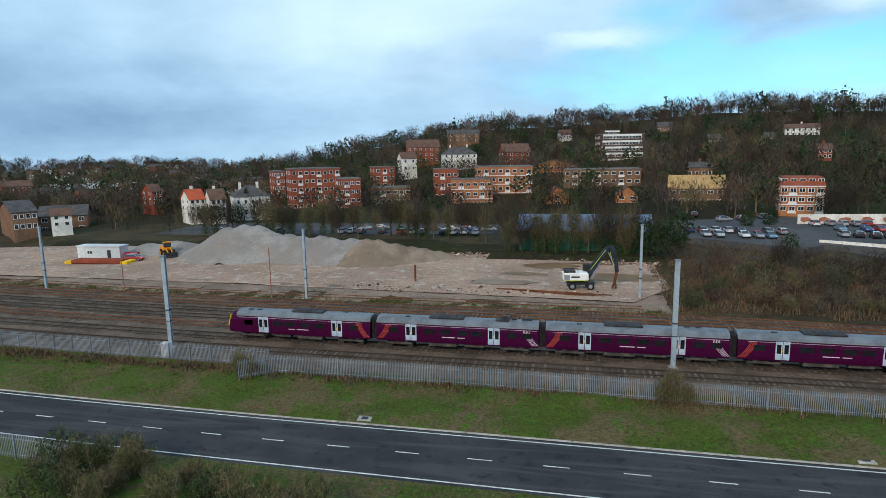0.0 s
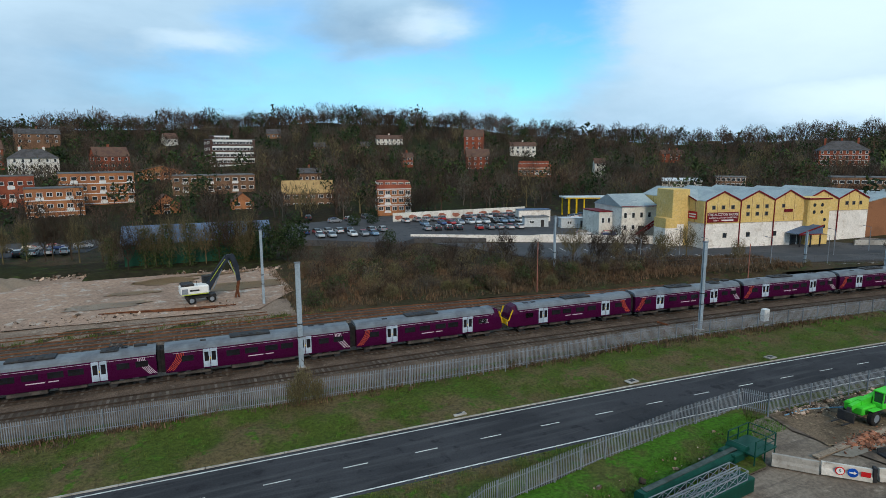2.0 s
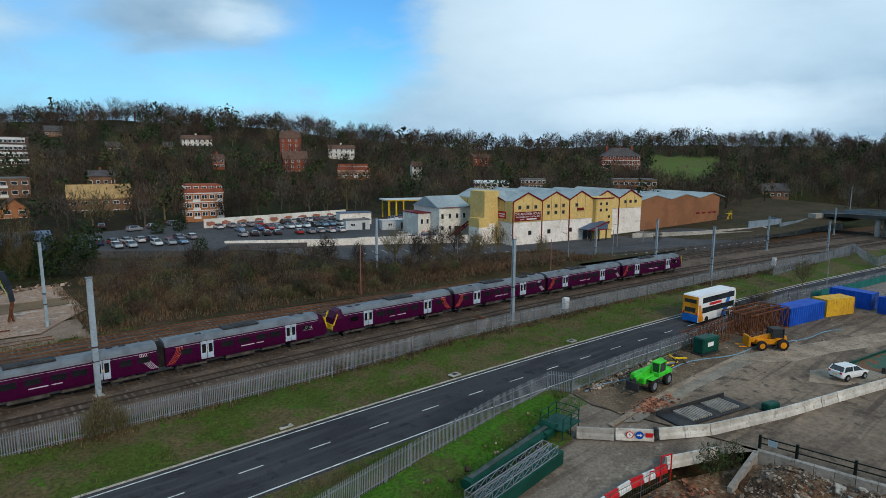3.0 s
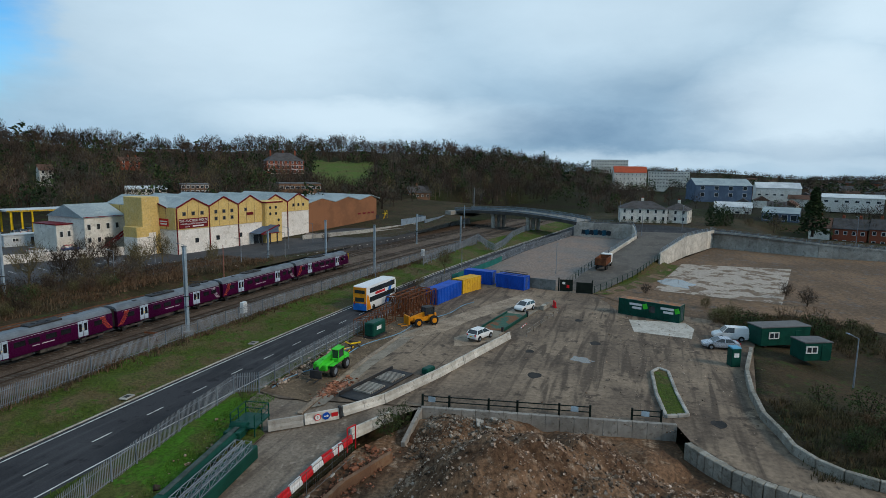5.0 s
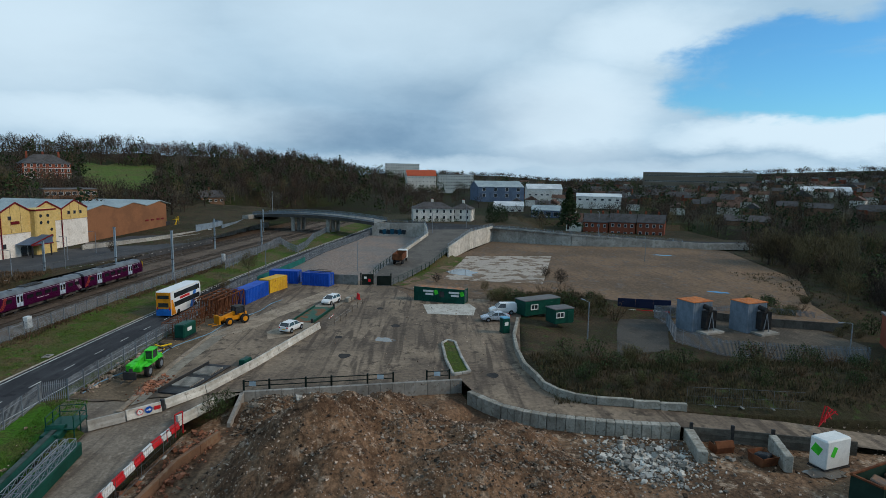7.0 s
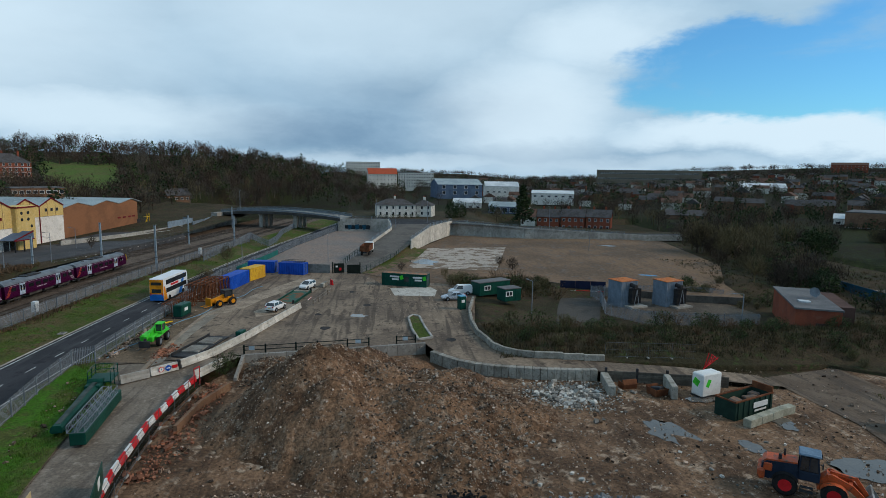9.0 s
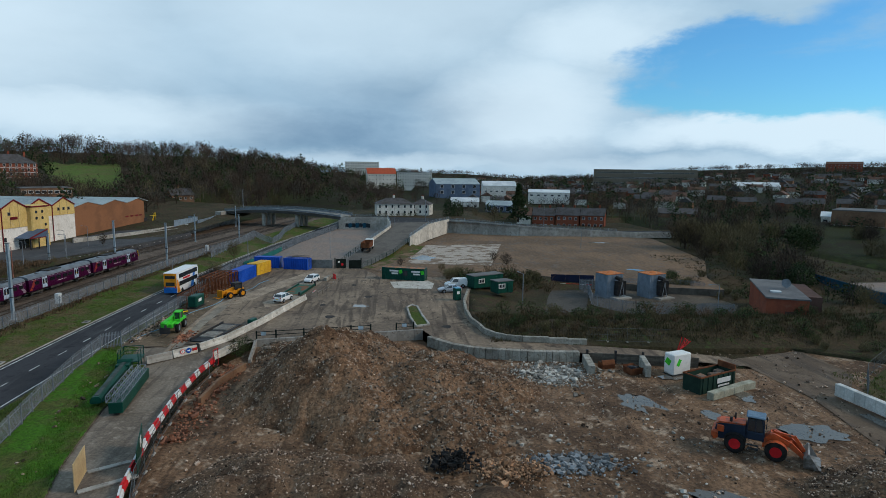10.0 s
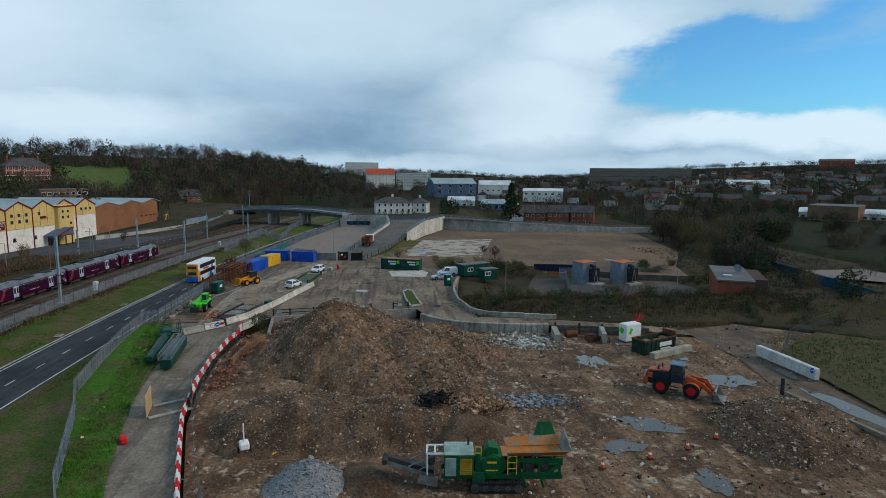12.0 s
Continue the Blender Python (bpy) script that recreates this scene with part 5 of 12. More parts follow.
building('tower', 16.7, 318.5, 31.1, 11, 7.3, 9, 2.3, 1, 3, 0, 0)
building('ochre_flats', 40.8, 220.7, 2.2, -9, 17.6, 12, 12.6, 3, 6, 0, 0)
building('dark_house', 48.4, 256.4, 12.7, -7, 9.6, 9, 5.8, 1, 4, 0, 1)
building('mansard_flats', 63.7, 191.5, 5.2, -12, 11.1, 11, 10.4, 4, 5, 3, 0)
building('dark_house', 71.0, 342.1, 23.4, -2, 6.3, 8, 7.6, 2, 3, 0, 0)
building('dark_house', 97.5, 342.8, 23.5, -24, 7.2, 8, 8.0, 2, 4, 0, 0)
building('white_house', 114.7, 348.5, 29.0, -12, 15.7, 9, 6.6, 2, 6, 0, 1)
building('brick_house', 103.4, 286.3, 18.5, -10, 5.1, 8, 6.4, 2, 3, 0, 1)
building('dark_house', 52.0, 385.9, 31.2, -8, 8.3, 8, 8.7, 2, 3, 0, 0)
building('white_house', -6.9, 376.4, 27.6, 21, 6.7, 8, 8.8, 2, 2, 0, 0)
building('dark_house', -71.4, 383.4, 30.4, 17, 20.1, 9, 7.8, 2, 5, 0, 1)
building('brick_house', -84.7, 329.8, 18.8, 19, 18.1, 10, 12.5, 3, 6, 0, 0)
building('white_house', -82.1, 288.0, 15.2, 32, 7.8, 8, 9.4, 2, 2, 2, 0)
building('dark_house', 90.2, 404.5, 34.2, -13, 17.3, 8, 6.2, 2, 6, 0, 0)
building('brick_house', 137.4, 275.0, 15.5, -21, 11.4, 9, 11.1, 3, 4, 0, 1)
building('brick_house', 155.1, 314.2, 26.2, -34, 10.7, 9, 11.9, 3, 3, 0, 1)
building('mansard_flats', 157.3, 252.4, 14.2, -29, 15.7, 9, 6.6, 2, 8, 0, 0)
building('white_house', 182.9, 306.4, 24.1, -27, 14.7, 8, 6.9, 2, 5, 0, 1)
building('white_house', 188.0, 241.8, 15.1, -28, 5.1, 7, 6.8, 2, 2, 0, 0)
building('brick_house', 261.4, 271.3, 20.0, -30, 10.1, 8, 6.1, 2, 3, 0, 1)
building('office_brown', 194.1, 169.4, 11.1, -45, 10.4, 10, 4.0, 2, 6, 0, 0)
building('shed_white', 190.0, 190.0, 11.0, -43, 14.9, 12, 3.0, 1, 6, 0, 0)
building('brick_hall', 314.0, 205.5, 15.4, -46, 22.0, 14, 15.0, 4, 8, 3, 3)
building('office_brown', 227.7, 142.2, 8.9, -50, 17.9, 12, 6.4, 2, 8, 0, 0)
building('brick_house', 283.9, 288.5, 18.0, -35, 7.0, 8, 8.2, 2, 2, 0, 1)
building('shed_white', 309.2, 129.6, 4.4, -62, 9.9, 10, 5.1, 1, 4, 0, 0)
building('dark_house', 277.6, 104.9, 4.3, -50, 10.8, 9, 9.4, 2, 4, 2, 1)
building('dark_house', 379.9, 285.2, 26.5, -48, 16.9, 9, 5.2, 2, 4, 0, 1)
building('brick_house', 354.2, 331.7, 26.0, -47, 21.6, 9, 7.1, 2, 5, 0, 1)
building('shed_blue', -159.9, 142.8, 3.9, 58, 6.0, 18, 8.4, 2, 4, 0, 0)
building('shed_blue', -165.3, 164.8, 0.5, 39, 13.4, 16, 8.4, 2, 4, 0, 0)
building('white_house', -148.5, 146.3, 4.4, 47, 5.1, 6, 5.3, 2, 2, 0, 0)
building('brick_house', -266.2, 238.5, 6.0, 54, 11.8, 14, 8.1, 2, 5, 0, 0)
building('shed_white', -307.7, 316.6, 1.5, 44, 32.6, 22, 7.0, 1, 8, 0, 0)
building('shed_white', -281.4, 327.1, 1.4, 46, 16.7, 22, 7.0, 1, 5, 0, 0)
building('brick_house', -159.0, 199.3, 5.9, 63, 4.0, 9, 8.1, 3, 2, 2, 0)
building('brick_house', -232.8, 240.8, 3.0, 44, 18.3, 9, 3.3, 2, 10, 0, 3)
building('white_house', -425.0, 563.1, 9.3, 37, 32.8, 10, 9.6, 2, 10, 0, 3)
building('white_villa', 226.0, -2.4, 4.9, -84, 16.0, 10, 7.5, 2, 6, 2, 1)
building('white_villa', 229.0, -14.8, 4.9, -104, 8.0, 9, 7.0, 2, 3, 2, 1)
building('hotel', 667.7, -31.9, 4.6, -93, 40.5, 16, 16.9, 5, 14, 0, 0)
building('red_roof_house', 577.5, 6.7, 9.1, -81, 28.7, 14, 16.8, 3, 8, 0, 2)
building('hotel', 797.8, 34.3, 20.0, -88, 45.7, 16, 14.5, 4, 14, 0, 0)
building('shed_grey', 437.5, -52.4, 5.3, -83, 34.4, 30, 12.9, 2, 4, 0, 0)
building('shed_white', 473.4, -95.0, 4.5, -95, 27.8, 24, 11.3, 1, 6, 0, 0)
building('shed_grey', 300.3, -63.3, 0.7, -107, 14.4, 12, 6.9, 1, 4, 0, 0)
building('white_house', 252.5, -66.7, -3.5, -109, 6.7, 8, 10.3, 2, 2, 0, 1)
building('terrace', 250.1, -75.9, -3.2, -111, 10.4, 8, 10.0, 2, 4, 0, 2)
building('terrace', 245.9, -86.6, -2.7, -114, 10.7, 8, 9.9, 2, 4, 0, 2)
building('terrace', 241.2, -97.4, -2.2, -116, 10.9, 8, 9.5, 2, 4, 0, 2)
building('depot', 732.4, -340.8, 7.8, -114, 129.3, 30, 20.5, 3, 40, 0, 0)
building('shed_white', 374.9, -112.5, 6.5, -106, 27.9, 20, 5.4, 1, 6, 0, 0)
building('shed_white', 501.0, -348.1, 5.9, -119, 37.5, 30, 10.9, 1, 8, 0, 0)
building('brick_house', 788.3, -670.4, 33.6, -129, 45.0, 16, 10.6, 2, 10, 0, 0)
building('dark_house', 252.1, -144.7, -0.3, -113, 18.3, 10, 7.2, 1, 6, 0, 0)
building('office_brown', 204.7, -203.8, -1.3, -137, 19.0, 22, 10.8, 1, 10, 0, 0)
building('shed_white', 333.3, -47.7, 0.9, -98, 17.1, 12, 6.9, 1, 4, 0, 0)
building('shed_white', 213.9, -214.2, 2.2, -129, 34.3, 16, 5.3, 1, 10, 0, 0)

# ---- venue with saw-tooth gables ----
def text_part(words, size, x, y, z, parent, material, rot=(90, 0, 0), name="lettering"):
    cu = bpy.data.curves.new(name, "FONT")
    cu.body, cu.size, cu.align_x, cu.align_y, cu.extrude = words, size, "CENTER", "CENTER", 0.01
    cu.materials.append(material)
    ob = new(name, cu)
    ob.matrix_basis = pose(x, y, z, *rot)
    ob.parent = parent
    return ob


def gabled_bay(t, x0, x1, y, d, z1, z2, ridge, lower=RENDER_CREAM, upper=CLAD_YELLOW, wins=((-0.6, 0.0, 0.6),), wz=(0.62,), trim=TRIM_RED):
    """One bay of the venue front from x0 to x1: rendered below z1, clad above, under a gable."""
    c, w = (x0 + x1) / 2, x1 - x0
    part("lower_wall", S().box(c, y + d / 2, -1.0, w - 0.02, d, z1 + 1.0), lower, t)
    up = S().prism([(x0 + 0.01, z1), (x1 - 0.01, z1), (x1 - 0.01, z2), (c, ridge), (x0 + 0.01, z2)], y - 0.08, y + d, "y")
    part("upper_wall", up, upper, t, "yellow clad gable")
    r = S()
    r.prism([(x0 - 0.05, z2), (c, ridge), (x1 + 0.05, z2), (x1 + 0.05, z2 + 0.16), (c, ridge + 0.18), (x0 - 0.05, z2 + 0.16)], y - 0.2, y + d, "y")
    part("roof", r, SHEET_GREY, t, "grey-green metal roof")
    b = S().bar((x0, y - 0.22, z2 + 0.02), (c, y - 0.22, ridge + 0.05), 0.12, 0.35).bar((x1, y - 0.22, z2 + 0.02), (c, y - 0.22, ridge + 0.05), 0.12, 0.35)
    part("barge_board", b, trim, t, "dark red barge board")
    part("downpipe", S().box(x0 + 0.02, y - 0.18, 0, 0.22, 0.16, z2), trim, t, "dark red downpipe")
    part("ledge", S().box(c, y - 0.1, z1 - 0.06, w, 0.14, 0.14), upper, t)
    for k in range(1, 3):
        part("joint", S().box(x0 + w * k / 3, y - 0.09, z1 + 0.05, 0.07, 0.05, z2 - z1 + (ridge - z2) * 0.66 - 0.05), BRICK_BROWN, t)
    for row, f in zip(wins, wz):
        for u in row:
            o = part("window", S().box(c + u * w / 2, y - 0.12, z1 + (z2 - z1) * f, 0.95, 0.1, 0.95, ch=0.02), PANEL_BEIGE, t)
            part("pane", S().box(c + u * w / 2, y - 0.16, z1 + (z2 - z1) * f + 0.13, 0.7, 0.05, 0.7), GLASS, o)


def venue():
    # local x runs along the front from its near corner, local y back from it
    t = thing("event_venue", 109.03, 101.84, 2.3, -9.3, "cream and yellow events venue with a row of red-trimmed gables", "building")
    z1, z2, rd = 5.9, 10.97, 13.08
    bay = 9.41
    gabled_bay(t, 0, bay, 0, 26, z1, z2, rd, wins=((-0.55, 0.0, 0.55),), wz=(0.62,))
    gabled_bay(t, bay, 2 * bay, 0, 26, z1, z2, rd, wins=((-0.55, 0.0, 0.55), (-0.55, 0.0, 0.55)), wz=(0.62, 0.28))
    gabled_bay(t, 2 * bay, 3 * bay - 0.8, 0, 26, z1, z2, rd, wins=((-0.4,),), wz=(0.62,))
    # rounded stair tower and the far wing
    tw = 3 * bay - 0.8
    part("stair_tower", S().box(tw + 3.2, 1.0, -1, 6.4, 5.0, 12.4, ch=0.3), CLAD_YELLOW, t, "tall yellow stair tower")
    part("tower_band", S().box(tw + 3.2, 1.0, 10.9, 6.7, 5.3, 0.35), TRIM_RED, t, "dark red band")
    for k, (u, z) in enumerate(((-1.6, 7.9), (0.6, 7.9), (-1.6, 9.6), (0.6, 9.6), (1.6, 6.0), (1.6, 4.4))):
        part("porthole", S().tube((tw + 3.2 + u, -1.55, z), (tw + 3.2 + u, -1.42, z), 0.42, 0.42, 16), GLASS, t, "round window")
    gabled_bay(t, 31.0, 40.8, 3.0, 22, 7.7, 10.5, 12.7, lower=RENDER_CREAM, wins=(), wz=())
    gabled_bay(t, 40.8, 50.4, 3.0, 22, 7.7, 10.5, 12.7, lower=RENDER_CREAM, wins=((-0.45, 0.0, 0.45),), wz=(0.45,))
    # entrance canopy
    c = part("entrance_canopy", S().prism([(tw - 5.0, 3.1), (tw + 1.5, 3.1), (tw + 1.5, 5.0)], -4.5, -0.1, "y"), SHEET_BLUE, t, "sloping blue-grey entrance canopy with a red edge")
    part("canopy_edge", S().bar((tw - 5.1, -4.55, 3.15), (tw + 1.5, -4.55, 5.05), 0.15, 0.3).box(tw - 1.7, -4.5, 2.9, 6.8, 0.15, 0.25), TRIM_RED, c)
    for u in (-4.5, -1.5, 1.2):
        part("canopy_post", S().box(tw + u, -4.2, 0, 0.25, 0.25, 3.0), DARK, c)
    d = part("entrance_door", S().box(tw - 1.6, -0.1, 0, 3.4, 0.2, 2.6), GLASS, t, "glazed entrance doors")
    part("door_frame", S().box(tw - 1.6, -0.2, 2.5, 3.6, 0.12, 0.15).box(tw - 1.6, -0.2, 0, 0.12, 0.12, 2.5), FRAME_WHITE, d)
    # small ground floor windows
    for u in (5.6, 12.0, 19.5):
        o = part("window", S().box(u, -0.05, 2.4, 1.0, 0.12, 1.1), DARK, t)
        part("pane", S().box(u, -0.1, 2.5, 0.8, 0.06, 0.9), GLASS, o)
    # sign
    s = part("sign_board", S().box(bay * 0.5, -0.2, 6.1, 8.4, 0.12, 2.3), TRIM_RED, t, "dark red sign board with white lettering")
    text_part("THE AUCTION HOUSE", 0.82, bay * 0.5, -0.28, 7.85, s, FRAME_WHITE)
    text_part("WEDDINGS EVENTS CONFERENCES", 0.47, bay * 0.5, -0.28, 7.12, s, FRAME_WHITE)
    text_part("VENUE", 0.47, bay * 0.5 - 1.9, -0.28, 6.5, s, FRAME_WHITE)
    part("sign_bar", S().box(bay * 0.5 + 1.2, -0.275, 6.35, 3.2, 0.02, 0.32), FRAME_WHITE, s)
    part("sign_board", S().box(tw - 4.6, -0.2, 8.0, 2.4, 0.1, 0.7), TRIM_RED, t, "small dark red sign board")
    # the end wall with its tower, side wing and stairs (facing the car parks)
    part("side_wall", S().box(-0.02, 13, -1, 0.3, 25.8, 6.6), RENDER_CREAM, t)
    part("side_cladding", S().box(-0.1, 13, z1, 0.3, 25.8, z2 - z1), CLAD_YELLOW, t, "yellow clad side wall")
    for k in range(5):
        part("joint", S().box(-0.27, 3.2 + 4.2 * k, z1 + 0.1, 0.05, 0.08, z2 - z1 - 0.2), BRICK_BROWN, t)
    part("side_sign", S().box(-0.3, 4.0, 6.6, 0.1, 3.2, 1.8), paint("sign_red", (0.5, 0.03, 0.03), 0.5), t, "red sign panel")
    part("sign_bar", S().box(-0.37, 4.0, 7.6, 0.02, 2.6, 0.3).box(-0.37, 4.0, 7.0, 0.02, 2.2, 0.3), FRAME_WHITE, t)
    part("side_gable", S().prism([(3, z2), (16, z2), (9.5, 13.0)], -0.25, 6, "x"), CLAD_YELLOW, t)
    part("side_roof", S().prism([(2.6, z2), (9.5, 13.05), (16.4, z2), (16.4, z2 + 0.2), (9.5, 13.25), (2.6, z2 + 0.2)], -0.5, 8, "x"), SHEET_GREY, t)
    part("side_barge", S().bar((-0.55, 2.6, z2), (-0.55, 9.5, 13.1), 0.12, 0.3), TRIM_RED, t)
    part("side_barge", S().bar((-0.55, 16.4, z2), (-0.55, 9.5, 13.1), 0.12, 0.3), TRIM_RED, t)
    part("lift_tower", S().box(-2.4, 8.8, -1, 4.6, 6.5, 14.5, ch=0.1), CLAD_YELLOW, t, "tall yellow lift tower")
    part("lift_base", S().box(-3.2, 8.1, -1, 3.4, 5.4, 6.2), RENDER_CREAM, t)
    part("porch", S().box(-5.2, 7.3, -1, 3.0, 4.6, 7.6), RENDER_CREAM, t)
    part("porch_band", S().box(-5.2, 7.3, 4.4, 3.06, 4.66, 2.3), CLAD_YELLOW, t)
    # white rear wing
    part("rear_wing", S().box(-6, 24.3, -0.5, 10, 14, 9.0), RENDER_WHITE, t, "white rendered two-storey rear wing")
    part("rear_roof", S().prism([(17.0, 8.5), (24.3, 11.4), (31.6, 8.5)], -11.3, -0.7, "x"), SHEET_GREY, t)
    for k in range(4):
        window(t, -10.0 + 2.3 * k, 17.25, 5.6, 0, 1.0, 1.5)
        if k != 2:
            window(t, -10.0 + 2.3 * k, 17.25, 2.6, 0, 1.0, 1.3)
    part("loading_door", S().box(-5.3, 17.25, 0, 1.8, 0.1, 3.6), DARK, t)
    part("low_wing", S().box(-12.9, 26.3, -0.5, 3.8, 9, 7.4), RENDER_WHITE, t)
    part("low_wing_edge", S().box(-12.9, 26.3, 6.9, 4.1, 9.3, 0.25), TRIM_RED, t)
    part("wing_edge", S().box(-6, 17.3, 8.45, 10.3, 0.3, 0.25), TRIM_RED, t)
    for k in range(2):
        window(t, -13.7 + 1.7 * k, 21.75, 4.0, 0, 0.9, 1.5)
    st = S()
    for k in range(14):
        st.box(-9.2 + 0.58 * k, 15.1, 0.4 + 0.36 * k, 0.58, 1.4, 0.12)
    st.bar((-9.5, 14.4, 0.5), (-1.4, 14.4, 5.6), 0.12, 0.3).bar((-9.5, 15.8, 0.5), (-1.4, 15.8, 5.6), 0.12, 0.3)
    o = part("fire_stair", st, TRIM_RED, t, "dark red steel outdoor stair")
    part("handrail", S().bar((-9.5, 14.4, 1.5), (-1.4, 14.4, 6.6), 0.07).bar((-9.5, 14.4, 1.1), (-1.4, 14.4, 6.2), 0.05), TRIM_RED, o)
    return t


venue()
# cream yard wall below the upper car park
strip_wall("yard_wall", [(52, 142.6), (84, 124.5), (104.5, 112.5)], 1.6, lambda x, y: 4.3 - 0.3 * (x < 80), 0.4, RENDER_CREAM, "long low cream rendered retaining wall")
strip_wall("graffiti_wall", [(57, 171.5), (78, 173), (105, 174.5)], 3.2, 6.6, 0.35, RENDER_WHITE, "flaking white painted wall at the back of a car park")
FLAKE = mat("flaked_brick", (0.33, 0.13, 0.09), (0.26, 0.1, 0.07), scale=1.0, fine=8)
rr = random.Random(5)
for k in range(9):
    x = 58.5 + 5.0 * k
    s = S()
    pts = [(x + 1.9 * math.cos(a) * rr.uniform(0.6, 1), 171.29 + 0.0635 * (x - 57), 5.2 + 0.75 * math.sin(a) * rr.uniform(0.6, 1)) for a in np.linspace(0, 2 * math.pi, 13)[:-1]]
    s.v, s.f = pts, [tuple(range(12))]
    tagged(part("flaked_patch", s, FLAKE, at=pose(0, -0.03 + 0.02, 0)), "patch of bare brick where white paint has flaked", "wall stain", "flaked paint patches", "structure")


def brown_hall():
    t = thing("brick_hall", 159.6, 97.2, 3.0, -9.3, "brown brick industrial hall with a saw-tooth metal roof", "building")
    L = 38.5
    part("wall", S().prism([(0, 8.6), (7, 10), (14, 8.6), (21, 10), (28, 8.6), (35, 9.8), (L, 8.6), (L, -2), (0, -2)], 0, 24, "y"), mat("hall_brick", (0.25, 0.115, 0.06), (0.20, 0.095, 0.052), scale=0.2, fine=30, bump=0.1), t)
    for x in (0, 14, 28):
        part("roof", S().prism([(x - 0.1, 8.65), (x + 7, 10.05), (x + 14 - (1 if x == 28 else 0), 8.65), (x + 14 - (1 if x == 28 else 0), 8.85), (x + 7, 10.25), (x - 0.1, 8.85)], -0.2, 24.2, "y"), SHEET_GREY, t)
    for x in (27.5, 30.5, 33.5, 36.0):
        part("window", S().box(x, -0.05, 3.6, 1.6, 0.12, 0.5), TRIM_RED, t)
    part("door", S().box(39, -0.05, 0, 2.0, 0.15, 2.6), DARK, t)
    s = S().bar((40.8, -1.2, 0.2), (43.0, -1.2, 3.2), 0.15, 0.3).box(42.6, -1.0, 3.0, 2.0, 1.4, 0.12).bar((43.4, -1.5, 0), (43.4, -1.5, 4.2), 0.1).bar((41.8, -1.5, 0), (41.8, -1.5, 4.2), 0.1).bar((40.8, -1.5, 1.2), (43.0, -1.5, 4.2), 0.08)
    part("stair", s, YELLOW, t, "yellow steel access stair")


brown_hall()
# retaining walls and yard beyond the venue
strip_wall("yard_wall", [(146, 91), (166, 82), (205, 72), (222, 70)], 0.8, 3.6, 0.4, CONCRETE, "grey concrete yard wall beside the railway")
patch("storage_yard", [(146, 92), (166, 83), (206, 73), (224, 72), (226, 92), (164, 92)], 3.1, CAR_PARK, label="grey storage yard beside the brick hall", category="yard")
strip_wall("blue_hoarding", [(186, 76.5), (203, 73.5), (206, 78)], 3.2, 5.6, 0.1, paint("hoarding_blue", (0.2, 0.26, 0.32), 0.5), "blue-grey sheet hoarding round a storage yard", "hoarding")

# green shed among the trees, canopy and kiosks
def green_shed():
    t = thing("shed", 2.0, 142, 1.6, 0, "long dark green metal shed with a blue-grey roof", "shed")
    part("wall", S().box(0, 0, -1, 29, 11, 5.6), GREEN_SHEET, t)
    part("roof", S().prism([(-6.2, 4.5), (0, 7.6), (6.2, 4.5), (6.2, 4.7), (0, 7.8), (-6.2, 4.7)], -15, 15, "x"), SHEET_BLUE, t)
    part("gable_end", S().prism([(-5.5, 4.6), (5.5, 4.6), (0, 7.4)], -14.5, 14.5, "x"), GREEN_SHEET, t)


green_shed()


def canopy():
    t = thing("canopy", 122, 160, 4.0, -20, "open yard canopy with a white roof on yellow posts", "canopy")
    part("roof", S().box(0, 0, 6.0, 20, 9, 0.4).box(6, 0, 6.4, 2, 2, 0.3), SHEET_WHITE, t)
    for x in (-9, -6.5, -4, 9):
        part("post", S().box(x, -4, -0.5, 0.4, 0.4, 6.5), YELLOW, t)
        part("post", S().box(x, 4, -0.5, 0.4, 0.4, 6.5), YELLOW, t)
    part("beam", S().bar((-10, -4.4, 6.2), (12, -4.4, 6.0), 0.2, 0.4), YELLOW, t)


canopy()


def kiosk(x, y, z, rot, w, d, h, m, roof, label):
    t = thing("kiosk", x, y, z, rot, label, "cabin")
    part("body", S().box(0, 0, -0.6, w, d, h + 0.6, ch=0.05), m, t)
    part("roof", S().box(0, 0, h, w + 0.4, d + 0.4, 0.2), roof, t)
    part("door", S().box(w * 0.25, -d / 2 - 0.03, 0, 0.9, 0.06, 2.0), DARK, t)
    window(t, -w * 0.2, -d / 2 - 0.04, 1.0, 0, 1.4, 0.9)
    return t


kiosk(98, 158, 3.8, -15, 10, 4, 3.4, RENDER_CREAM, SHEET_BLUE, "small graffitied kiosk with a blue canopy edge")
kiosk(92, 147, 3.5, -18, 7, 3, 2.8, SHEET_WHITE, FELT, "white portable office in a car park")
kiosk(101, 141, 3.5, -20, 8, 3, 2.6, SHEET_WHITE, SHEET_WHITE, "white steel storage unit in a car park")

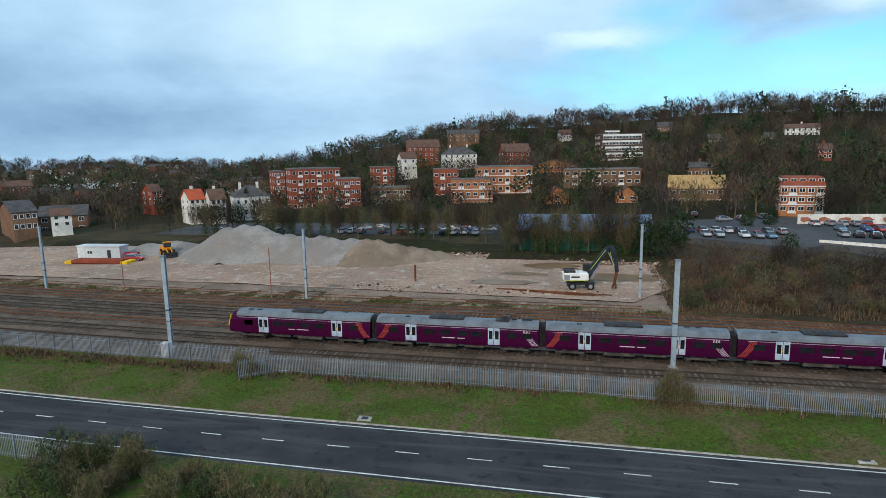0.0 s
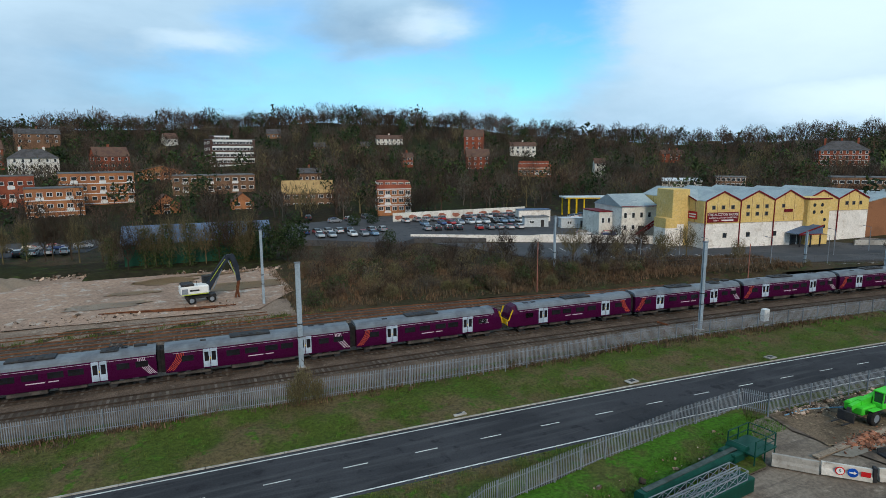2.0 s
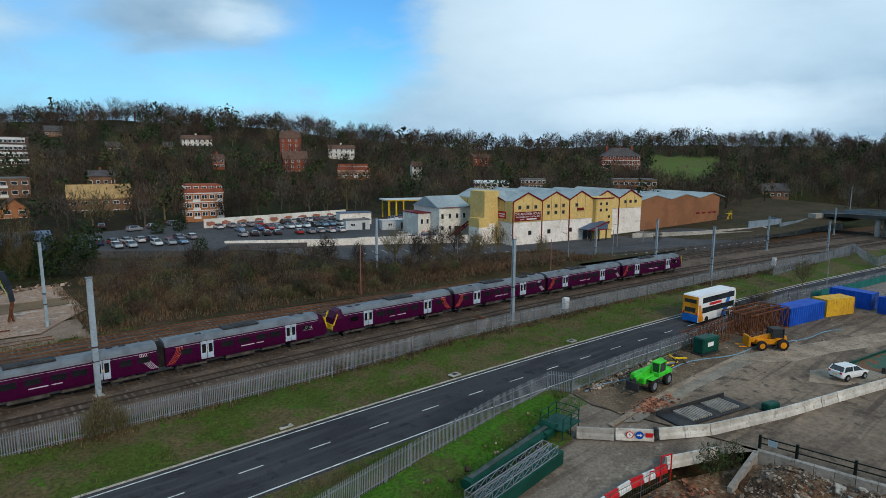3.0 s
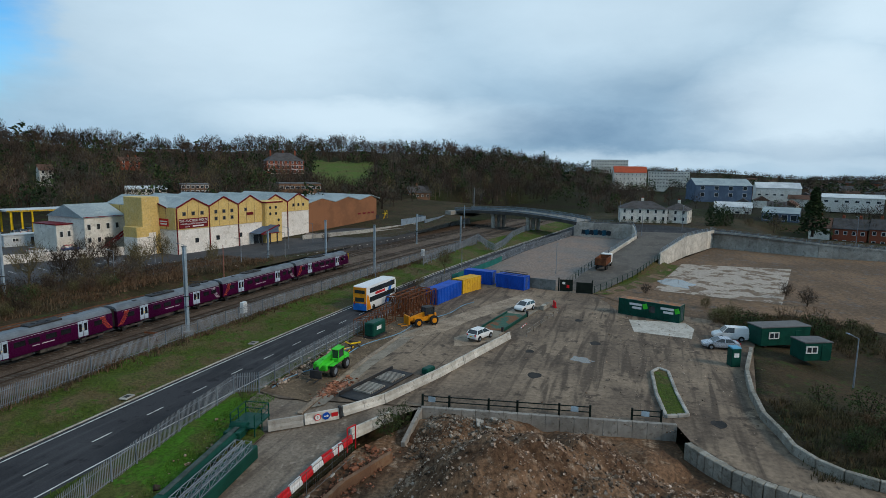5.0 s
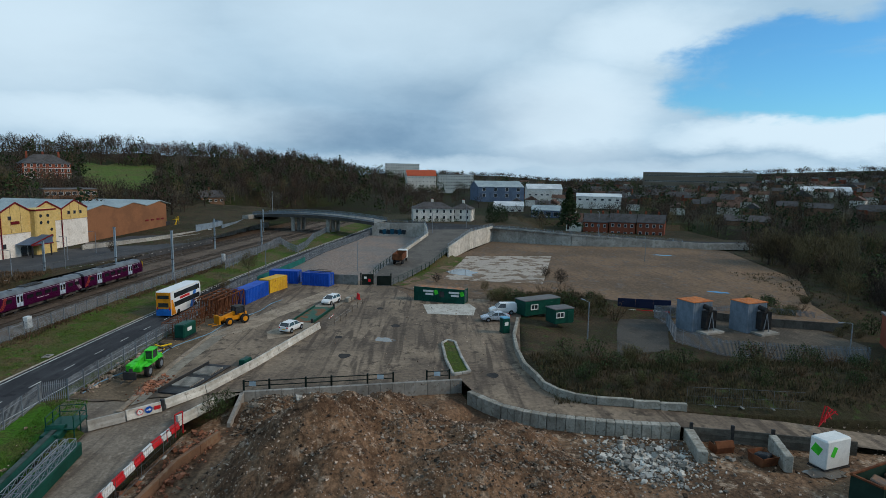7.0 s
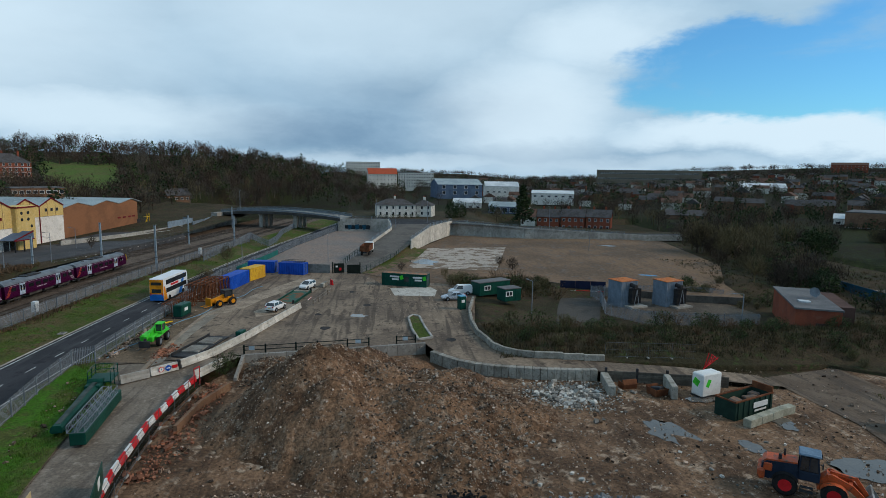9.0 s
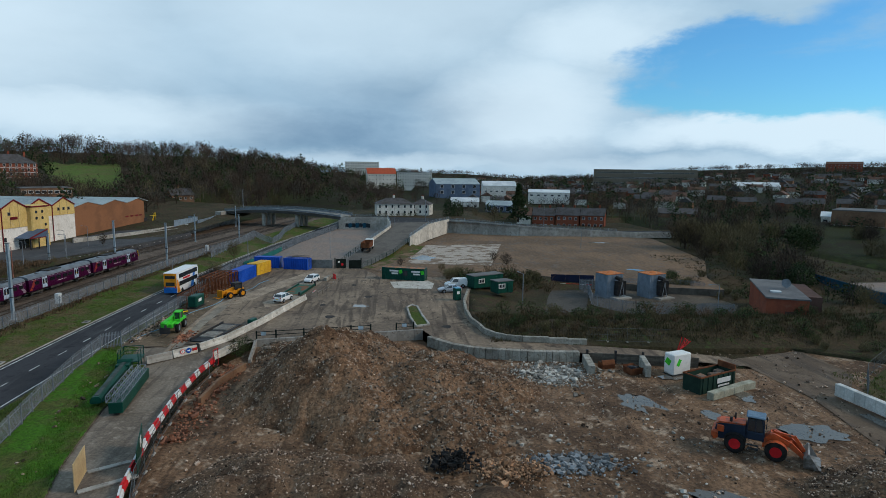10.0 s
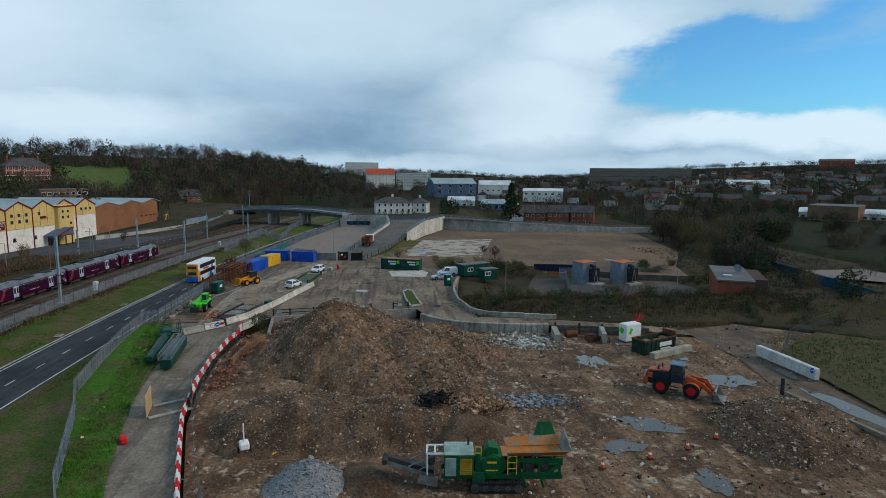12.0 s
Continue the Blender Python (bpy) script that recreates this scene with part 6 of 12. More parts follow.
# ---- wall and storage yard between the brown hall and the railway ----
strip_wall("retaining_wall", [(147, 91.5), (164, 82.5), (182, 74.0), (203, 69.5), (224, 70.5)], 0.3, 3.1, 0.4, CONCRETE, "long stained concrete retaining wall above the railway")
patch("storage_yard", [(147, 91.8), (164, 82.8), (182, 74.3), (203, 69.8), (224, 70.8), (250, 90), (232, 112), (196, 96), (170, 102)], 2.7, LOT_GREY, label="gravel storage yard beyond the brown hall", category="yard", skirt=2.5, smooth=False)
BAG = paint("white_sacking", (0.62, 0.64, 0.66), 0.7, wear=0.8)
rnd = random.Random(52)
for k in range(46):
    x, y = rnd.uniform(192, 232), 0
    y = rnd.uniform(73, 90)
    t = thing("bulk_bag", x, y, 2.7, rnd.uniform(0, 90), "white woven bulk bag of aggregate in the storage yard", "bulk bag", "bulk bags")
    part("sack", S().prism([(-0.45, 0), (0.45, 0), (0.55, 0.3), (0.5, 0.75), (0.2, 0.95), (-0.2, 0.95), (-0.5, 0.75), (-0.55, 0.3)], -0.48, 0.48, "y"), BAG, t)
    part("filling", S().box(0, 0, 0.9, 0.6, 0.7, 0.1, ch=0.04), LOT_GREY, t)
strip_wall("bay_wall", [(196, 71.4), (210, 70.9), (226, 72.0)], 2.6, 4.8, 0.3, mat("blue_grey_boards", (0.16, 0.2, 0.24), (0.12, 0.15, 0.18), scale=0.5, fine=10), "blue-grey steel sheet wall of a storage bay")
for x, y in ((240, 104), (248, 108), (256, 111)):
    t = thing("pallet_stack", x, y, 2.7, -40, "tall stack of blue and white wrapped pallets", "pallets", "stacks of pallets")
    for j in range(4):
        part("layer", S().box(0, 0, 1.0 * j, 6.5, 3.0, 0.94, ch=0.05), (paint("wrap_blue", (0.16, 0.2, 0.34), 0.5), SHEET_WHITE)[j % 2], t)

# ---- vehicles ----
def car_paint():
    m = bpy.data.materials.new("car_paint")
    m.use_nodes = True
    nt = m.node_tree
    b = nt.nodes["Principled BSDF"]
    r = nt.nodes.new("ShaderNodeValToRGB")
    r.color_ramp.interpolation = "CONSTANT"
    els = r.color_ramp.elements
    els[0].color = (0.55, 0.56, 0.57, 1)
    cols = [(0.25, (0.02, 0.022, 0.025)), (0.42, (0.22, 0.23, 0.25)), (0.58, (0.02, 0.05, 0.16)), (0.68, (0.30, 0.32, 0.34)), (0.8, (0.33, 0.02, 0.02)), (0.87, (0.06, 0.065, 0.075)), (0.95, (0.12, 0.2, 0.3))]
    els[1].position, els[1].color = cols[0][0], (*cols[0][1], 1)
    for p, c in cols[1:]:
        e = els.new(p)
        e.color = (*c, 1)
    o = nt.nodes.new("ShaderNodeObjectInfo")
    nt.links.new(o.outputs["Random"], r.inputs[0])
    nt.links.new(r.outputs[0], b.inputs["Base Color"])
    b.inputs["Roughness"].default_value, b.inputs["Coat Weight"].default_value = 0.35, 0.3
    return m


CAR_ANY = car_paint()
CAR_WHITE = paint("car_white", (0.68, 0.69, 0.70), 0.3, wear=0.96)
CAR_SILVER = paint("car_silver", (0.42, 0.46, 0.52), 0.3, metal=0.4, wear=0.95)
RED_PLASTIC = paint("red_plastic", (0.55, 0.02, 0.025), 0.5)
ORANGE = paint("orange_paint", (0.62, 0.09, 0.02), 0.5)
GREEN_LIME = paint("lime_green", (0.06, 0.55, 0.04), 0.45)
GREEN_DARK = paint("dark_green_paint", (0.008, 0.06, 0.044), 0.4)
BLUE_BOX = mat("blue_container", (0.012, 0.075, 0.42), (0.01, 0.055, 0.32), scale=0.5, rough=0.5, fine=8, coord="obj", bump=0.05)
YELLOW_BOX = mat("yellow_container", (0.62, 0.36, 0.03), (0.52, 0.29, 0.03), scale=0.5, rough=0.5, fine=8, coord="obj", c3=(0.4, 0.2, 0.04))
JCB_YELLOW = paint("machine_yellow", (0.62, 0.24, 0.015), 0.5)


def car(body, label, name="car", kind="hatch", group=""):
    """A parked car, 4.2 m along x with its nose at +x."""
    t = thing(name, 0, 0, 0, 0, label, "van" if kind == "van" else "car", group)
    w = 0.88
    # stations: x, half width, sill, shoulder
    st = {"van": [(-2.25, 0.8, 0.42, 1.1), (-2.1, 0.88, 0.3, 1.15), (1.0, 0.88, 0.3, 1.12), (1.7, 0.86, 0.3, 1.02), (2.15, 0.78, 0.34, 0.82), (2.28, 0.62, 0.42, 0.66)],
          "saloon": [(-2.3, 0.7, 0.42, 0.86), (-2.1, 0.83, 0.32, 0.96), (-1.2, 0.88, 0.3, 0.98), (0.9, 0.88, 0.3, 0.97), (1.6, 0.86, 0.3, 0.88), (2.15, 0.76, 0.34, 0.74), (2.3, 0.6, 0.42, 0.6)],
          "hatch": [(-2.1, 0.72, 0.42, 0.95), (-1.95, 0.83, 0.32, 1.0), (-1.2, 0.88, 0.3, 1.0), (0.85, 0.88, 0.3, 0.98), (1.5, 0.86, 0.3, 0.9), (1.95, 0.77, 0.34, 0.76), (2.1, 0.6, 0.42, 0.62)]}[kind]
    s = S()
    for x, hw, lo, hi in st:
        s.v += [(x, -hw + 0.06, lo), (x, -hw, lo + 0.28), (x, -hw + 0.05, hi), (x, hw - 0.05, hi), (x, hw, lo + 0.28), (x, hw - 0.06, lo)]
    n = len(st)
    s.f = [(i * 6 + k, i * 6 + (k + 1) % 6, (i + 1) * 6 + (k + 1) % 6, (i + 1) * 6 + k) for i in range(n - 1) for k in range(6)] + [tuple(range(6)), tuple(range(6 * n - 6, 6 * n))]
    part("body", s, body, t)
    # glass band under a rounded roof
    zr = 1.86 if kind == "van" else 1.45 if kind == "saloon" else 1.5
    base = [(1.2, 1.08), (-2.2, 1.1)] if kind == "van" else [(1.1, 0.96), (-1.7, 0.96)] if kind == "saloon" else [(1.1, 0.97), (-1.95, 0.98)]
    top = (0.55, -2.12) if kind == "van" else (0.2, -1.05) if kind == "saloon" else (0.25, -1.6)
    g = S()
    for sy in (-1, 1):
        g.v += [(base[0][0], sy * (w - 0.06), base[0][1]), (top[0], sy * (w - 0.2), zr - 0.04), (top[1], sy * (w - 0.2), zr - 0.04), (base[1][0], sy * (w - 0.06), base[1][1])]
    g.f = [(0, 1, 2, 3), (4, 5, 6, 7), (0, 1, 5, 4), (2, 3, 7, 6), (1, 2, 6, 5)]
    gl = part("glasshouse", g, GLASS, t, "dark car windows")
    r = S()
    for sy, dz in ((-w + 0.19, -0.06), (-w + 0.32, 0.02), (w - 0.32, 0.02), (w - 0.19, -0.06)):
        r.v += [(top[0] + 0.06, sy, zr + dz - 0.03), (top[0] - 0.3, sy, zr + dz), (top[1] + 0.3, sy, zr + dz), (top[1] - 0.05, sy, zr + dz - 0.03)]
    r.f = [(i * 4 + k, i * 4 + k + 1, i * 4 + k + 5, i * 4 + k + 4) for i in range(3) for k in range(3)]
    part("roof", r, body, t)
    for sy in (-1, 1):
        for (xa, za), xb in ((base[0], top[0]), (base[1], top[1])):
            part("pillar", S().bar((xa, sy * (w - 0.055), za), (xb, sy * (w - 0.195), zr - 0.04), 0.09, 0.07), body, t)
        if group:
            continue
        xm = (base[0][0] + base[1][0]) / 2 - 0.05
        part("pillar", S().bar((xm, sy * (w - 0.05), base[0][1]), (xm, sy * (w - 0.19), zr - 0.05), 0.07, 0.09), body, t)
        if kind == "van":
            part("side_panel", S().add([(-0.35, sy * (w - 0.05), 1.08), (-2.2, sy * (w - 0.05), 1.1), (-2.12, sy * (w - 0.185), zr - 0.03), (-0.35, sy * (w - 0.185), zr - 0.03)], [(0, 1, 2, 3)]), body, t)
        part("mirror", S().box(base[0][0] - 0.25, sy * (w + 0.06), 0.98, 0.12, 0.18, 0.13, ch=0.03), body, t)
    for x in (-1.3, 1.3):
        for sy in (-1, 1):
            y = sy * (w - 0.08)
            if not group:
                part("wheel_arch", S().tube((x, y - 0.06, 0.34), (x, y + sy * 0.09, 0.34), 0.4, 0.4, 12), BLACK, t)
            o = part("wheel", S().wheel(x, y + sy * 0.02, 0.31, 0.31, 0.2, 14), BLACK, t)
            part("rim", S().wheel(x, y + sy * 0.125, 0.31, 0.2, 0.02, 10), STEEL_GALV, o)
    xf, xr = st[-2][0], st[0][0]
    for y in (-0.62, 0.62):
        part("headlight", S().box(xf + 0.02, y, 0.6, 0.16, 0.3, 0.13, ch=0.02), WHITE, t)
        part("tail_light", S().box(xr + 0.02, y, 0.78, 0.08, 0.22, 0.2), RED_PLASTIC, t)
    if not group:
        part("number_plate", S().box(xr - 0.01, 0, 0.6, 0.03, 0.5, 0.11), YELLOW, t)
    return t


car(CAR_WHITE, "white hatchback parked on the weighbridge ramp").matrix_basis = pose(73.0, 19.3, 0.95, 0, 0, -20)
car(CAR_WHITE, "white estate car parked beside the weighbridge").matrix_basis = pose(91.2, 16.5, 0.92, 0, 0, 158)
car(CAR_SILVER, "silver saloon car parked by the site cabins", kind="saloon").matrix_basis = pose(80.3, -11.4, 0.82, 0, 0, 98)
car(CAR_WHITE, "white van parked by the site cabins", "van", "van").matrix_basis = pose(85.2, -13.2, 0.82, 0, 0, 96)
row_car = car(CAR_ANY, "parked car in the crowded car park", group="parked cars")
row_car.matrix_basis = pose(60, 168.5, 3.95, 0, 0, 88)
rr = random.Random(11)
spots = [(61 + 2.75 * k, 168.6 + 0.13 * k, 88, 0) for k in range(1, 15)] + [(63 + 2.7 * k, 160 - 0.25 * k, 268, 0) for k in range(13)] + [(60 + 2.8 * k, 151 - 0.7 * k, 80, 0) for k in range(11)]
spots += [(28 + 2.8 * k, 156 - 0.3 * k, 92, 0) for k in range(8)] + [(30 + 2.8 * k, 149 - 0.3 * k, 270, 0) for k in range(6)]
spots += [(-64 + 2.9 * k, 156.2 + 0.08 * k, 90, 1) for k in range(14) if k not in (3, 9)] + [(-60 + 5.2 * k, 164, 4, 1) for k in range(8) if k != 2] + [(-104 + 3 * k, 154, 90, 1) for k in range(9) if k % 4]
spots += [(112 + 2.7 * k, 158 + 1.2 * k, 70, 0) for k in range(9)] + [(40, 176, 20, 0), (46, 178, 20, 0), (52, 182, 10, 0), (34, 186, 80, 0), (100.5, 124, -25, 0), (94, 127, -20, 0)]
for x, y, r, street in spots:
    if rr.random() < 0.9:
        g = max(2.2, float(hill(x, y)) + 0.1) if street else 3.4 + 0.02 * (y - 140)
        copy_thing(row_car, pose(x + rr.uniform(-0.3, 0.3), y + rr.uniform(-0.3, 0.3), g, 0, 0, r + rr.uniform(-3, 3)))


def bus():
    t = thing("double_decker_bus", 88.6, 41.9, 0.0, -4, "white, orange and blue double-decker bus on the road", "bus")
    L, w, h = 10.6, 1.25, 4.3
    bw = paint("bus_white", (0.70, 0.72, 0.74), 0.35, wear=0.95)
    bo = paint("bus_orange", (0.75, 0.28, 0.02), 0.35)
    bb = paint("bus_blue", (0.02, 0.16, 0.55), 0.35)
    part("body", S().prism([(-L / 2, 0.35), (L / 2, 0.35), (L / 2, 3.6), (L / 2 - 0.35, h), (-L / 2 + 0.2, h), (-L / 2, h - 0.25)], -w, w, "y"), bw, t)
    part("rear_panel", S().box(-L / 2 - 0.02, 0, 1.2, 0.06, 2 * w - 0.06, 2.95, ch=0.02), bo, t, "orange rear panel")
    part("rear_skirt", S().box(-L / 2 - 0.025, 0, 0.35, 0.07, 2 * w - 0.04, 1.15, ch=0.02), bb, t, "blue rear skirt")
    for z in (1.55, 3.05):
        for sy in (-1, 1):
            part("window_band", S().box(0.3, sy * (w + 0.005), z, L - 1.6, 0.03, 0.85, ch=0.01), GLASS, t, "dark window band")
    part("rear_window", S().box(-L / 2 - 0.055, 0, 3.15, 0.03, 1.9, 0.55), GLASS, t)
    part("rear_window", S().box(-L / 2 - 0.055, 0, 1.75, 0.03, 1.7, 0.7), GLASS, t)
    for sy in (-1, 1):
        part("side_sweep", S().quad((-L / 2 + 0.1, sy * (w + 0.012), 0.4), (-L / 2 + 1.6, sy * (w + 0.012), 0.4), (-L / 2 + 0.6, sy * (w + 0.012), 2.9), (-L / 2 + 0.1, sy * (w + 0.012), 2.9)), bo, t, "orange sweep of livery")
        part("side_sweep", S().quad((1.0, sy * (w + 0.012), 0.4), (2.6, sy * (w + 0.012), 0.4), (4.0, sy * (w + 0.012), 4.0), (3.2, sy * (w + 0.012), 4.0)), bb, t, "blue sweep of livery")
        part("advert_bar", S().box(-0.6, sy * (w + 0.016), 2.55, 3.4, 0.02, 0.4), RED_PLASTIC, t, "red advert strip")
        for x in (-2.9, 3.1):
            part("wheel", S().wheel(x, sy * (w - 0.12), 0.5, 0.5, 0.3, 18), BLACK, t)
    for y in (-1.0, 1.0):
        part("tail_light", S().box(-L / 2 - 0.06, y, 1.3, 0.04, 0.16, 0.5), RED_PLASTIC, t)


bus()


def tyre(t, x, y, z, r, w, rim):
    o = part("wheel", S().tube((x, y - w / 2, z), (x, y - w / 2 + w * 0.15, z), r * 0.86, r, 20).wheel(x, y, z, r, w * 0.7, 20).tube((x, y + w / 2 - w * 0.15, z), (x, y + w / 2, z), r, r * 0.86, 20), BLACK, t)
    part("rim", S().wheel(x, y, z, r * 0.55, w * 1.02, 14), rim, o)


def telehandler(x, y, z, rot, paint_, label, lift=6):
    t = thing("telehandler", x, y, z, rot, label, "telehandler")
    part("chassis", S().box(0, 0, 0.75, 4.8, 1.1, 0.75, ch=0.12).box(-1.9, 0, 0.9, 1.2, 2.0, 0.75, ch=0.15).box(1.2, -0.75, 0.85, 2.4, 0.75, 0.85, ch=0.15), paint_, t)
    cab = part("cab", S().box(-0.25, 0.62, 1.2, 1.5, 0.9, 0.5, ch=0.05).box(-0.25, 0.62, 2.65, 1.55, 0.95, 0.12, ch=0.04).bar((-0.95, 0.22, 1.6), (-0.85, 0.22, 2.7), 0.08).bar((0.45, 0.22, 1.6), (0.35, 0.22, 2.7), 0.08).bar((-0.95, 1.02, 1.6), (-0.85, 1.02, 2.7), 0.08).bar((0.45, 1.02, 1.6), (0.35, 1.02, 2.7), 0.08), paint_, t)
    part("cab_glass", S().box(-0.25, 0.62, 1.68, 1.28, 0.76, 0.98, ch=0.03), GLASS, cab)
    a, b = Vector((-2.3, -0.15, 2.15)), Vector((3.1, -0.15, 1.35 + 0.02 * lift))
    bm_ = part("boom", S().bar(a, a + (b - a) * 0.75, 0.42, 0.55).bar(a, b, 0.32, 0.42), paint_, t)
    part("boom_head", S().bar(b, (b.x + 0.35, b.y, 0.6), 0.3, 0.35).box(b.x + 0.45, b.y, 0.35, 0.16, 1.4, 0.9, ch=0.03), DARK, bm_)
    part("fork", S().box(b.x + 1.1, b.y - 0.45, 0.32, 1.2, 0.12, 0.06), DARK, bm_)
    part("fork", S().box(b.x + 1.1, b.y + 0.45, 0.32, 1.2, 0.12, 0.06), DARK, bm_)
    for wx in (-1.45, 1.55):
        for wy in (-1.0, 1.0):
            tyre(t, wx, wy, 0.68, 0.68, 0.48, STEEL_GALV)
            part("mudguard", S().box(wx, wy, 1.38, 1.3, 0.5, 0.06, ch=0.02), paint_, t)
    return t


telehandler(54.8, 31.9, 0.8, 182, GREEN_LIME, "bright green telehandler parked beside the fence")


def backhoe():
    t = thing("telehandler", 77.3, 29.0, 0.8, 140, "yellow telescopic handler with black cab parked in the yard", "telehandler")
    part("chassis", S().box(0, 0, 0.6, 3.6, 1.0, 0.7, ch=0.1).box(-1.2, 0, 0.9, 1.5, 1.1, 0.8, ch=0.15), JCB_YELLOW, t)
    c = part("cab", S().box(-0.7, 0, 2.55, 1.6, 1.4, 0.12, ch=0.04).bar((-1.4, -0.65, 1.4), (-1.4, -0.65, 2.6), 0.09).bar((-1.4, 0.65, 1.4), (-1.4, 0.65, 2.6), 0.09).bar((0.05, -0.65, 1.4), (-0.05, -0.65, 2.6), 0.09).bar((0.05, 0.65, 1.4), (-0.05, 0.65, 2.6), 0.09), DARK, t)
    part("cab_glass", S().box(-0.7, 0, 1.55, 1.35, 1.2, 1.0), GLASS, c)
    b = part("boom", S().bar((-0.3, 0, 1.7), (2.6, 0, 1.0), 0.4, 0.5), JCB_YELLOW, t)
    part("carriage", S().box(2.8, 0, 0.4, 0.3, 1.5, 1.3, ch=0.05).bar((3.0, -0.5, 0.4), (4.0, -0.5, 0.4), 0.12).bar((3.0, 0.5, 0.4), (4.0, 0.5, 0.4), 0.12), JCB_YELLOW, b)
    for wx, r in ((-1.2, 0.72), (1.4, 0.62)):
        for wy in (-0.95, 0.95):
            tyre(t, wx, wy, r, r, 0.42, JCB_YELLOW)


backhoe()


def loader():
    t = thing("wheel_loader", 14.7, -32.7, -0.55, -126, "orange and navy wheel loader with its bucket down on the mud", "wheel loader")
    REDDISH = mat("worn_orange_paint", (0.5, 0.085, 0.022), (0.3, 0.06, 0.022), scale=0.8, fine=10, rough=0.5, bump=0.1, c3=(0.12, 0.06, 0.035), coord="obj", spec=0.3)
    NAVY = paint("navy_paint", (0.02, 0.03, 0.05), 0.45)
    part("rear_body", S().prism([(-3.9, 1.0), (-3.7, 2.1), (-3.4, 2.35), (-1.3, 2.55), (-1.2, 1.2), (-3.2, 0.9)], -0.8, 0.8, "y"), NAVY, t, "navy engine body")
    part("counterweight", S().box(-3.75, 0, 0.85, 0.55, 2.3, 0.85, ch=0.15).box(-3.3, 0, 1.5, 0.7, 1.75, 0.75, ch=0.12), REDDISH, t, "orange counterweight")
    part("bonnet_top", S().prism([(-3.75, 2.22), (-3.45, 2.47), (-1.3, 2.67), (-1.3, 2.52), (-3.4, 2.3)], -0.7, 0.7, "y"), REDDISH, t, "orange bonnet top")
    part("exhaust", S().tube((-2.2, 0.45, 2.5), (-2.2, 0.45, 3.15), 0.08, 0.08, 10), DARK, t)
    part("air_filter", S().tube((-2.5, -0.35, 2.5), (-2.5, -0.35, 2.95), 0.13, 0.13, 10), DARK, t)
    c = part("cab", S().box(-0.5, 0, 1.35, 1.5, 1.5, 0.75, ch=0.08).bar((-1.2, -0.7, 2.05), (-1.1, -0.66, 3.35), 0.1).bar((-1.2, 0.7, 2.05), (-1.1, 0.66, 3.35), 0.1).bar((0.2, -0.7, 2.05), (0.02, -0.66, 3.35), 0.1).bar((0.2, 0.7, 2.05), (0.02, 0.66, 3.35), 0.1).bar((-0.5, -0.71, 2.05), (-0.5, -0.68, 3.35), 0.07).bar((-0.5, 0.71, 2.05), (-0.5, 0.68, 3.35), 0.07), NAVY, t)
    part("cab_glass", S().box(-0.52, 0, 2.1, 1.3, 1.34, 1.22, ch=0.06), GLASS, c)
    part("cab_roof", S().box(-0.52, 0, 3.35, 1.55, 1.6, 0.18, ch=0.08), mat("blue_grey_roof", (0.16, 0.24, 0.32), (0.12, 0.18, 0.25), scale=1, coord="obj"), c, "blue-grey cab roof")
    for y in (-0.95, 0.95):
        part("mirror", S().bar((0.15, y * 0.7, 2.9), (0.35, y, 2.95), 0.05).box(0.35, y, 2.7, 0.08, 0.25, 0.4, ch=0.02), DARK, c)
    part("front_frame", S().prism([(0.1, 0.8), (1.9, 0.8), (1.9, 1.3), (1.4, 1.9), (0.7, 2.2), (0.2, 1.6)], -0.5, 0.5, "y"), REDDISH, t)
    part("step", S().box(-0.6, -1.0, 0.6, 0.9, 0.35, 0.08).box(-0.6, -1.0, 0.95, 0.9, 0.3, 0.06), DARK, t)
    for y in (-0.55, 0.55):
        a = part("lift_arm", S().prism([(0.75, 2.2), (1.0, 2.3), (2.4, 1.75), (3.5, 0.75), (3.3, 0.5), (2.2, 1.3), (0.75, 1.85)], y - 0.1, y + 0.1, "y"), REDDISH, t)
        part("lift_cylinder", S().tube((0.8, y * 0.7, 1.2), (2.3, y * 0.9, 1.4), 0.09, 0.06, 10), STEEL_GALV, a)
    part("tilt_link", S().bar((0.9, 0, 2.25), (2.5, 0, 2.1), 0.2, 0.22).bar((2.5, 0, 2.2), (3.35, 0, 1.0), 0.16, 0.28).bar((2.3, -0.6, 1.5), (2.3, 0.6, 1.5), 0.22), REDDISH, t)
    bk = S().prism([(3.35, 0.1), (4.6, 0.08), (4.65, 0.16), (3.65, 0.28), (3.5, 0.8), (3.75, 1.3), (3.6, 1.36), (3.28, 0.85)], -1.4, 1.4, "y")
    for y in (-1.4, 1.36):
        bk.prism([(3.4, 0.15), (4.5, 0.12), (3.7, 1.3), (3.35, 0.85)], y, y + 0.04, "y")
    part("bucket", bk, mat("worn_steel", (0.3, 0.29, 0.28), (0.15, 0.13, 0.11), scale=1, rough=0.5, metal=0.5, coord="obj"), t, "worn grey steel bucket")
    for wx in (-2.05, 1.2):
        for wy in (-1.02, 1.02):
            tyre(t, wx, wy, 0.88, 0.88, 0.62, RED_PLASTIC)
            m = S()
            for k in range(6):
                a0, a1 = radians(25 + 22 * k), radians(47 + 22 * k)
                m.quad((wx + 1.0 * math.cos(a0), wy - 0.32, 0.8 + 1.0 * math.sin(a0)), (wx + 1.0 * math.cos(a1), wy - 0.32, 0.8 + 1.0 * math.sin(a1)), (wx + 1.0 * math.cos(a1), wy + 0.32, 0.8 + 1.0 * math.sin(a1)), (wx + 1.0 * math.cos(a0), wy + 0.32, 0.8 + 1.0 * math.sin(a0)))
            part("mudguard", m, BLACK if wx < 0 else REDDISH, t)


loader()


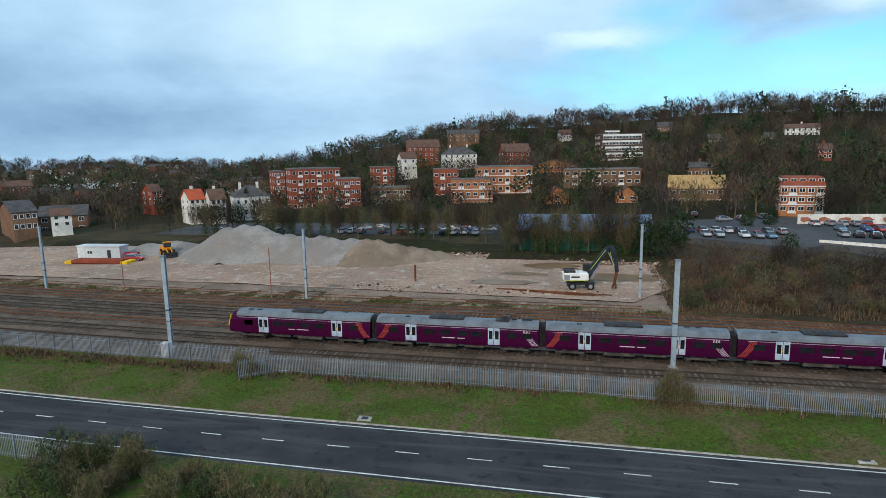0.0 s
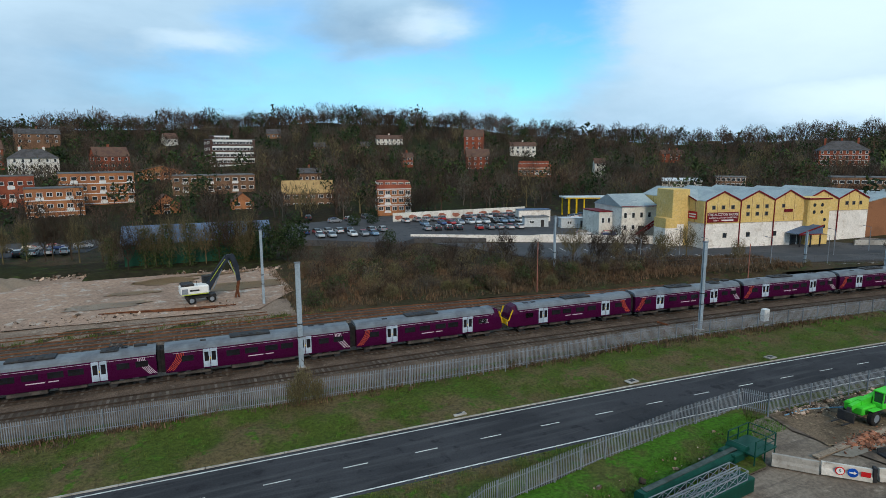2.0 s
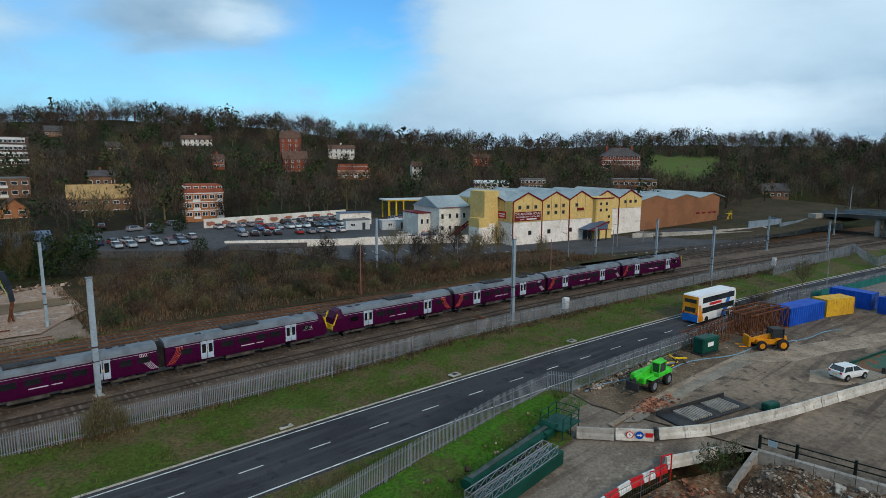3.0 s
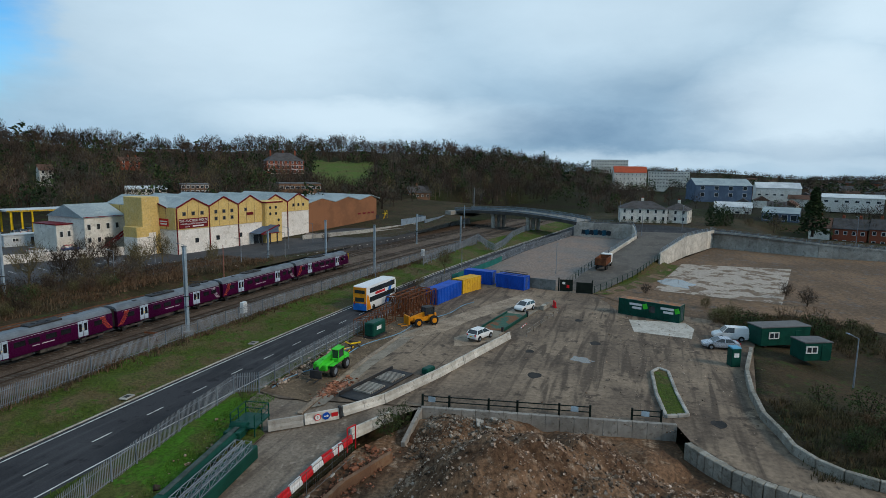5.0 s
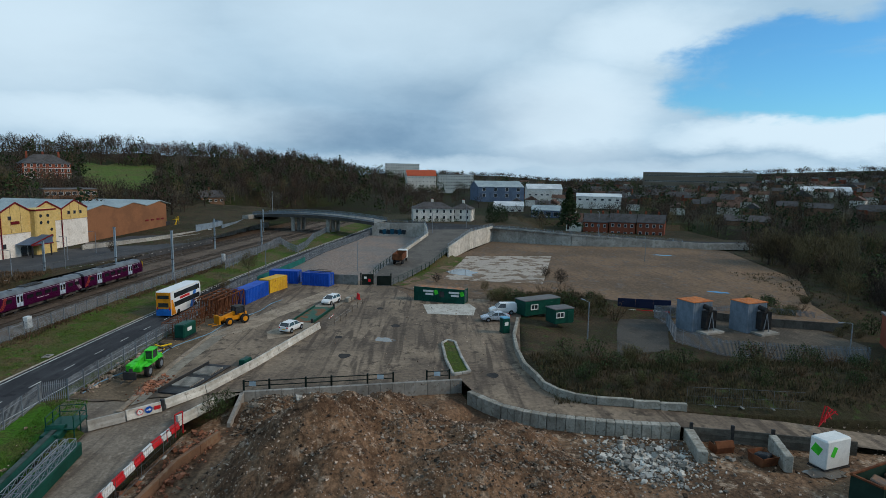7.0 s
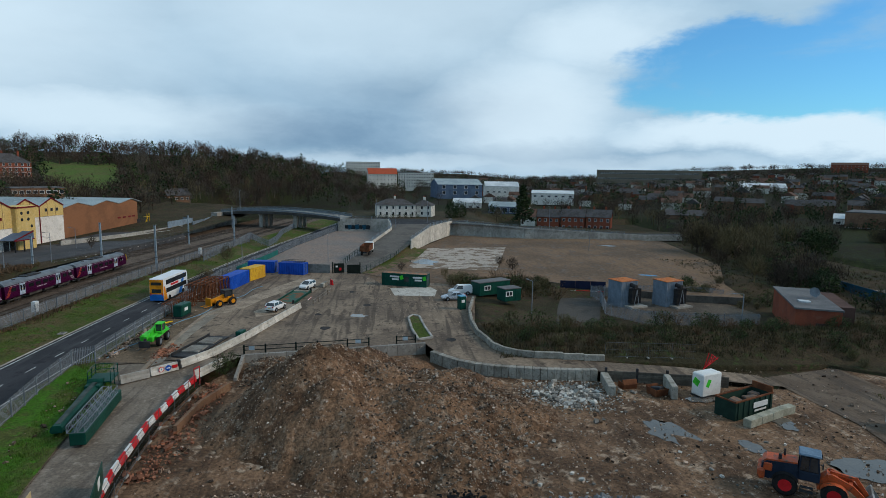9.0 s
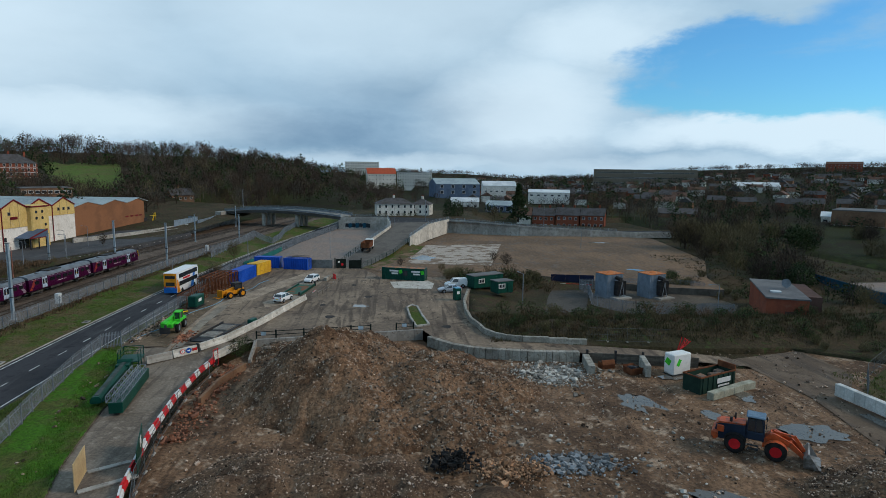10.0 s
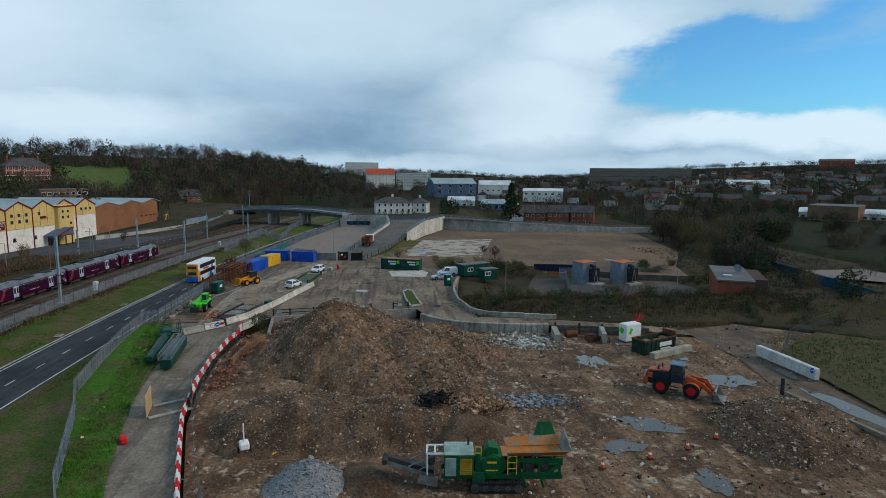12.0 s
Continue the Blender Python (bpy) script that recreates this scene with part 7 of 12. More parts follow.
def tipper():
    t = thing("tipper_truck", 133.0, 6.2, 1.95, -8, "brown tipper truck standing on the ramp", "truck")
    part("chassis", S().box(0, 0, 0.7, 7.6, 0.9, 0.3), DARK, t)
    part("cab", S().box(3.1, 0, 0.7, 1.7, 2.3, 2.2, ch=0.12), WHITE, t)
    part("cab_glass", S().box(3.96, 0, 1.8, 0.05, 2.0, 0.8), GLASS, t)
    part("tipper_body", S().prism([(-1.15, 1.1), (1.15, 1.1), (1.25, 2.6), (1.15, 2.6), (1.05, 1.3), (-1.05, 1.3), (-1.15, 2.6), (-1.25, 2.6)], -3.8, 2.0, "x").box(-3.8, 0, 1.1, 0.12, 2.4, 1.5).box(2.0, 0, 1.1, 0.12, 2.4, 1.6), RUST, t, "rusty brown tipping body")
    for x in (-2.9, -1.7, 2.9):
        for y in (-1.0, 1.0):
            tyre(t, x, y, 0.5, 0.5, 0.35, DARK)


tipper()

# ---- containers and cabins ----
def container(x, y, z, rot, L, m, label, w=2.44, h=2.6, roof=None):
    t = thing("shipping_container", x, y, z, rot, label, "container")
    n = int(L / 0.28)
    for sy in (-1, 1):
        s = S()
        pts = []
        for k in range(n * 2):
            u = -L / 2 + 0.1 + (L - 0.2) * k / (n * 2 - 1)
            off = 0.0 if (k // 2) % 2 else 0.05
            pts.append((u, sy * (w / 2 - off)))
        for (xa, ya), (xb, yb) in zip(pts, pts[1:]):
            s.quad((xa, ya, 0.15), (xb, yb, 0.15), (xb, yb, h - 0.1), (xa, ya, h - 0.1))
        part("side_sheet", s, m, t)
    fr = S()
    for sx in (-1, 1):
        for sy in (-1, 1):
            fr.box(sx * (L / 2 - 0.07), sy * (w / 2 - 0.07), 0, 0.15, 0.15, h)
        fr.box(sx * (L / 2 - 0.06), 0, 0, 0.12, w - 0.2, 0.16).box(sx * (L / 2 - 0.06), 0, h - 0.14, 0.12, w - 0.2, 0.13)
    for sy in (-1, 1):
        fr.box(0, sy * (w / 2 - 0.06), 0, L - 0.2, 0.12, 0.16).box(0, sy * (w / 2 - 0.06), h - 0.13, L - 0.2, 0.12, 0.13)
    part("frame", fr, m, t)
    part("roof_sheet", S().box(0, 0, h - 0.06, L - 0.2, w - 0.2, 0.05), roof or m, t)
    for sy in (-0.5, 0.5):
        d = part("door", S().box(-L / 2 + 0.05, sy * (w / 2 - 0.12), 0.16, 0.06, w / 2 - 0.2, h - 0.32, ch=0.015), m, t)
        part("lock_rod", S().tube((-L / 2 - 0.01, sy * 0.9, 0.2), (-L / 2 - 0.01, sy * 0.9, h - 0.2), 0.025, n=6).tube((-L / 2 - 0.01, sy * 0.4, 0.2), (-L / 2 - 0.01, sy * 0.4, h - 0.2), 0.025, n=6), STEEL_GALV, d)
    return t


container(94.4, 31.4, 0.8, -10, 9.1, BLUE_BOX, "bright blue shipping container on the yard")
container(102.9, 29.6, 0.8, -19, 6.06, YELLOW_BOX, "yellow shipping container with a red and white stripe")
container(111.3, 29.2, 0.8, 82, 6.06, BLUE_BOX, "dark blue shipping container at the back of the yard")
c3 = container(108.9, 22.0, 0.8, 72, 6.06, BLUE_BOX, "dark blue shipping container with a steel rack on its roof")
rk = S()
for k in range(9):
    rk.bar((-2.4 + 0.55 * k, -0.9, 2.62), (-2.4 + 0.55 * k, 0.9, 2.62 + 0.45), 0.06)
rk.bar((-2.7, -0.9, 3.05), (2.4, -0.9, 3.05), 0.07).bar((-2.7, 0.9, 3.05), (2.4, 0.9, 3.05), 0.07).bar((-2.7, -0.9, 2.75), (2.4, -0.9, 2.75), 0.07).bar((-2.7, 0.9, 2.75), (2.4, 0.9, 2.75), 0.07)
tagged(part("steel_rack", rk, DARK, at=pose(108.9, 22.0, 0.8, 0, 0, 72)), "dark steel rack lying on a blue container", "rack")
RUST_ROOF = mat("rusty_roof", (0.34, 0.16, 0.08), (0.16, 0.12, 0.1), scale=0.8, rough=0.85, fine=8, coord="obj", c3=(0.4, 0.3, 0.2))
gb = container(94.6, -3.0, 0.8, 70, 9.6, GREEN_DARK, "dark green site office container with white lettering and a rusty roof", roof=RUST_ROOF)
for u in (-2.9, 2.0):
    part("lettering_bar", S().box(u, 1.235, 1.75, 2.0, 0.03, 0.35).box(u - 0.2, 1.235, 1.2, 1.5, 0.03, 0.35), FRAME_WHITE, gb, "white bars of lettering")
    part("emblem", S().box(u - 1.5, 1.235, 1.4, 0.7, 0.03, 0.8, tilt=(0, 20, 0)), GREEN_LIME, gb, "lime green emblem block")
part("office_window", S().box(-0.6, 1.24, 1.0, 0.9, 0.04, 1.0), GLASS, gb)


def cabin(x, y, z, rot, w, d, h, label):
    t = thing("site_cabin", x, y, z, rot, label, "cabin")
    part("body", S().box(0, 0, 0.15, w, d, h - 0.15, ch=0.05), GREEN_DARK, t)
    part("roof", S().box(0, 0, h, w + 0.15, d + 0.15, 0.12), FELT, t)
    window(t, -w * 0.25, -d / 2 - 0.05, 1.1, 0, 1.5, 0.9)
    part("door", S().box(w * 0.25, -d / 2 - 0.03, 0.15, 0.9, 0.06, 2.0), GREEN_DARK, t)
    part("foot", S().box(-w * 0.4, 0, 0, 0.3, d, 0.16), DARK, t)
    part("foot", S().box(w * 0.4, 0, 0, 0.3, d, 0.16), DARK, t)


cabin(85.6, -19.2, 0.8, -62, 7.4, 2.8, 2.6, "dark green site cabin with barred windows")
cabin(79.6, -21.6, 0.8, -66, 3.6, 2.6, 2.4, "small dark green steel site store")
t = thing("portable_toilet", 73.2, -12.0, 0.8, -70, "green and blue portable toilet cubicle", "toilet")
part("body", S().box(0, 0, 0, 1.15, 1.15, 2.2, ch=0.06), GREEN_DARK, t)
part("roof", S().box(0, 0, 2.2, 1.2, 1.2, 0.18, ch=0.08), paint("sky_blue", (0.12, 0.34, 0.5), 0.5), t)
part("notice", S().box(0, -0.59, 1.2, 0.6, 0.02, 0.5), WHITE, t)
t = thing("generator", 69.4, 33.2, 0.8, -8, "dark green diesel generator box", "generator")
part("casing", S().box(0, 0, 0.25, 3.2, 1.5, 1.9, ch=0.15), GREEN_DARK, t)
part("skid", S().box(0, 0, 0, 3.4, 1.6, 0.25), DARK, t)
part("exhaust", S().tube((0.9, 0.3, 2.1), (0.9, 0.3, 2.6), 0.08), DARK, t)
part("emblem", S().box(-0.2, -0.76, 1.1, 1.1, 0.02, 0.5), WHITE, t)
t = thing("fuel_tank", 57.8, 21.4, 0.8, -16, "small dark green fuel tank box", "tank")
part("casing", S().box(0, 0, 0.1, 1.6, 0.9, 0.7, ch=0.12), GREEN_DARK, t)
part("skid", S().box(0, 0, 0, 1.7, 1.0, 0.1), DARK, t)

# rusty lattice frames stacked by the fence
def lattice(x, y, z, rot, L, w, h, m, label, name="lattice_frame", nx=5, r=0.09, group="stacked lattice frames"):
    t = thing(name, x, y, z, rot, label, "steel frame", group)
    for sy in (-1, 1):
        for sz in (0, 1):
            part("chord", S().bar((-L / 2, sy * w / 2, r / 2 + sz * (h - r)), (L / 2, sy * w / 2, r / 2 + sz * (h - r)), r), m, t)
    for k in range(nx + 1):
        u = -L / 2 + L * k / nx
        for sy in (-1, 1):
            part("upright", S().bar((u, sy * w / 2, 0), (u, sy * w / 2, h), r * 0.8), m, t)
            if k < nx:
                part("brace", S().bar((u, sy * w / 2, 0.05), (u + L / nx, sy * w / 2, h - 0.05), r * 0.6), m, t)
        for z_ in (r / 2, h - r / 2):
            part("cross_bar", S().bar((u, -w / 2, z_), (u, w / 2, z_), r * 0.7), m, t)
    return t


for k, (x, y, L, h) in enumerate(((70.5, 35.0, 4.5, 2.3), (75.6, 34.6, 4.6, 2.4))):
    lattice(x, y, 0.8, -4, L, 1.5, h, RUST, "rusty brown steel lattice frame standing by the fence")
for k in range(3):
    lattice(84.6, 35.0 - 1.35 * k, 0.8, -8, 9.2, 1.2, 3.0, RUST, "tall rusty brown lattice truss stacked in a row", nx=6, r=0.14)

# crusher parts by the haul road: conveyor boom, truss walkway, platform
def conveyor():
    t = thing("conveyor_section", 33.2, 31.0, 0.5, 9.5, "dark green conveyor boom lying on the dirt shoulder", "conveyor")
    part("trough", S().prism([(-0.45, 0.3), (0.45, 0.3), (0.5, 0.75), (0.3, 1.0), (-0.3, 1.0), (-0.5, 0.75)], -6.5, 5.5, "x").bar((-6.3, -0.55, 0.4), (5.3, -0.55, 0.75), 0.1, 0.2).bar((-6.3, 0.55, 0.4), (5.3, 0.55, 0.75), 0.1, 0.2), GREEN_DARK, t)
    part("drive_drum", S().tube((5.0, -0.75, 0.9), (5.0, 0.75, 0.9), 0.42, 0.42, 14).box(4.2, 0, 0.3, 1.3, 1.5, 0.7, ch=0.08), GREEN_DARK, t)
    part("belt", S().box(-0.6, 0, 1.0, 11.0, 0.42, 0.05), mat("dusty_belt", (0.07, 0.09, 0.085), (0.045, 0.06, 0.055), scale=0.8, coord="obj"), t, "dark dusty belt")
    for u in (-5, -2.5, 0, 2.5):
        part("leg", S().box(u, 0, 0, 0.25, 1.3, 0.32), DARK, t)
    p = part("platform", S().box(6.2, -0.4, 0.9, 3.0, 2.4, 0.12), GREEN_DARK, t)
    for ux in (4.8, 6.2, 7.6):
        for uy in (-1.5, 0.7):
            part("guard_post", S().bar((ux, uy, 0), (ux, uy, 2.1), 0.08), GREEN_DARK, p)
    for zz in (1.5, 2.1):
        for ra, rb in (((4.8, -1.5), (7.6, -1.5)), ((4.8, 0.7), (7.6, 0.7)), ((7.6, -1.5), (7.6, 0.7))):
            part("guard_rail", S().bar((*ra, zz), (*rb, zz), 0.06), GREEN_DARK, p)


conveyor()
t = thing("conveyor_box", 30.2, 28.0, 0.45, 8, "dark green steel box beam under a walkway", "conveyor")
part("beam", S().box(0, 0, 0.0, 10.5, 1.3, 1.1, ch=0.05), GREEN_DARK, t)
for k in range(2):
    lattice(29.8 + 0.1 * k, 28.5 - 0.8 * k, 1.55, 8, 9.6, 0.6, 0.7, STEEL_GALV, "galvanised walkway truss lying on a green beam", "walkway_truss", 8, 0.05, "walkway trusses")

# steel trays and grating
t = thing("steel_tray", 52.6, 25.2, 0.8, -12, "flat grey steel tray with grating panels on the tarmac", "steel tray")
part("plate", S().box(0, 0, 0.0, 9.4, 2.9, 0.18, ch=0.03), DARK, t)
for u in (-1.6, 2.2):
    g = S()
    for k in range(9):
        g.box(u - 1.2 + 0.3 * k, 0, 0.18, 0.16, 2.2, 0.16)
    part("grating", g, mat("grating_dusty", (0.33, 0.3, 0.26), (0.25, 0.22, 0.19), scale=1, coord="obj"), t, "dusty grating panel")
part("lip", S().box(0, 1.42, 0.1, 9.4, 0.08, 0.4), DARK, t)
# brick rubble spread
def rocks(name, n, place, size, m, label, category="rubble", seed=1, flat=0.7):
    """Loose stones: small irregular blocks laid where place(k) says, all in one mesh."""
    rnd = np.random.default_rng(seed)
    base = np.array([(-1, -1, -1), (1, -1, -1), (1, 1, -1), (-1, 1, -1), (-1, -1, 1), (1, -1, 1), (1, 1, 1), (-1, 1, 1)], float)
    quads = np.array([(0, 3, 2, 1), (4, 5, 6, 7), (0, 1, 5, 4), (1, 2, 6, 5), (2, 3, 7, 6), (3, 0, 4, 7)])
    V, F = [], []
    for k in range(n):
        x, y, z = place(rnd)
        s = size * (0.45 + rnd.pareto(3.2)) if size > 0 else -size
        s = min(s, abs(size) * 2.8)
        b = base * (1 + rnd.uniform(-0.45, 0.25, (8, 3))) * s * 0.5 * np.array([1, rnd.uniform(0.5, 1), rnd.uniform(0.4, flat)])
        a, e = rnd.uniform(0, 6.28), rnd.uniform(-0.5, 0.5)
        R = np.array(Euler((e, rnd.uniform(-0.5, 0.5), a)).to_matrix())
        V.append(b @ R.T + (x, y, z + s * 0.12))
        F.append(quads + 8 * k)
    me = bpy.data.meshes.new(name)
    me.from_pydata(np.concatenate(V).tolist(), [], np.concatenate(F).tolist())
    me.materials.append(m)
    return tagged(new(name, me), label, category, kind="stuff")


STONE_MIX = mat("rubble_stones", (0.29, 0.215, 0.165), (0.13, 0.085, 0.058), scale=0.8, fine=6, island=0.85, bump=0.3, c3=(0.38, 0.33, 0.285))
STONE_PALE = mat("pale_rubble", (0.36, 0.34, 0.31), (0.27, 0.25, 0.22), scale=0.8, fine=6, island=0.6, bump=0.3)
STONE_BROKEN = mat("broken_concrete", (0.22, 0.185, 0.15), (0.13, 0.098, 0.074), scale=0.8, fine=6, island=0.7, bump=0.3)
STONE_GREY = mat("blue_grey_stones", (0.22, 0.23, 0.24), (0.16, 0.17, 0.18), scale=0.8, fine=6, island=0.5, bump=0.3)
STONE_RED = mat("brick_rubble", (0.26, 0.11, 0.065), (0.19, 0.09, 0.06), scale=0.8, fine=6, island=0.5, bump=0.3)
rocks("brick_spill", 500, lambda r: (50.5 + r.normal(0, 1.3), 29.2 + r.normal(0, 0.55), 0.82), 0.16, STONE_RED, "spilled red brick rubble on the tarmac", seed=3)
rocks("verge_stones", 420, lambda r: (lambda u: (48 + 14 * u, 35.3 - 0.2 * u + r.normal(0, 0.5), 0.85))(r.uniform()), 0.15, STONE_MIX, "loose stones along the fence foot", seed=4)
rocks("strip_stones", 60, lambda r: (lambda u: (2 + 42 * u, 26.5 + 8.6 * u ** 0.7 + r.normal(0, 0.8), haul_level(2 + 42 * u, 0) + 0.25))(r.uniform()), 0.2, STONE_MIX, "grey stones scattered along the grass strip", seed=5)

# ---- concrete barriers, walls and rails of the yard ----
def jersey(L):
    return S().prism([(-0.28, 0), (0.28, 0), (0.24, 0.3), (0.12, 0.5), (0.1, 0.92), (-0.1, 0.92), (-0.12, 0.5), (-0.24, 0.3)], -L / 2 + 0.02, L / 2 - 0.02, "x")


def run_blocks(name, line, L, z, shape_of, m, label, category, group):
    protos = {}
    k = 0
    for (xa, ya), (xb, yb) in zip(line, line[1:]):
        d = math.hypot(xb - xa, yb - ya)
        n = max(1, round(d / L))
        for i in range(n):
            u = (i + 0.5) / n
            x, y = xa + (xb - xa) * u, ya + (yb - ya) * u
            key = round(d / n, 2)
            if key not in protos:
                me = shape_of(key).mesh(name)
                protos[key] = me
            mm = m[k % len(m)] if isinstance(m, (list, tuple)) else m
            me = protos[key]
            o = new(name, me if not me.materials or me.materials[0] == mm else me.copy())
            if not o.data.materials:
                o.data.materials.append(mm)
            else:
                o.data.materials[0] = mm
            g = z(x, y) if callable(z) else z
            o.matrix_basis = pose(x, y, g, 0, 0, math.degrees(math.atan2(yb - ya, xb - xa)) + random.Random(k * 7 + int(x)).uniform(-0.8, 0.8))
            tagged(o, label, category, group)
            k += 1


run_blocks("concrete_barrier", [(44.4, 25.2), (48.5, 22.8), (57.3, 20.0), (65, 18.1), (74.8, 15.6)], 2.6, 0.8, jersey, CONCRETE_PALE, "pale precast concrete barrier on the yard tarmac", "barrier", "yard barriers")
run_blocks("concrete_barrier", [(39.6, 30.0), (41.7, 27.7)], 3.0, 0.66, jersey, CONCRETE, "weathered grey concrete barrier", "barrier", "haul road barriers")
t = thing("sign_barrier", 42.9, 26.5, 0.72, -45, "concrete barrier carrying speed limit and arrow signs", "barrier")
part("block", jersey(3.2), CONCRETE_PALE, t)
ring = part("speed_sign", S().tube((-0.45, -0.3, 0.52), (-0.45, -0.27, 0.52), 0.31, 0.31, 24), paint("signal_red", (0.6, 0.02, 0.02), 0.4), t, "round red-rimmed speed limit sign")
part("sign_face", S().tube((-0.45, -0.315, 0.52), (-0.45, -0.29, 0.52), 0.24, 0.24, 24), WHITE, ring)
text_part("5", 0.32, -0.45, -0.325, 0.53, ring, DARK)
ar = part("arrow_sign", S().tube((0.35, -0.3, 0.52), (0.35, -0.27, 0.52), 0.34, 0.34, 24), paint("sign_blue", (0.01, 0.08, 0.42), 0.4), t, "round blue arrow sign")
part("arrow", S().box(0.28, -0.315, 0.48, 0.3, 0.02, 0.09).prism([(0.4, 0.38), (0.58, 0.525), (0.4, 0.67)], -0.325, -0.305, "y"), WHITE, ar)
part("red_panel", S().box(1.15, -0.26, 0.35, 0.6, 0.06, 0.35), RED_PLASTIC, t)
part("end_post", S().box(1.72, 0, 0, 0.25, 0.5, 1.1, ch=0.03), DARK, t)

RETAIN = mat("retaining_concrete", (0.30, 0.285, 0.26), (0.22, 0.205, 0.185), scale=0.6, fine=8, c3=(0.17, 0.155, 0.135), bump=0.25, jitter=0.1)
W0, W1 = Vector((48.7, 18.9, 0)), Vector((52.9, -4.5, 0))
t = thing("retaining_wall", 0, 0, 0, 0, "grey cast concrete retaining wall with vertical panel joints", "wall", kind="structure")
for k in range(18):
    a, b = W0 + (W1 - W0) * (k / 18), W0 + (W1 - W0) * ((k + 1) / 18 - 0.0015)
    part("panel", S().bar((a.x, a.y, -0.1), (b.x, b.y, -0.1), 0.45, 2.0), RETAIN, t)
part("wing_wall", S().prism([(0, -1.2), (5.2, -1.2), (5.2, -0.2), (0, 0.9)], -0.18, 0.18, "y"), RETAIN, t, at=pose(48.4, 18.9, 0, 0, 0, 183))
DARK_GREEN = paint("railing_green", (0.012, 0.018, 0.015), 0.5)
t = thing("wall_railing", 0, 0, 0, 0, "dark green post and rail barrier on the retaining wall", "railing")
px = [0.0, 0.11, 0.27, 0.385, 0.55, 0.67, 0.83, 0.94]
for u in px:
    p = W0 + (W1 - W0) * u + Vector((0.35, 0, 0))
    part("post", S().box(p.x, p.y, 0.8, 0.2, 0.2, 1.25, ch=0.02), DARK_GREEN, t)
for u0, u1 in zip(px, px[1:]):
    if (u0, u1) == (0.67, 0.83):
        continue
    p, q = W0 + (W1 - W0) * u0 + Vector((0.35, 0, 0)), W0 + (W1 - W0) * u1 + Vector((0.35, 0, 0))
    for h in (1.35, 1.85):
        part("rail", S().bar((p.x, p.y, h), (q.x, q.y, h), 0.07, 0.09), DARK_GREEN, t)
for u in (0.04, 0.61, 0.88):
    p = W0 + (W1 - W0) * u + Vector((0.22, 0, 0))
    part("notice", S().box(p.x, p.y, 1.35, 0.03, 0.7, 0.5), paint("pale_sign", (0.4, 0.5, 0.58), 0.5), t, "small pale notice board")

BLOCKS = mat("stacking_block", (0.30, 0.285, 0.25), (0.22, 0.205, 0.175), scale=0.9, fine=7, c3=(0.17, 0.15, 0.12), bump=0.3, jitter=0.18)
curve = [(49.6, -5.2), (47.6, -6.6), (45.7, -8.3), (44.4, -10.2), (43.4, -12.4), (42.7, -15), (42, -17.8), (41.5, -21), (41.2, -24.6)]
run_blocks("concrete_block", curve, 0.85, -0.7, lambda L: S().box(0, 0, 0, L - 0.03, 0.8, 1.5, ch=0.05), BLOCKS, "grey concrete stacking block in a curved wall", "concrete block", "block wall")
run_blocks("concrete_block", [(41.0, -25.4), (36.2, -24.6)], 1.2, -0.7, lambda L: S().box(0, 0, 0, L - 0.04, 0.9, 1.2, ch=0.06), BLOCKS, "weathered concrete block in a low wing wall", "concrete block", "wing wall blocks")
run_blocks("concrete_kerb_wall", [(79.4, -14.9), (70, -12.9), (63, -12.3), (57, -12.3), (53.4, -13.0), (50.3, -13.4), (48.2, -14.5), (46.8, -16), (46.0, -18), (45.4, -21.6), (44.9, -26.9)], 2.6, lambda x, y: yard_level(x, y) - 0.02, lambda L: S().box(0, 0, 0, L - 0.02, 0.45, 0.85, ch=0.05), BLOCKS, "long weathered concrete wall block at the edge of the yard road", "barrier", "edge wall blocks")
# worn pale track, concrete edge strip and brown shoulder in the yard
PALE_TRACK = mat("pale_dust_track", (0.33, 0.26, 0.195), (0.23, 0.178, 0.132), scale=0.35, fine=16, c3=(0.17, 0.13, 0.1), bump=0.2, grain=0.3)
SHOULDER = mat("brown_shoulder", (0.15, 0.108, 0.072), (0.095, 0.07, 0.047), scale=0.3, fine=18, c3=(0.21, 0.155, 0.1), bump=0.5, grain=0.4)
patch("yard_shoulder", [(47, 35.8), (58, 35.7), (71.5, 35.4), (86, 35.9), (84, 31.5), (71, 30.5), (60.5, 30.6), (51.2, 30.2), (46.2, 29.9)], lambda x, y: yard_level(x, y) + 0.012, SHOULDER, step=4, label="brown trodden earth beside the yard fence", category="ground")
patch("pale_track", [(69.8, 29.9), (72.0, 26.6), (75.0, 24.9), (81.7, 23.2), (92, 19.2), (100.6, 16.2), (103.4, 19.0), (94, 22.6), (85, 25.8), (76.3, 28.0)], lambda x, y: yard_level(x, y) + 0.02, PALE_TRACK, step=3, label="pale dusty track worn across the tarmac", category="ground")
patch("pale_track", [(68.6, 21.6), (70.4, 18.7), (77.4, 16.8), (79.0, 20.0), (72.5, 22.8)], lambda x, y: yard_level(x, y) + 0.02, PALE_TRACK, label="pale concrete apron below the weighbridge", category="ground")
for xa, ya, xb, yb in ((43.5, 29.2, 51.2, 29.7), (51.4, 29.72, 60.5, 30.1), (60.7, 30.1, 70.0, 30.0)):
    tagged(part("edging_strip", S().bar((xa, ya, 0.81), (xb, yb, 0.81), 0.55, 0.1), PALE_TRACK), "flush pale concrete edging strip in the yard", "kerb", "yard edging strips", "structure")
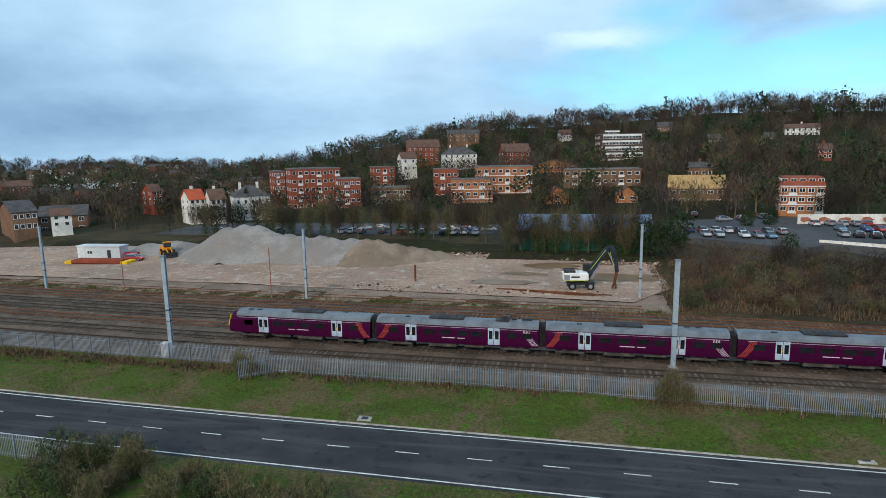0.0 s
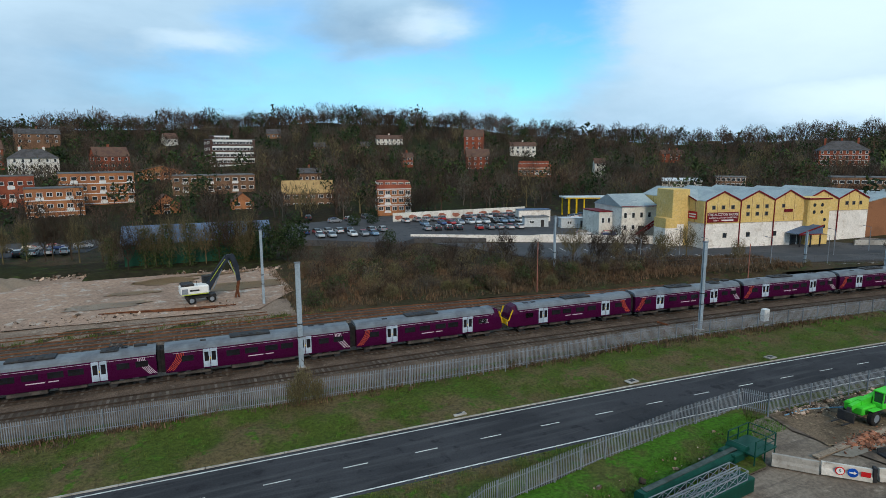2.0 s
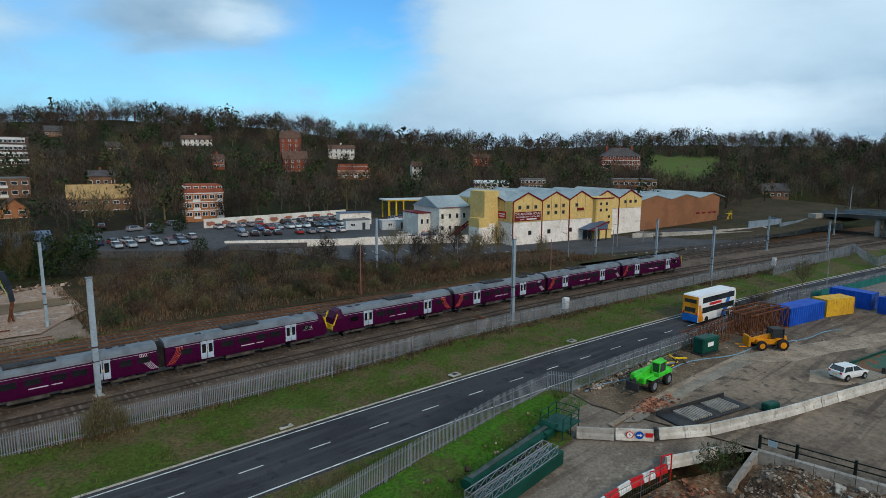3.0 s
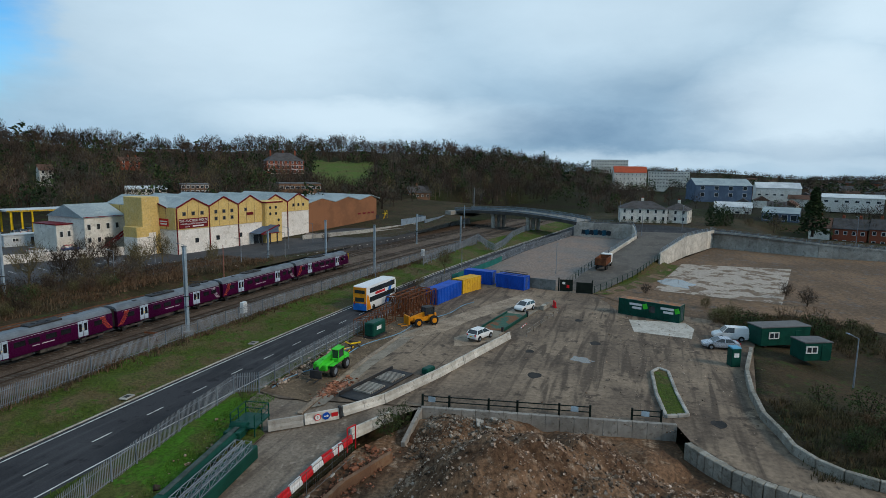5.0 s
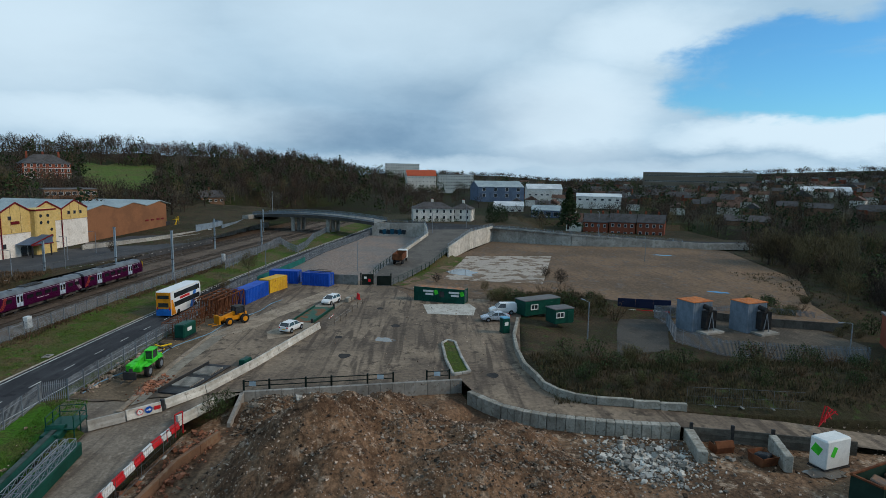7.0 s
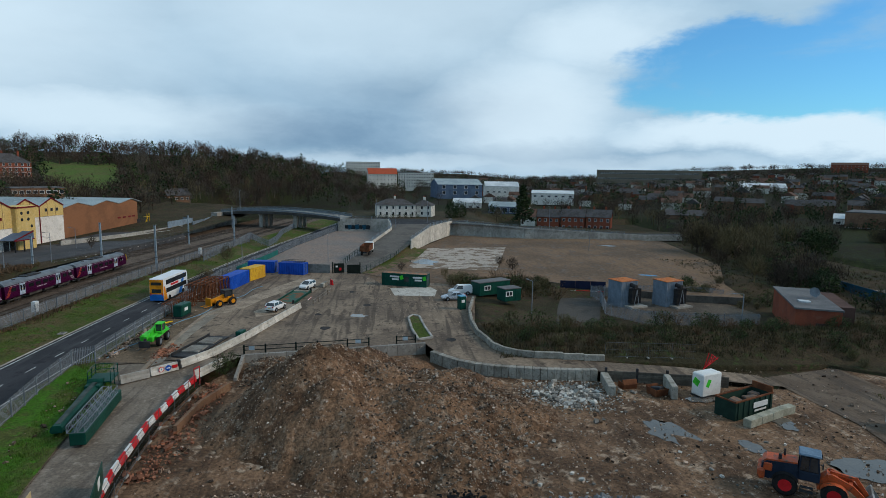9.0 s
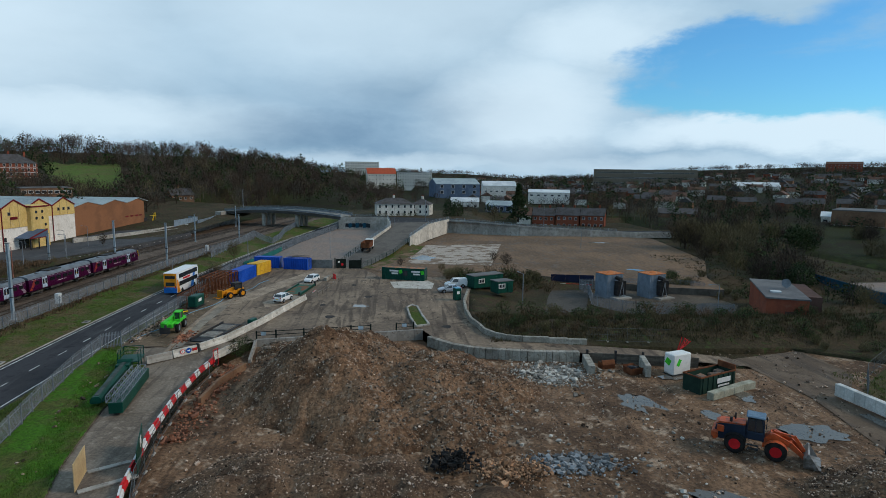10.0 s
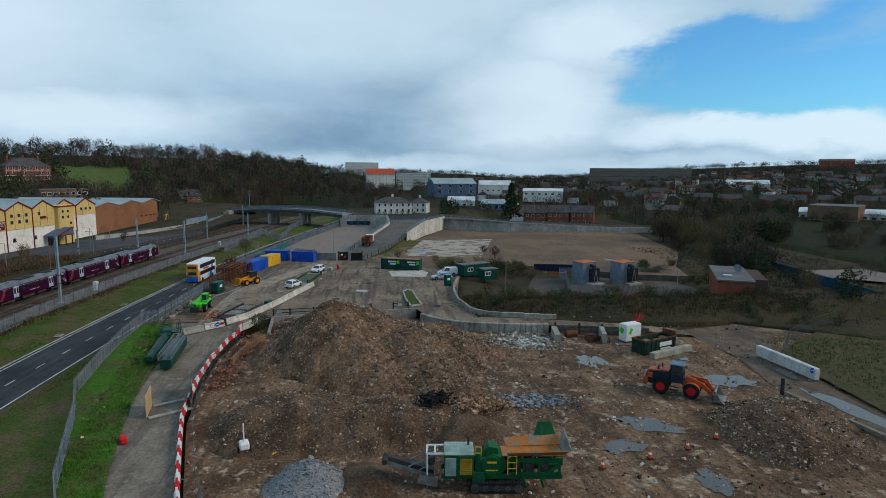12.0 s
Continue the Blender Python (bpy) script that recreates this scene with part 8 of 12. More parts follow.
# kerbed island of grass
isl = [(54.3, -3.6), (60, -2.9), (66.8, -2.6), (68.4, -3.4), (67.6, -4.4), (61, -4.9), (55.3, -5.6)]
patch("island_grass", isl, 0.98, GRASS, label="small grass island with a concrete kerb", category="grass")
run_blocks("kerb_stone", isl + isl[:1], 1.2, 0.78, lambda L: S().box(0, 0, 0, L - 0.02, 0.35, 0.35, ch=0.06), CONCRETE, "pale concrete edging stone round the grass island", "kerb", "island kerb")
# pale concrete strips in the tarmac
patch("concrete_strip", [(45, 28.9), (58, 29.8), (71.4, 30.4), (86.5, 25.4), (84.2, 22.8), (80, 24.5), (71.6, 28.0), (58, 28.4), (46, 28.0)], 0.812, mat("dusty_concrete", (0.26, 0.225, 0.18), (0.19, 0.165, 0.135), scale=0.4, fine=9, c3=(0.15, 0.125, 0.1)), label="dusty pale concrete strip across the yard", category="concrete")
patch("concrete_pad", [(84.5, -0.6), (91.5, 0.2), (92.5, -8), (89, -9), (83.6, -8.2)], 0.812, CONCRETE_PALE, label="pale concrete pad in front of the site office", category="concrete")

# weighbridge
t = thing("weighbridge", 82.4, 17.9, 0.8, -9, "green steel vehicle weighbridge with worn deck", "weighbridge")
part("deck", S().box(0, 0, 0.05, 10.6, 3.2, 0.2, ch=0.03), mat("worn_deck", (0.05, 0.11, 0.085), (0.17, 0.085, 0.05), scale=0.5, fine=6, coord="obj", low=0.48, high=0.56), t)
for sy in (-1, 1):
    part("side_rail", S().box(0, sy * 1.65, 0.05, 10.6, 0.16, 0.5, ch=0.03), GREEN_DARK, t)
for sx in (-1, 1):
    part("ramp", S().prism([(sx * 5.3, 0.25), (sx * 10.2, 0.02), (sx * 10.2, 0.0), (sx * 5.3, 0.0)], -1.9, 1.9, "y"), mat("dusty_concrete", (0.2, 0.2, 0.2)), t, "dusty concrete ramp")
    part("end_post", S().box(sx * 5.3, -1.7, 0, 0.3, 0.3, 0.9), DARK, t)
railing("guard_rail", [(76.5, 13.6), (91, 10.9)], 0.8, "rusty steel guard rail beside the weighbridge", mat("old_galv", (0.24, 0.22, 0.2), (0.16, 0.12, 0.09), scale=1, fine=8), 1.0, 2.9, 2, 0.12)
run_blocks("concrete_block", [(92.3, 13.9), (95.4, 13.2)], 1.5, 0.8, lambda L: S().box(0, 0, 0, L - 0.2, 0.7, 0.8, ch=0.05), BLOCKS, "grey concrete block beside the weighbridge", "concrete block", "loose blocks")
t = thing("barrier_pole", 79.5, 14.9, 0.8, -6, "red and white striped pole lying low", "barrier")
for k in range(6):
    part("stripe", S().tube((0.45 * k, 0, 0.3), (0.45 * k + 0.45, 0, 0.3), 0.06), RED_PLASTIC if k % 2 else WHITE, t)
t = thing("plastic_barrier", 95.6, 12.2, 0.8, 20, "red plastic barrier beside concrete blocks", "barrier")
part("body", S().prism([(-0.25, 0), (0.25, 0), (0.12, 0.3), (0.08, 1.0), (-0.08, 1.0), (-0.12, 0.3)], -0.8, 0.8, "x"), RED_PLASTIC, t)

# site gate
t = thing("site_gate", 109.0, 13.2, 0.8, 100, "open dark green steel site gate with notices", "gate")
part("post", S().box(0, 0, 0, 0.25, 0.25, 2.6), DARK_GREEN, t)
part("leaf", S().box(-1.4, 0.2, 0.1, 2.4, 0.08, 2.2), DARK_GREEN, t)
part("notice", S().box(-0.9, 0.27, 1.4, 0.5, 0.03, 0.4), WHITE, t)
part("notice", S().box(-1.7, 0.27, 0.7, 0.5, 0.03, 0.6), RED_PLASTIC, t)
t = thing("site_gate", 108.6, 7.0, 0.8, 95, "open steel site gate post by the ramp", "gate")
part("post", S().box(0, 0, 0, 0.25, 0.25, 2.6), DARK_GREEN, t)
part("leaf", S().box(1.5, 0.1, 0.1, 2.8, 0.06, 2.0), DARK_GREEN, t)
strip_wall("board_fence", [(109.2, 13.8), (110.4, 20.0)], 0.7, 2.8, 0.08, mat("grey_boards", (0.2, 0.2, 0.19), (0.14, 0.14, 0.13), scale=1.0, fine=10), "weathered grey board fence beside the gate", "fence")

# red and white water-filled barriers along the haul road
def water_barrier(L):
    return S().prism([(-0.22, 0), (0.22, 0), (0.18, 0.25), (0.08, 0.36), (0.08, 0.62), (-0.08, 0.62), (-0.08, 0.36), (-0.18, 0.25)], -L / 2 + 0.03, L / 2 - 0.03, "x")


run_blocks("plastic_barrier", [(-12, 13.2), (-3.6, 16.4), (3.5, 18.6), (10.6, 20.7), (20, 22.3), (29, 23.1), (36.5, 22.9), (40.5, 22.3)], 1.45, lambda x, y: haul_level(x, y) + 0.03, water_barrier, [RED_PLASTIC, FRAME_WHITE], "plastic road barrier in a red and white row", "barrier", "road barriers")
run_blocks("concrete_barrier", [(40.6, 22.4), (45.2, 20.6)], 2.3, 0.7, jersey, CONCRETE_PALE, "pale concrete barrier at the corner of the haul road", "barrier", "corner barriers")
MESH_STEEL = mat("dull_mesh_steel", (0.13, 0.14, 0.145), (0.09, 0.095, 0.1), scale=0.5, fine=10, bump=0.05)


def mesh_fence(line, z, label):
    t = thing("mesh_fence", 0, 0, 0, 0, label, "fence")
    for (xa, ya), (xb, yb) in zip(line, line[1:]):
        L = math.hypot(xb - xa, yb - ya)
        n = max(1, round(L / 3.4))
        for k in range(n):
            p, q = [(xa + (xb - xa) * u / n, ya + (yb - ya) * u / n) for u in (k, k + 1)]
            za, zb = (z(*p), z(*q)) if callable(z) else (z, z)
            s = S().tube((*p, za), (*p, za + 2.0), 0.024, n=5).tube((*p, za + 2.0), (*q, zb + 2.0), 0.024, n=5).tube((*p, za + 0.15), (*q, zb + 0.15), 0.024, n=5).tube((*p, za + 1.05), (*q, zb + 1.05), 0.012, n=4)
            for j in range(1, 12):
                u = j / 12
                x, y, g = p[0] + (q[0] - p[0]) * u, p[1] + (q[1] - p[1]) * u, za + (zb - za) * u
                s.bar((x, y, g + 0.15), (x, y, g + 2.0), 0.008)
            tagged(part("mesh_panel", s, MESH_STEEL, t), kind="stuff")
            part("foot", S().box(p[0], p[1], za - 0.02, 0.6, 0.22, 0.14, ch=0.03), CONCRETE, t)


mesh_fence([(-10, 12.2), (-3, 15.2), (10.6, 19.7), (20, 21.2), (29, 22.0), (38.5, 21.0)], lambda x, y: haul_level(x, y) - 0.1, "temporary steel mesh fence behind the road barriers")
strip_wall("brick_edge", [(29, 20.6), (35, 20.2), (40.5, 18.6)], -0.9, 0.25, 0.35, BRICK_BROWN, "broken low brick wall edge", "wall")
# gate boards across the haul road
t = thing("hoarding_gate", 12.4, 22.6, 0.2, 0, "plywood and green mesh gates standing open on the haul road", "gate")
PLY = mat("plywood", (0.5, 0.37, 0.2), (0.42, 0.3, 0.16), scale=0.8, fine=8, coord="obj")
part("plywood_board", S().bar((-1.6, 1.5, 1.15), (1.6, 2.2, 1.15), 0.06, 2.2), PLY, t, "bare plywood board")
part("mesh_leaf", S().bar((0.4, -2.2, 1.2), (5.6, -0.6, 1.2), 0.05, 2.1), GREEN_DARK, t, "dark green mesh gate leaf")
part("notice", S().box(3.6, -1.25, 1.2, 0.9, 0.05, 0.7, 17), WHITE, t)
part("cable_ramp", S().bar((-1.6, 1.3, 0.06), (0.6, -2.2, 0.06), 0.5, 0.1).bar((1.4, 2.0, 0.06), (3.4, -1.2, 0.06), 0.5, 0.1), CONCRETE, t)
t = thing("water_barrier", 5.6, 24.1, 0.2, 30, "single red plastic barrier on its side", "barrier")
part("body", S().box(0, 0, 0, 1.1, 0.6, 0.6, ch=0.12), RED_PLASTIC, t)
fr = S().bar((39.0, 21.9, 0.3), (39.0, 21.9, 2.4), 0.08).bar((39.9, 21.6, 0.3), (39.9, 21.6, 2.4), 0.08).bar((39.0, 21.9, 2.4), (39.9, 21.6, 2.4), 0.08).bar((38.2, 22.3, 1.3), (39.0, 21.9, 1.3), 0.06).bar((38.2, 22.3, 0.3), (38.2, 22.3, 1.3), 0.06)
tagged(part("pedestrian_gate", fr, RED_PLASTIC), "red steel pedestrian gate frame", "gate")

# ---- heaps on the site ----
def heap(name, cones, m, label, step=0.55, seed=1.0, rough=0.28, base=-0.7, ridged=0.0, category="rubble heap"):
    """A tipped heap: the upper envelope of cones (x, y, top height, slope), broken up by noise."""
    x0 = min(c[0] - c[2] / c[3] for c in cones) - 1
    x1 = max(c[0] + c[2] / c[3] for c in cones) + 1
    y0 = min(c[1] - c[2] / c[3] for c in cones) - 1
    y1 = max(c[1] + c[2] / c[3] for c in cones) + 1
    nx, ny = int((x1 - x0) / step) + 1, int((y1 - y0) / step) + 1

    def top(x, y):
        h = -9.0
        w = 0.9 * lump(x, y, 0.22, seed) + 0.35 * lump(x, y, 0.7, seed + 3)
        for cx, cy, ch, sl in cones:
            d = math.hypot(x - cx, y - cy)
            rill = 0.3 * noise.noise(Vector((4.5 * math.atan2(y - cy, x - cx), d * 0.12, seed + cx))) * min(1.0, d * 0.25)
            e = ch - sl * math.sqrt(d * d + 1.2) + sl * 0.6 + w * min(0.9, 0.2 + d * 0.1) + rill
            h = max(h, e)
        return h + rough * lump(x, y, 1.3, seed + 7) + 0.5 * rough * lump(x, y, 2.9, seed)

    idx, s = {}, S()
    H = [[top(x0 + i * step, y0 + j * step) for i in range(nx)] for j in range(ny)]
    for j in range(ny - 1):
        for i in range(nx - 1):
            if max(H[j][i], H[j][i + 1], H[j + 1][i], H[j + 1][i + 1]) < -0.15:
                continue
            q = []
            for a, b in ((i, j), (i + 1, j), (i + 1, j + 1), (i, j + 1)):
                if (a, b) not in idx:
                    idx[a, b] = len(s.v)
                    s.v.append((x0 + a * step, y0 + b * step, base + max(-0.5, H[b][a])))
                q.append(idx[a, b])
            s.f.append(tuple(q))
    me = s.mesh(name, smooth=True, fix=False)
    me.materials.append(m)
    o = tagged(new(name, me), label, category)
    return o, (lambda x, y: base + top(x, y)), (x0, x1, y0, y1)


EARTH = mat("heap_earth", (0.185, 0.108, 0.064), (0.095, 0.053, 0.031), scale=0.22, fine=14, c3=(0.25, 0.178, 0.125), bump=1.0, grain=0.55)
EARTH_DARK = mat("dark_heap_earth", (0.145, 0.09, 0.056), (0.07, 0.042, 0.027), scale=0.3, fine=14, c3=(0.12, 0.085, 0.058), bump=1.0, grain=0.55)
AGG = mat("blue_grey_aggregate", (0.25, 0.245, 0.25), (0.19, 0.185, 0.19), scale=0.6, fine=16, bump=1.0, grain=0.42)
PALE_AGG = mat("pale_aggregate", (0.27, 0.247, 0.23), (0.205, 0.185, 0.168), scale=0.12, fine=26, c3=(0.23, 0.19, 0.155), bump=0.7)
MAIN = [(31.5, 8.0, 8.3, 0.88), (27.8, 6.0, 6.3, 0.82), (24.2, 3.6, 4.5, 0.72), (20.8, 1.2, 2.7, 0.55), (35.5, 6.0, 6.9, 0.74), (39.5, 3.5, 5.4, 0.7), (34.5, 1.5, 5.0, 0.5), (30.0, -2.5, 4.3, 0.44), (25.0, -3.5, 3.2, 0.42), (35.0, -4.5, 3.9, 0.44), (20.5, -5.5, 2.0, 0.4),
        (38.5, -7.0, 2.9, 0.5), (31.0, -9.0, 2.6, 0.38), (41.0, 9.5, 4.2, 0.7)]


def stones_on(name, area, level, n, size, m, label, seed, low=-0.45, flat=0.75):
    x0, x1, y0, y1 = area

    def put(r):
        for _ in range(60):
            x, y = r.uniform(x0, x1), r.uniform(y0, y1)
            z = level(x, y)
            if z > low:
                return x, y, z
        return x, y, max(z, -0.7)

    return rocks(name, n, put, size, m, label, seed=seed, flat=flat)


o, lev, area = heap("spoil_heap", MAIN, EARTH, "tall heap of brown soil and crushed rubble", step=0.45, seed=2.0, rough=0.42)
stones_on("heap_stones", area, lev, 19000, 0.085, STONE_MIX, "stones and brick bits strewn over the heap", 21)
stones_on("heap_blocks", (17, 37, -13, 3), lev, 5200, 0.11, STONE_BROKEN, "pale broken concrete on the shoulder of the heap", 22)
o, lev2, area2 = heap("soil_heap", [(9.0, 13.0, 2.9, 0.6), (8.6, 9.5, 3.1, 0.6), (8.2, 6.0, 3.1, 0.62), (8.0, 2.5, 3.0, 0.62), (7.8, -1.0, 2.6, 0.6), (11.5, 10.5, 2.7, 0.42), (11.5, 6.0, 2.6, 0.42), (11.0, 1.0, 2.3, 0.42), (7.5, -3.5, 2.0, 0.6)], EARTH_DARK, "long low heap of dark crushed soil", seed=5.0, rough=0.2)
stones_on("soil_heap_stones", area2, lev2, 10000, 0.07, STONE_MIX, "small stones over the dark soil heap", 23)
o, lev3, area3 = heap("soil_cone", [(6.2, -7.0, 2.4, 0.62)], EARTH_DARK, "cone of dark screened soil below the conveyor", seed=6.0, rough=0.12)
o, lev4, area4 = heap("aggregate_heap", [(-1.6, 7.0, 2.2, 0.72)], AGG, "cone of blue-grey aggregate", seed=7.0, rough=0.08)
stones_on("aggregate_stones", area4, lev4, 3000, 0.07, STONE_GREY, "blue-grey stones of the aggregate cone", 24)
o, lev5, area5 = heap("soil_cone", [(-1.2, 2.2, 1.5, 0.6)], EARTH_DARK, "small cone of dark soil", seed=8.0, rough=0.1)
o, lev6, area6 = heap("spoil_heap", [(5.6, -37.5, 2.6, 0.42), (2.0, -36.5, 2.4, 0.42), (7.5, -42.0, 2.0, 0.42), (2.0, -40.5, 1.8, 0.42)], EARTH_DARK, "broad heap of crushed rubble in front of the loader", seed=9.0, rough=0.2)
stones_on("rubble_stones", area6, lev6, 7000, 0.09, STONE_MIX, "broken stones over the broad rubble heap", 25)
rocks("pit_rubble", 14000, lambda r: (lambda x, y: (x, y, pit_level(x, y) + 0.02))(r.uniform(-22, 44), 16 - 62 * r.uniform()), 0.085, STONE_MIX, "crushed stones and brick bits trodden into the mud", seed=61)
rocks("pit_pieces", 1400, lambda r: (lambda x, y: (x, y, pit_level(x, y) + 0.02))(r.normal(12, 12), r.normal(-14, 12)), 0.14, STONE_PALE, "pale broken concrete pieces scattered on the mud", seed=62)
rocks("yard_grit", 2600, lambda r: (r.uniform(50, 108), 35.4 - abs(r.normal(0, 5)) if r.uniform() < 0.5 else -3 + r.normal(0, 5), 0.81), 0.07, STONE_MIX, "loose grit and stones on the worn tarmac", seed=63)
o, lev7, area7 = heap("concrete_rubble", [(46.3, 15.0, 1.9, 0.42), (47.3, 11.0, 2.1, 0.5), (46.8, 4.0, 2.0, 0.5), (46.5, -1.5, 1.7, 0.5)], EARTH, "heap of broken concrete against the retaining wall", seed=10.0, rough=0.25)
stones_on("concrete_lumps", (41, 48.4, 9.5, 18.0), lev7, 1700, 0.13, STONE_BROKEN, "broken concrete lumps against the retaining wall", 26, low=-0.6)
slabs = S()
for k, (x, y, a) in enumerate(((47.0, 12.6, 20), (47.6, 11.2, 60), (46.2, 11.4, 110))):
    slabs.box(x, y, lev7(x, y) - 0.1, 1.0, 0.7, 0.12, a, 0, (18, -14, 0))
tagged(part("broken_slab", slabs, CONCRETE), "broken concrete slabs lying on rubble", "rubble", kind="stuff")
rocks("blue_stone_spread", 1500, lambda r: (36.5 + r.normal(0, 2.2), -20.0 + r.normal(0, 2.6), -0.55), 0.22, STONE_PALE, "spread of pale broken stone on the mud", seed=27)
rocks("blue_stone_spread", 800, lambda r: (13.8 + r.normal(0, 0.9), -15.2 + r.normal(0, 2.2), -0.5), 0.22, STONE_GREY, "spread of blue-grey stone on the mud", seed=28)
rocks("brick_spread", 700, lambda r: (12.6 + r.normal(0, 1.0), -9.5 + r.normal(0, 1.5), -0.3 + abs(r.normal(0, 0.25))), 0.2, mat("tan_brick_rubble", (0.34, 0.2, 0.12), (0.26, 0.15, 0.09), scale=0.8, fine=6, island=0.5), "spread of broken tan bricks at the heap foot", seed=29)
rocks("mud_stones", 3600, lambda r: (r.uniform(-18, 46), r.uniform(-58, 20), -0.55), 0.13, STONE_MIX, "small stones scattered over the muddy floor", seed=30)
rocks("black_rubble", 500, lambda r: (14.0 + r.normal(0, 0.8), -4.6 + r.normal(0, 0.9), -0.1 + abs(r.normal(0, 0.3))), 0.2, BLACK, "dark rubber scraps at the foot of the heap", seed=31)
rocks("kerb_rubble", 700, lambda r: (lambda u: (20 + 22 * u, 20.6 - 0.5 * u + r.normal(0, 0.9), -0.45))(r.uniform()), 0.2, STONE_RED, "brick rubble along the haul road edge", seed=32)

# puddles
WATER = mat("muddy_water", (0.10, 0.085, 0.07), (0.08, 0.07, 0.06), scale=0.4, rough=0.1, bump=0.0, spec=0.6)
MATS["muddy_water"].node_tree.nodes["Principled BSDF"].inputs["Roughness"].default_value = 0.03
for l in list(MATS["muddy_water"].node_tree.links):
    if l.to_socket.name == "Roughness":
        MATS["muddy_water"].node_tree.links.remove(l)


OCHRE = mat("ochre_water", (0.2, 0.125, 0.062), (0.16, 0.1, 0.052), scale=0.3, rough=0.35, bump=0.0, spec=0.4)


def puddle(x, y, a, b, rot, z, seed, water=None):
    pts = []
    for k in range(44):
        t = 2 * math.pi * k / 44
        r = 1 + 0.5 * noise.noise(Vector((math.cos(t) * 2.1, math.sin(t) * 2.1, seed * 3.1)))
        u, v = a * r * math.cos(t), b * r * math.sin(t)
        c, s = math.cos(radians(rot)), math.sin(radians(rot))
        pts.append((x + u * c - v * s, y + u * s + v * c))
    patch("puddle", pts, z, water or WATER, label="shallow puddle of grey muddy water", category="puddle")


for k, p in enumerate(((26.4, -26.8, 3.0, 1.9, 20), (7.0, -25.5, 1.5, 3.0, -30), (18.4, -40.6, 2.0, 3.0, -10), (28, -39.5, 1.6, 1.1, 0), (2.5, -21, 1.2, 2.2, 20), (34.5, -34.5, 1.0, 1.6, 0), (23, -33, 1.5, 0.8, 10), (-4, -26, 2, 1.2, 0))):
    puddle(*p, -0.575, k + 1)
puddle(9, -48.6, 5.5, 1.2, 8, -0.5, 11)
puddle(20, -49.2, 2.5, 0.7, 0, -0.5, 12)
puddle(125.5, -8.5, 5, 3, 20, 0.9, 13)
puddle(160, -70, 3, 1.2, 70, 0.85, 14)
puddle(105, -60, 2.4, 1.0, 60, 0.85, 15)
puddle(69, 5.5, 1.6, 1.0, 60, 0.815, 16)
for x, y, a, b, s in ((-31.5, 131.5, 3.6, 1.8, 20), (-4.5, 120.5, 5.5, 3.2, 21), (-13, 104, 6, 1.8, 22), (7.5, 111, 7.5, 3.2, 23), (-9, 112, 4.0, 1.4, 24), (5, 124, 6, 1.0, 25)):
    puddle(x, y, a, b, 0, 1.1, s, OCHRE)
# manholes and tar patches in the yard
TAR = mat("tar_patch", (0.03, 0.03, 0.03), (0.045, 0.042, 0.04), scale=1.0, fine=8)
for x, y, a in ((76.5, 4.3, 0.9), (61.5, 10.0, 1.0), (54.5, -8.2, 0.9), (70, 12, 0.7), (88, 7.5, 0.8)):
    patch("tar_patch", [(x + a * math.cos(t) * (1 + 0.2 * math.sin(3 * t + x)), y + a * 0.8 * math.sin(t)) for t in np.linspace(0, 6.28, 13)[:-1]], 0.815, TAR, label="dark tar patch round a cover in the yard", category="patch")

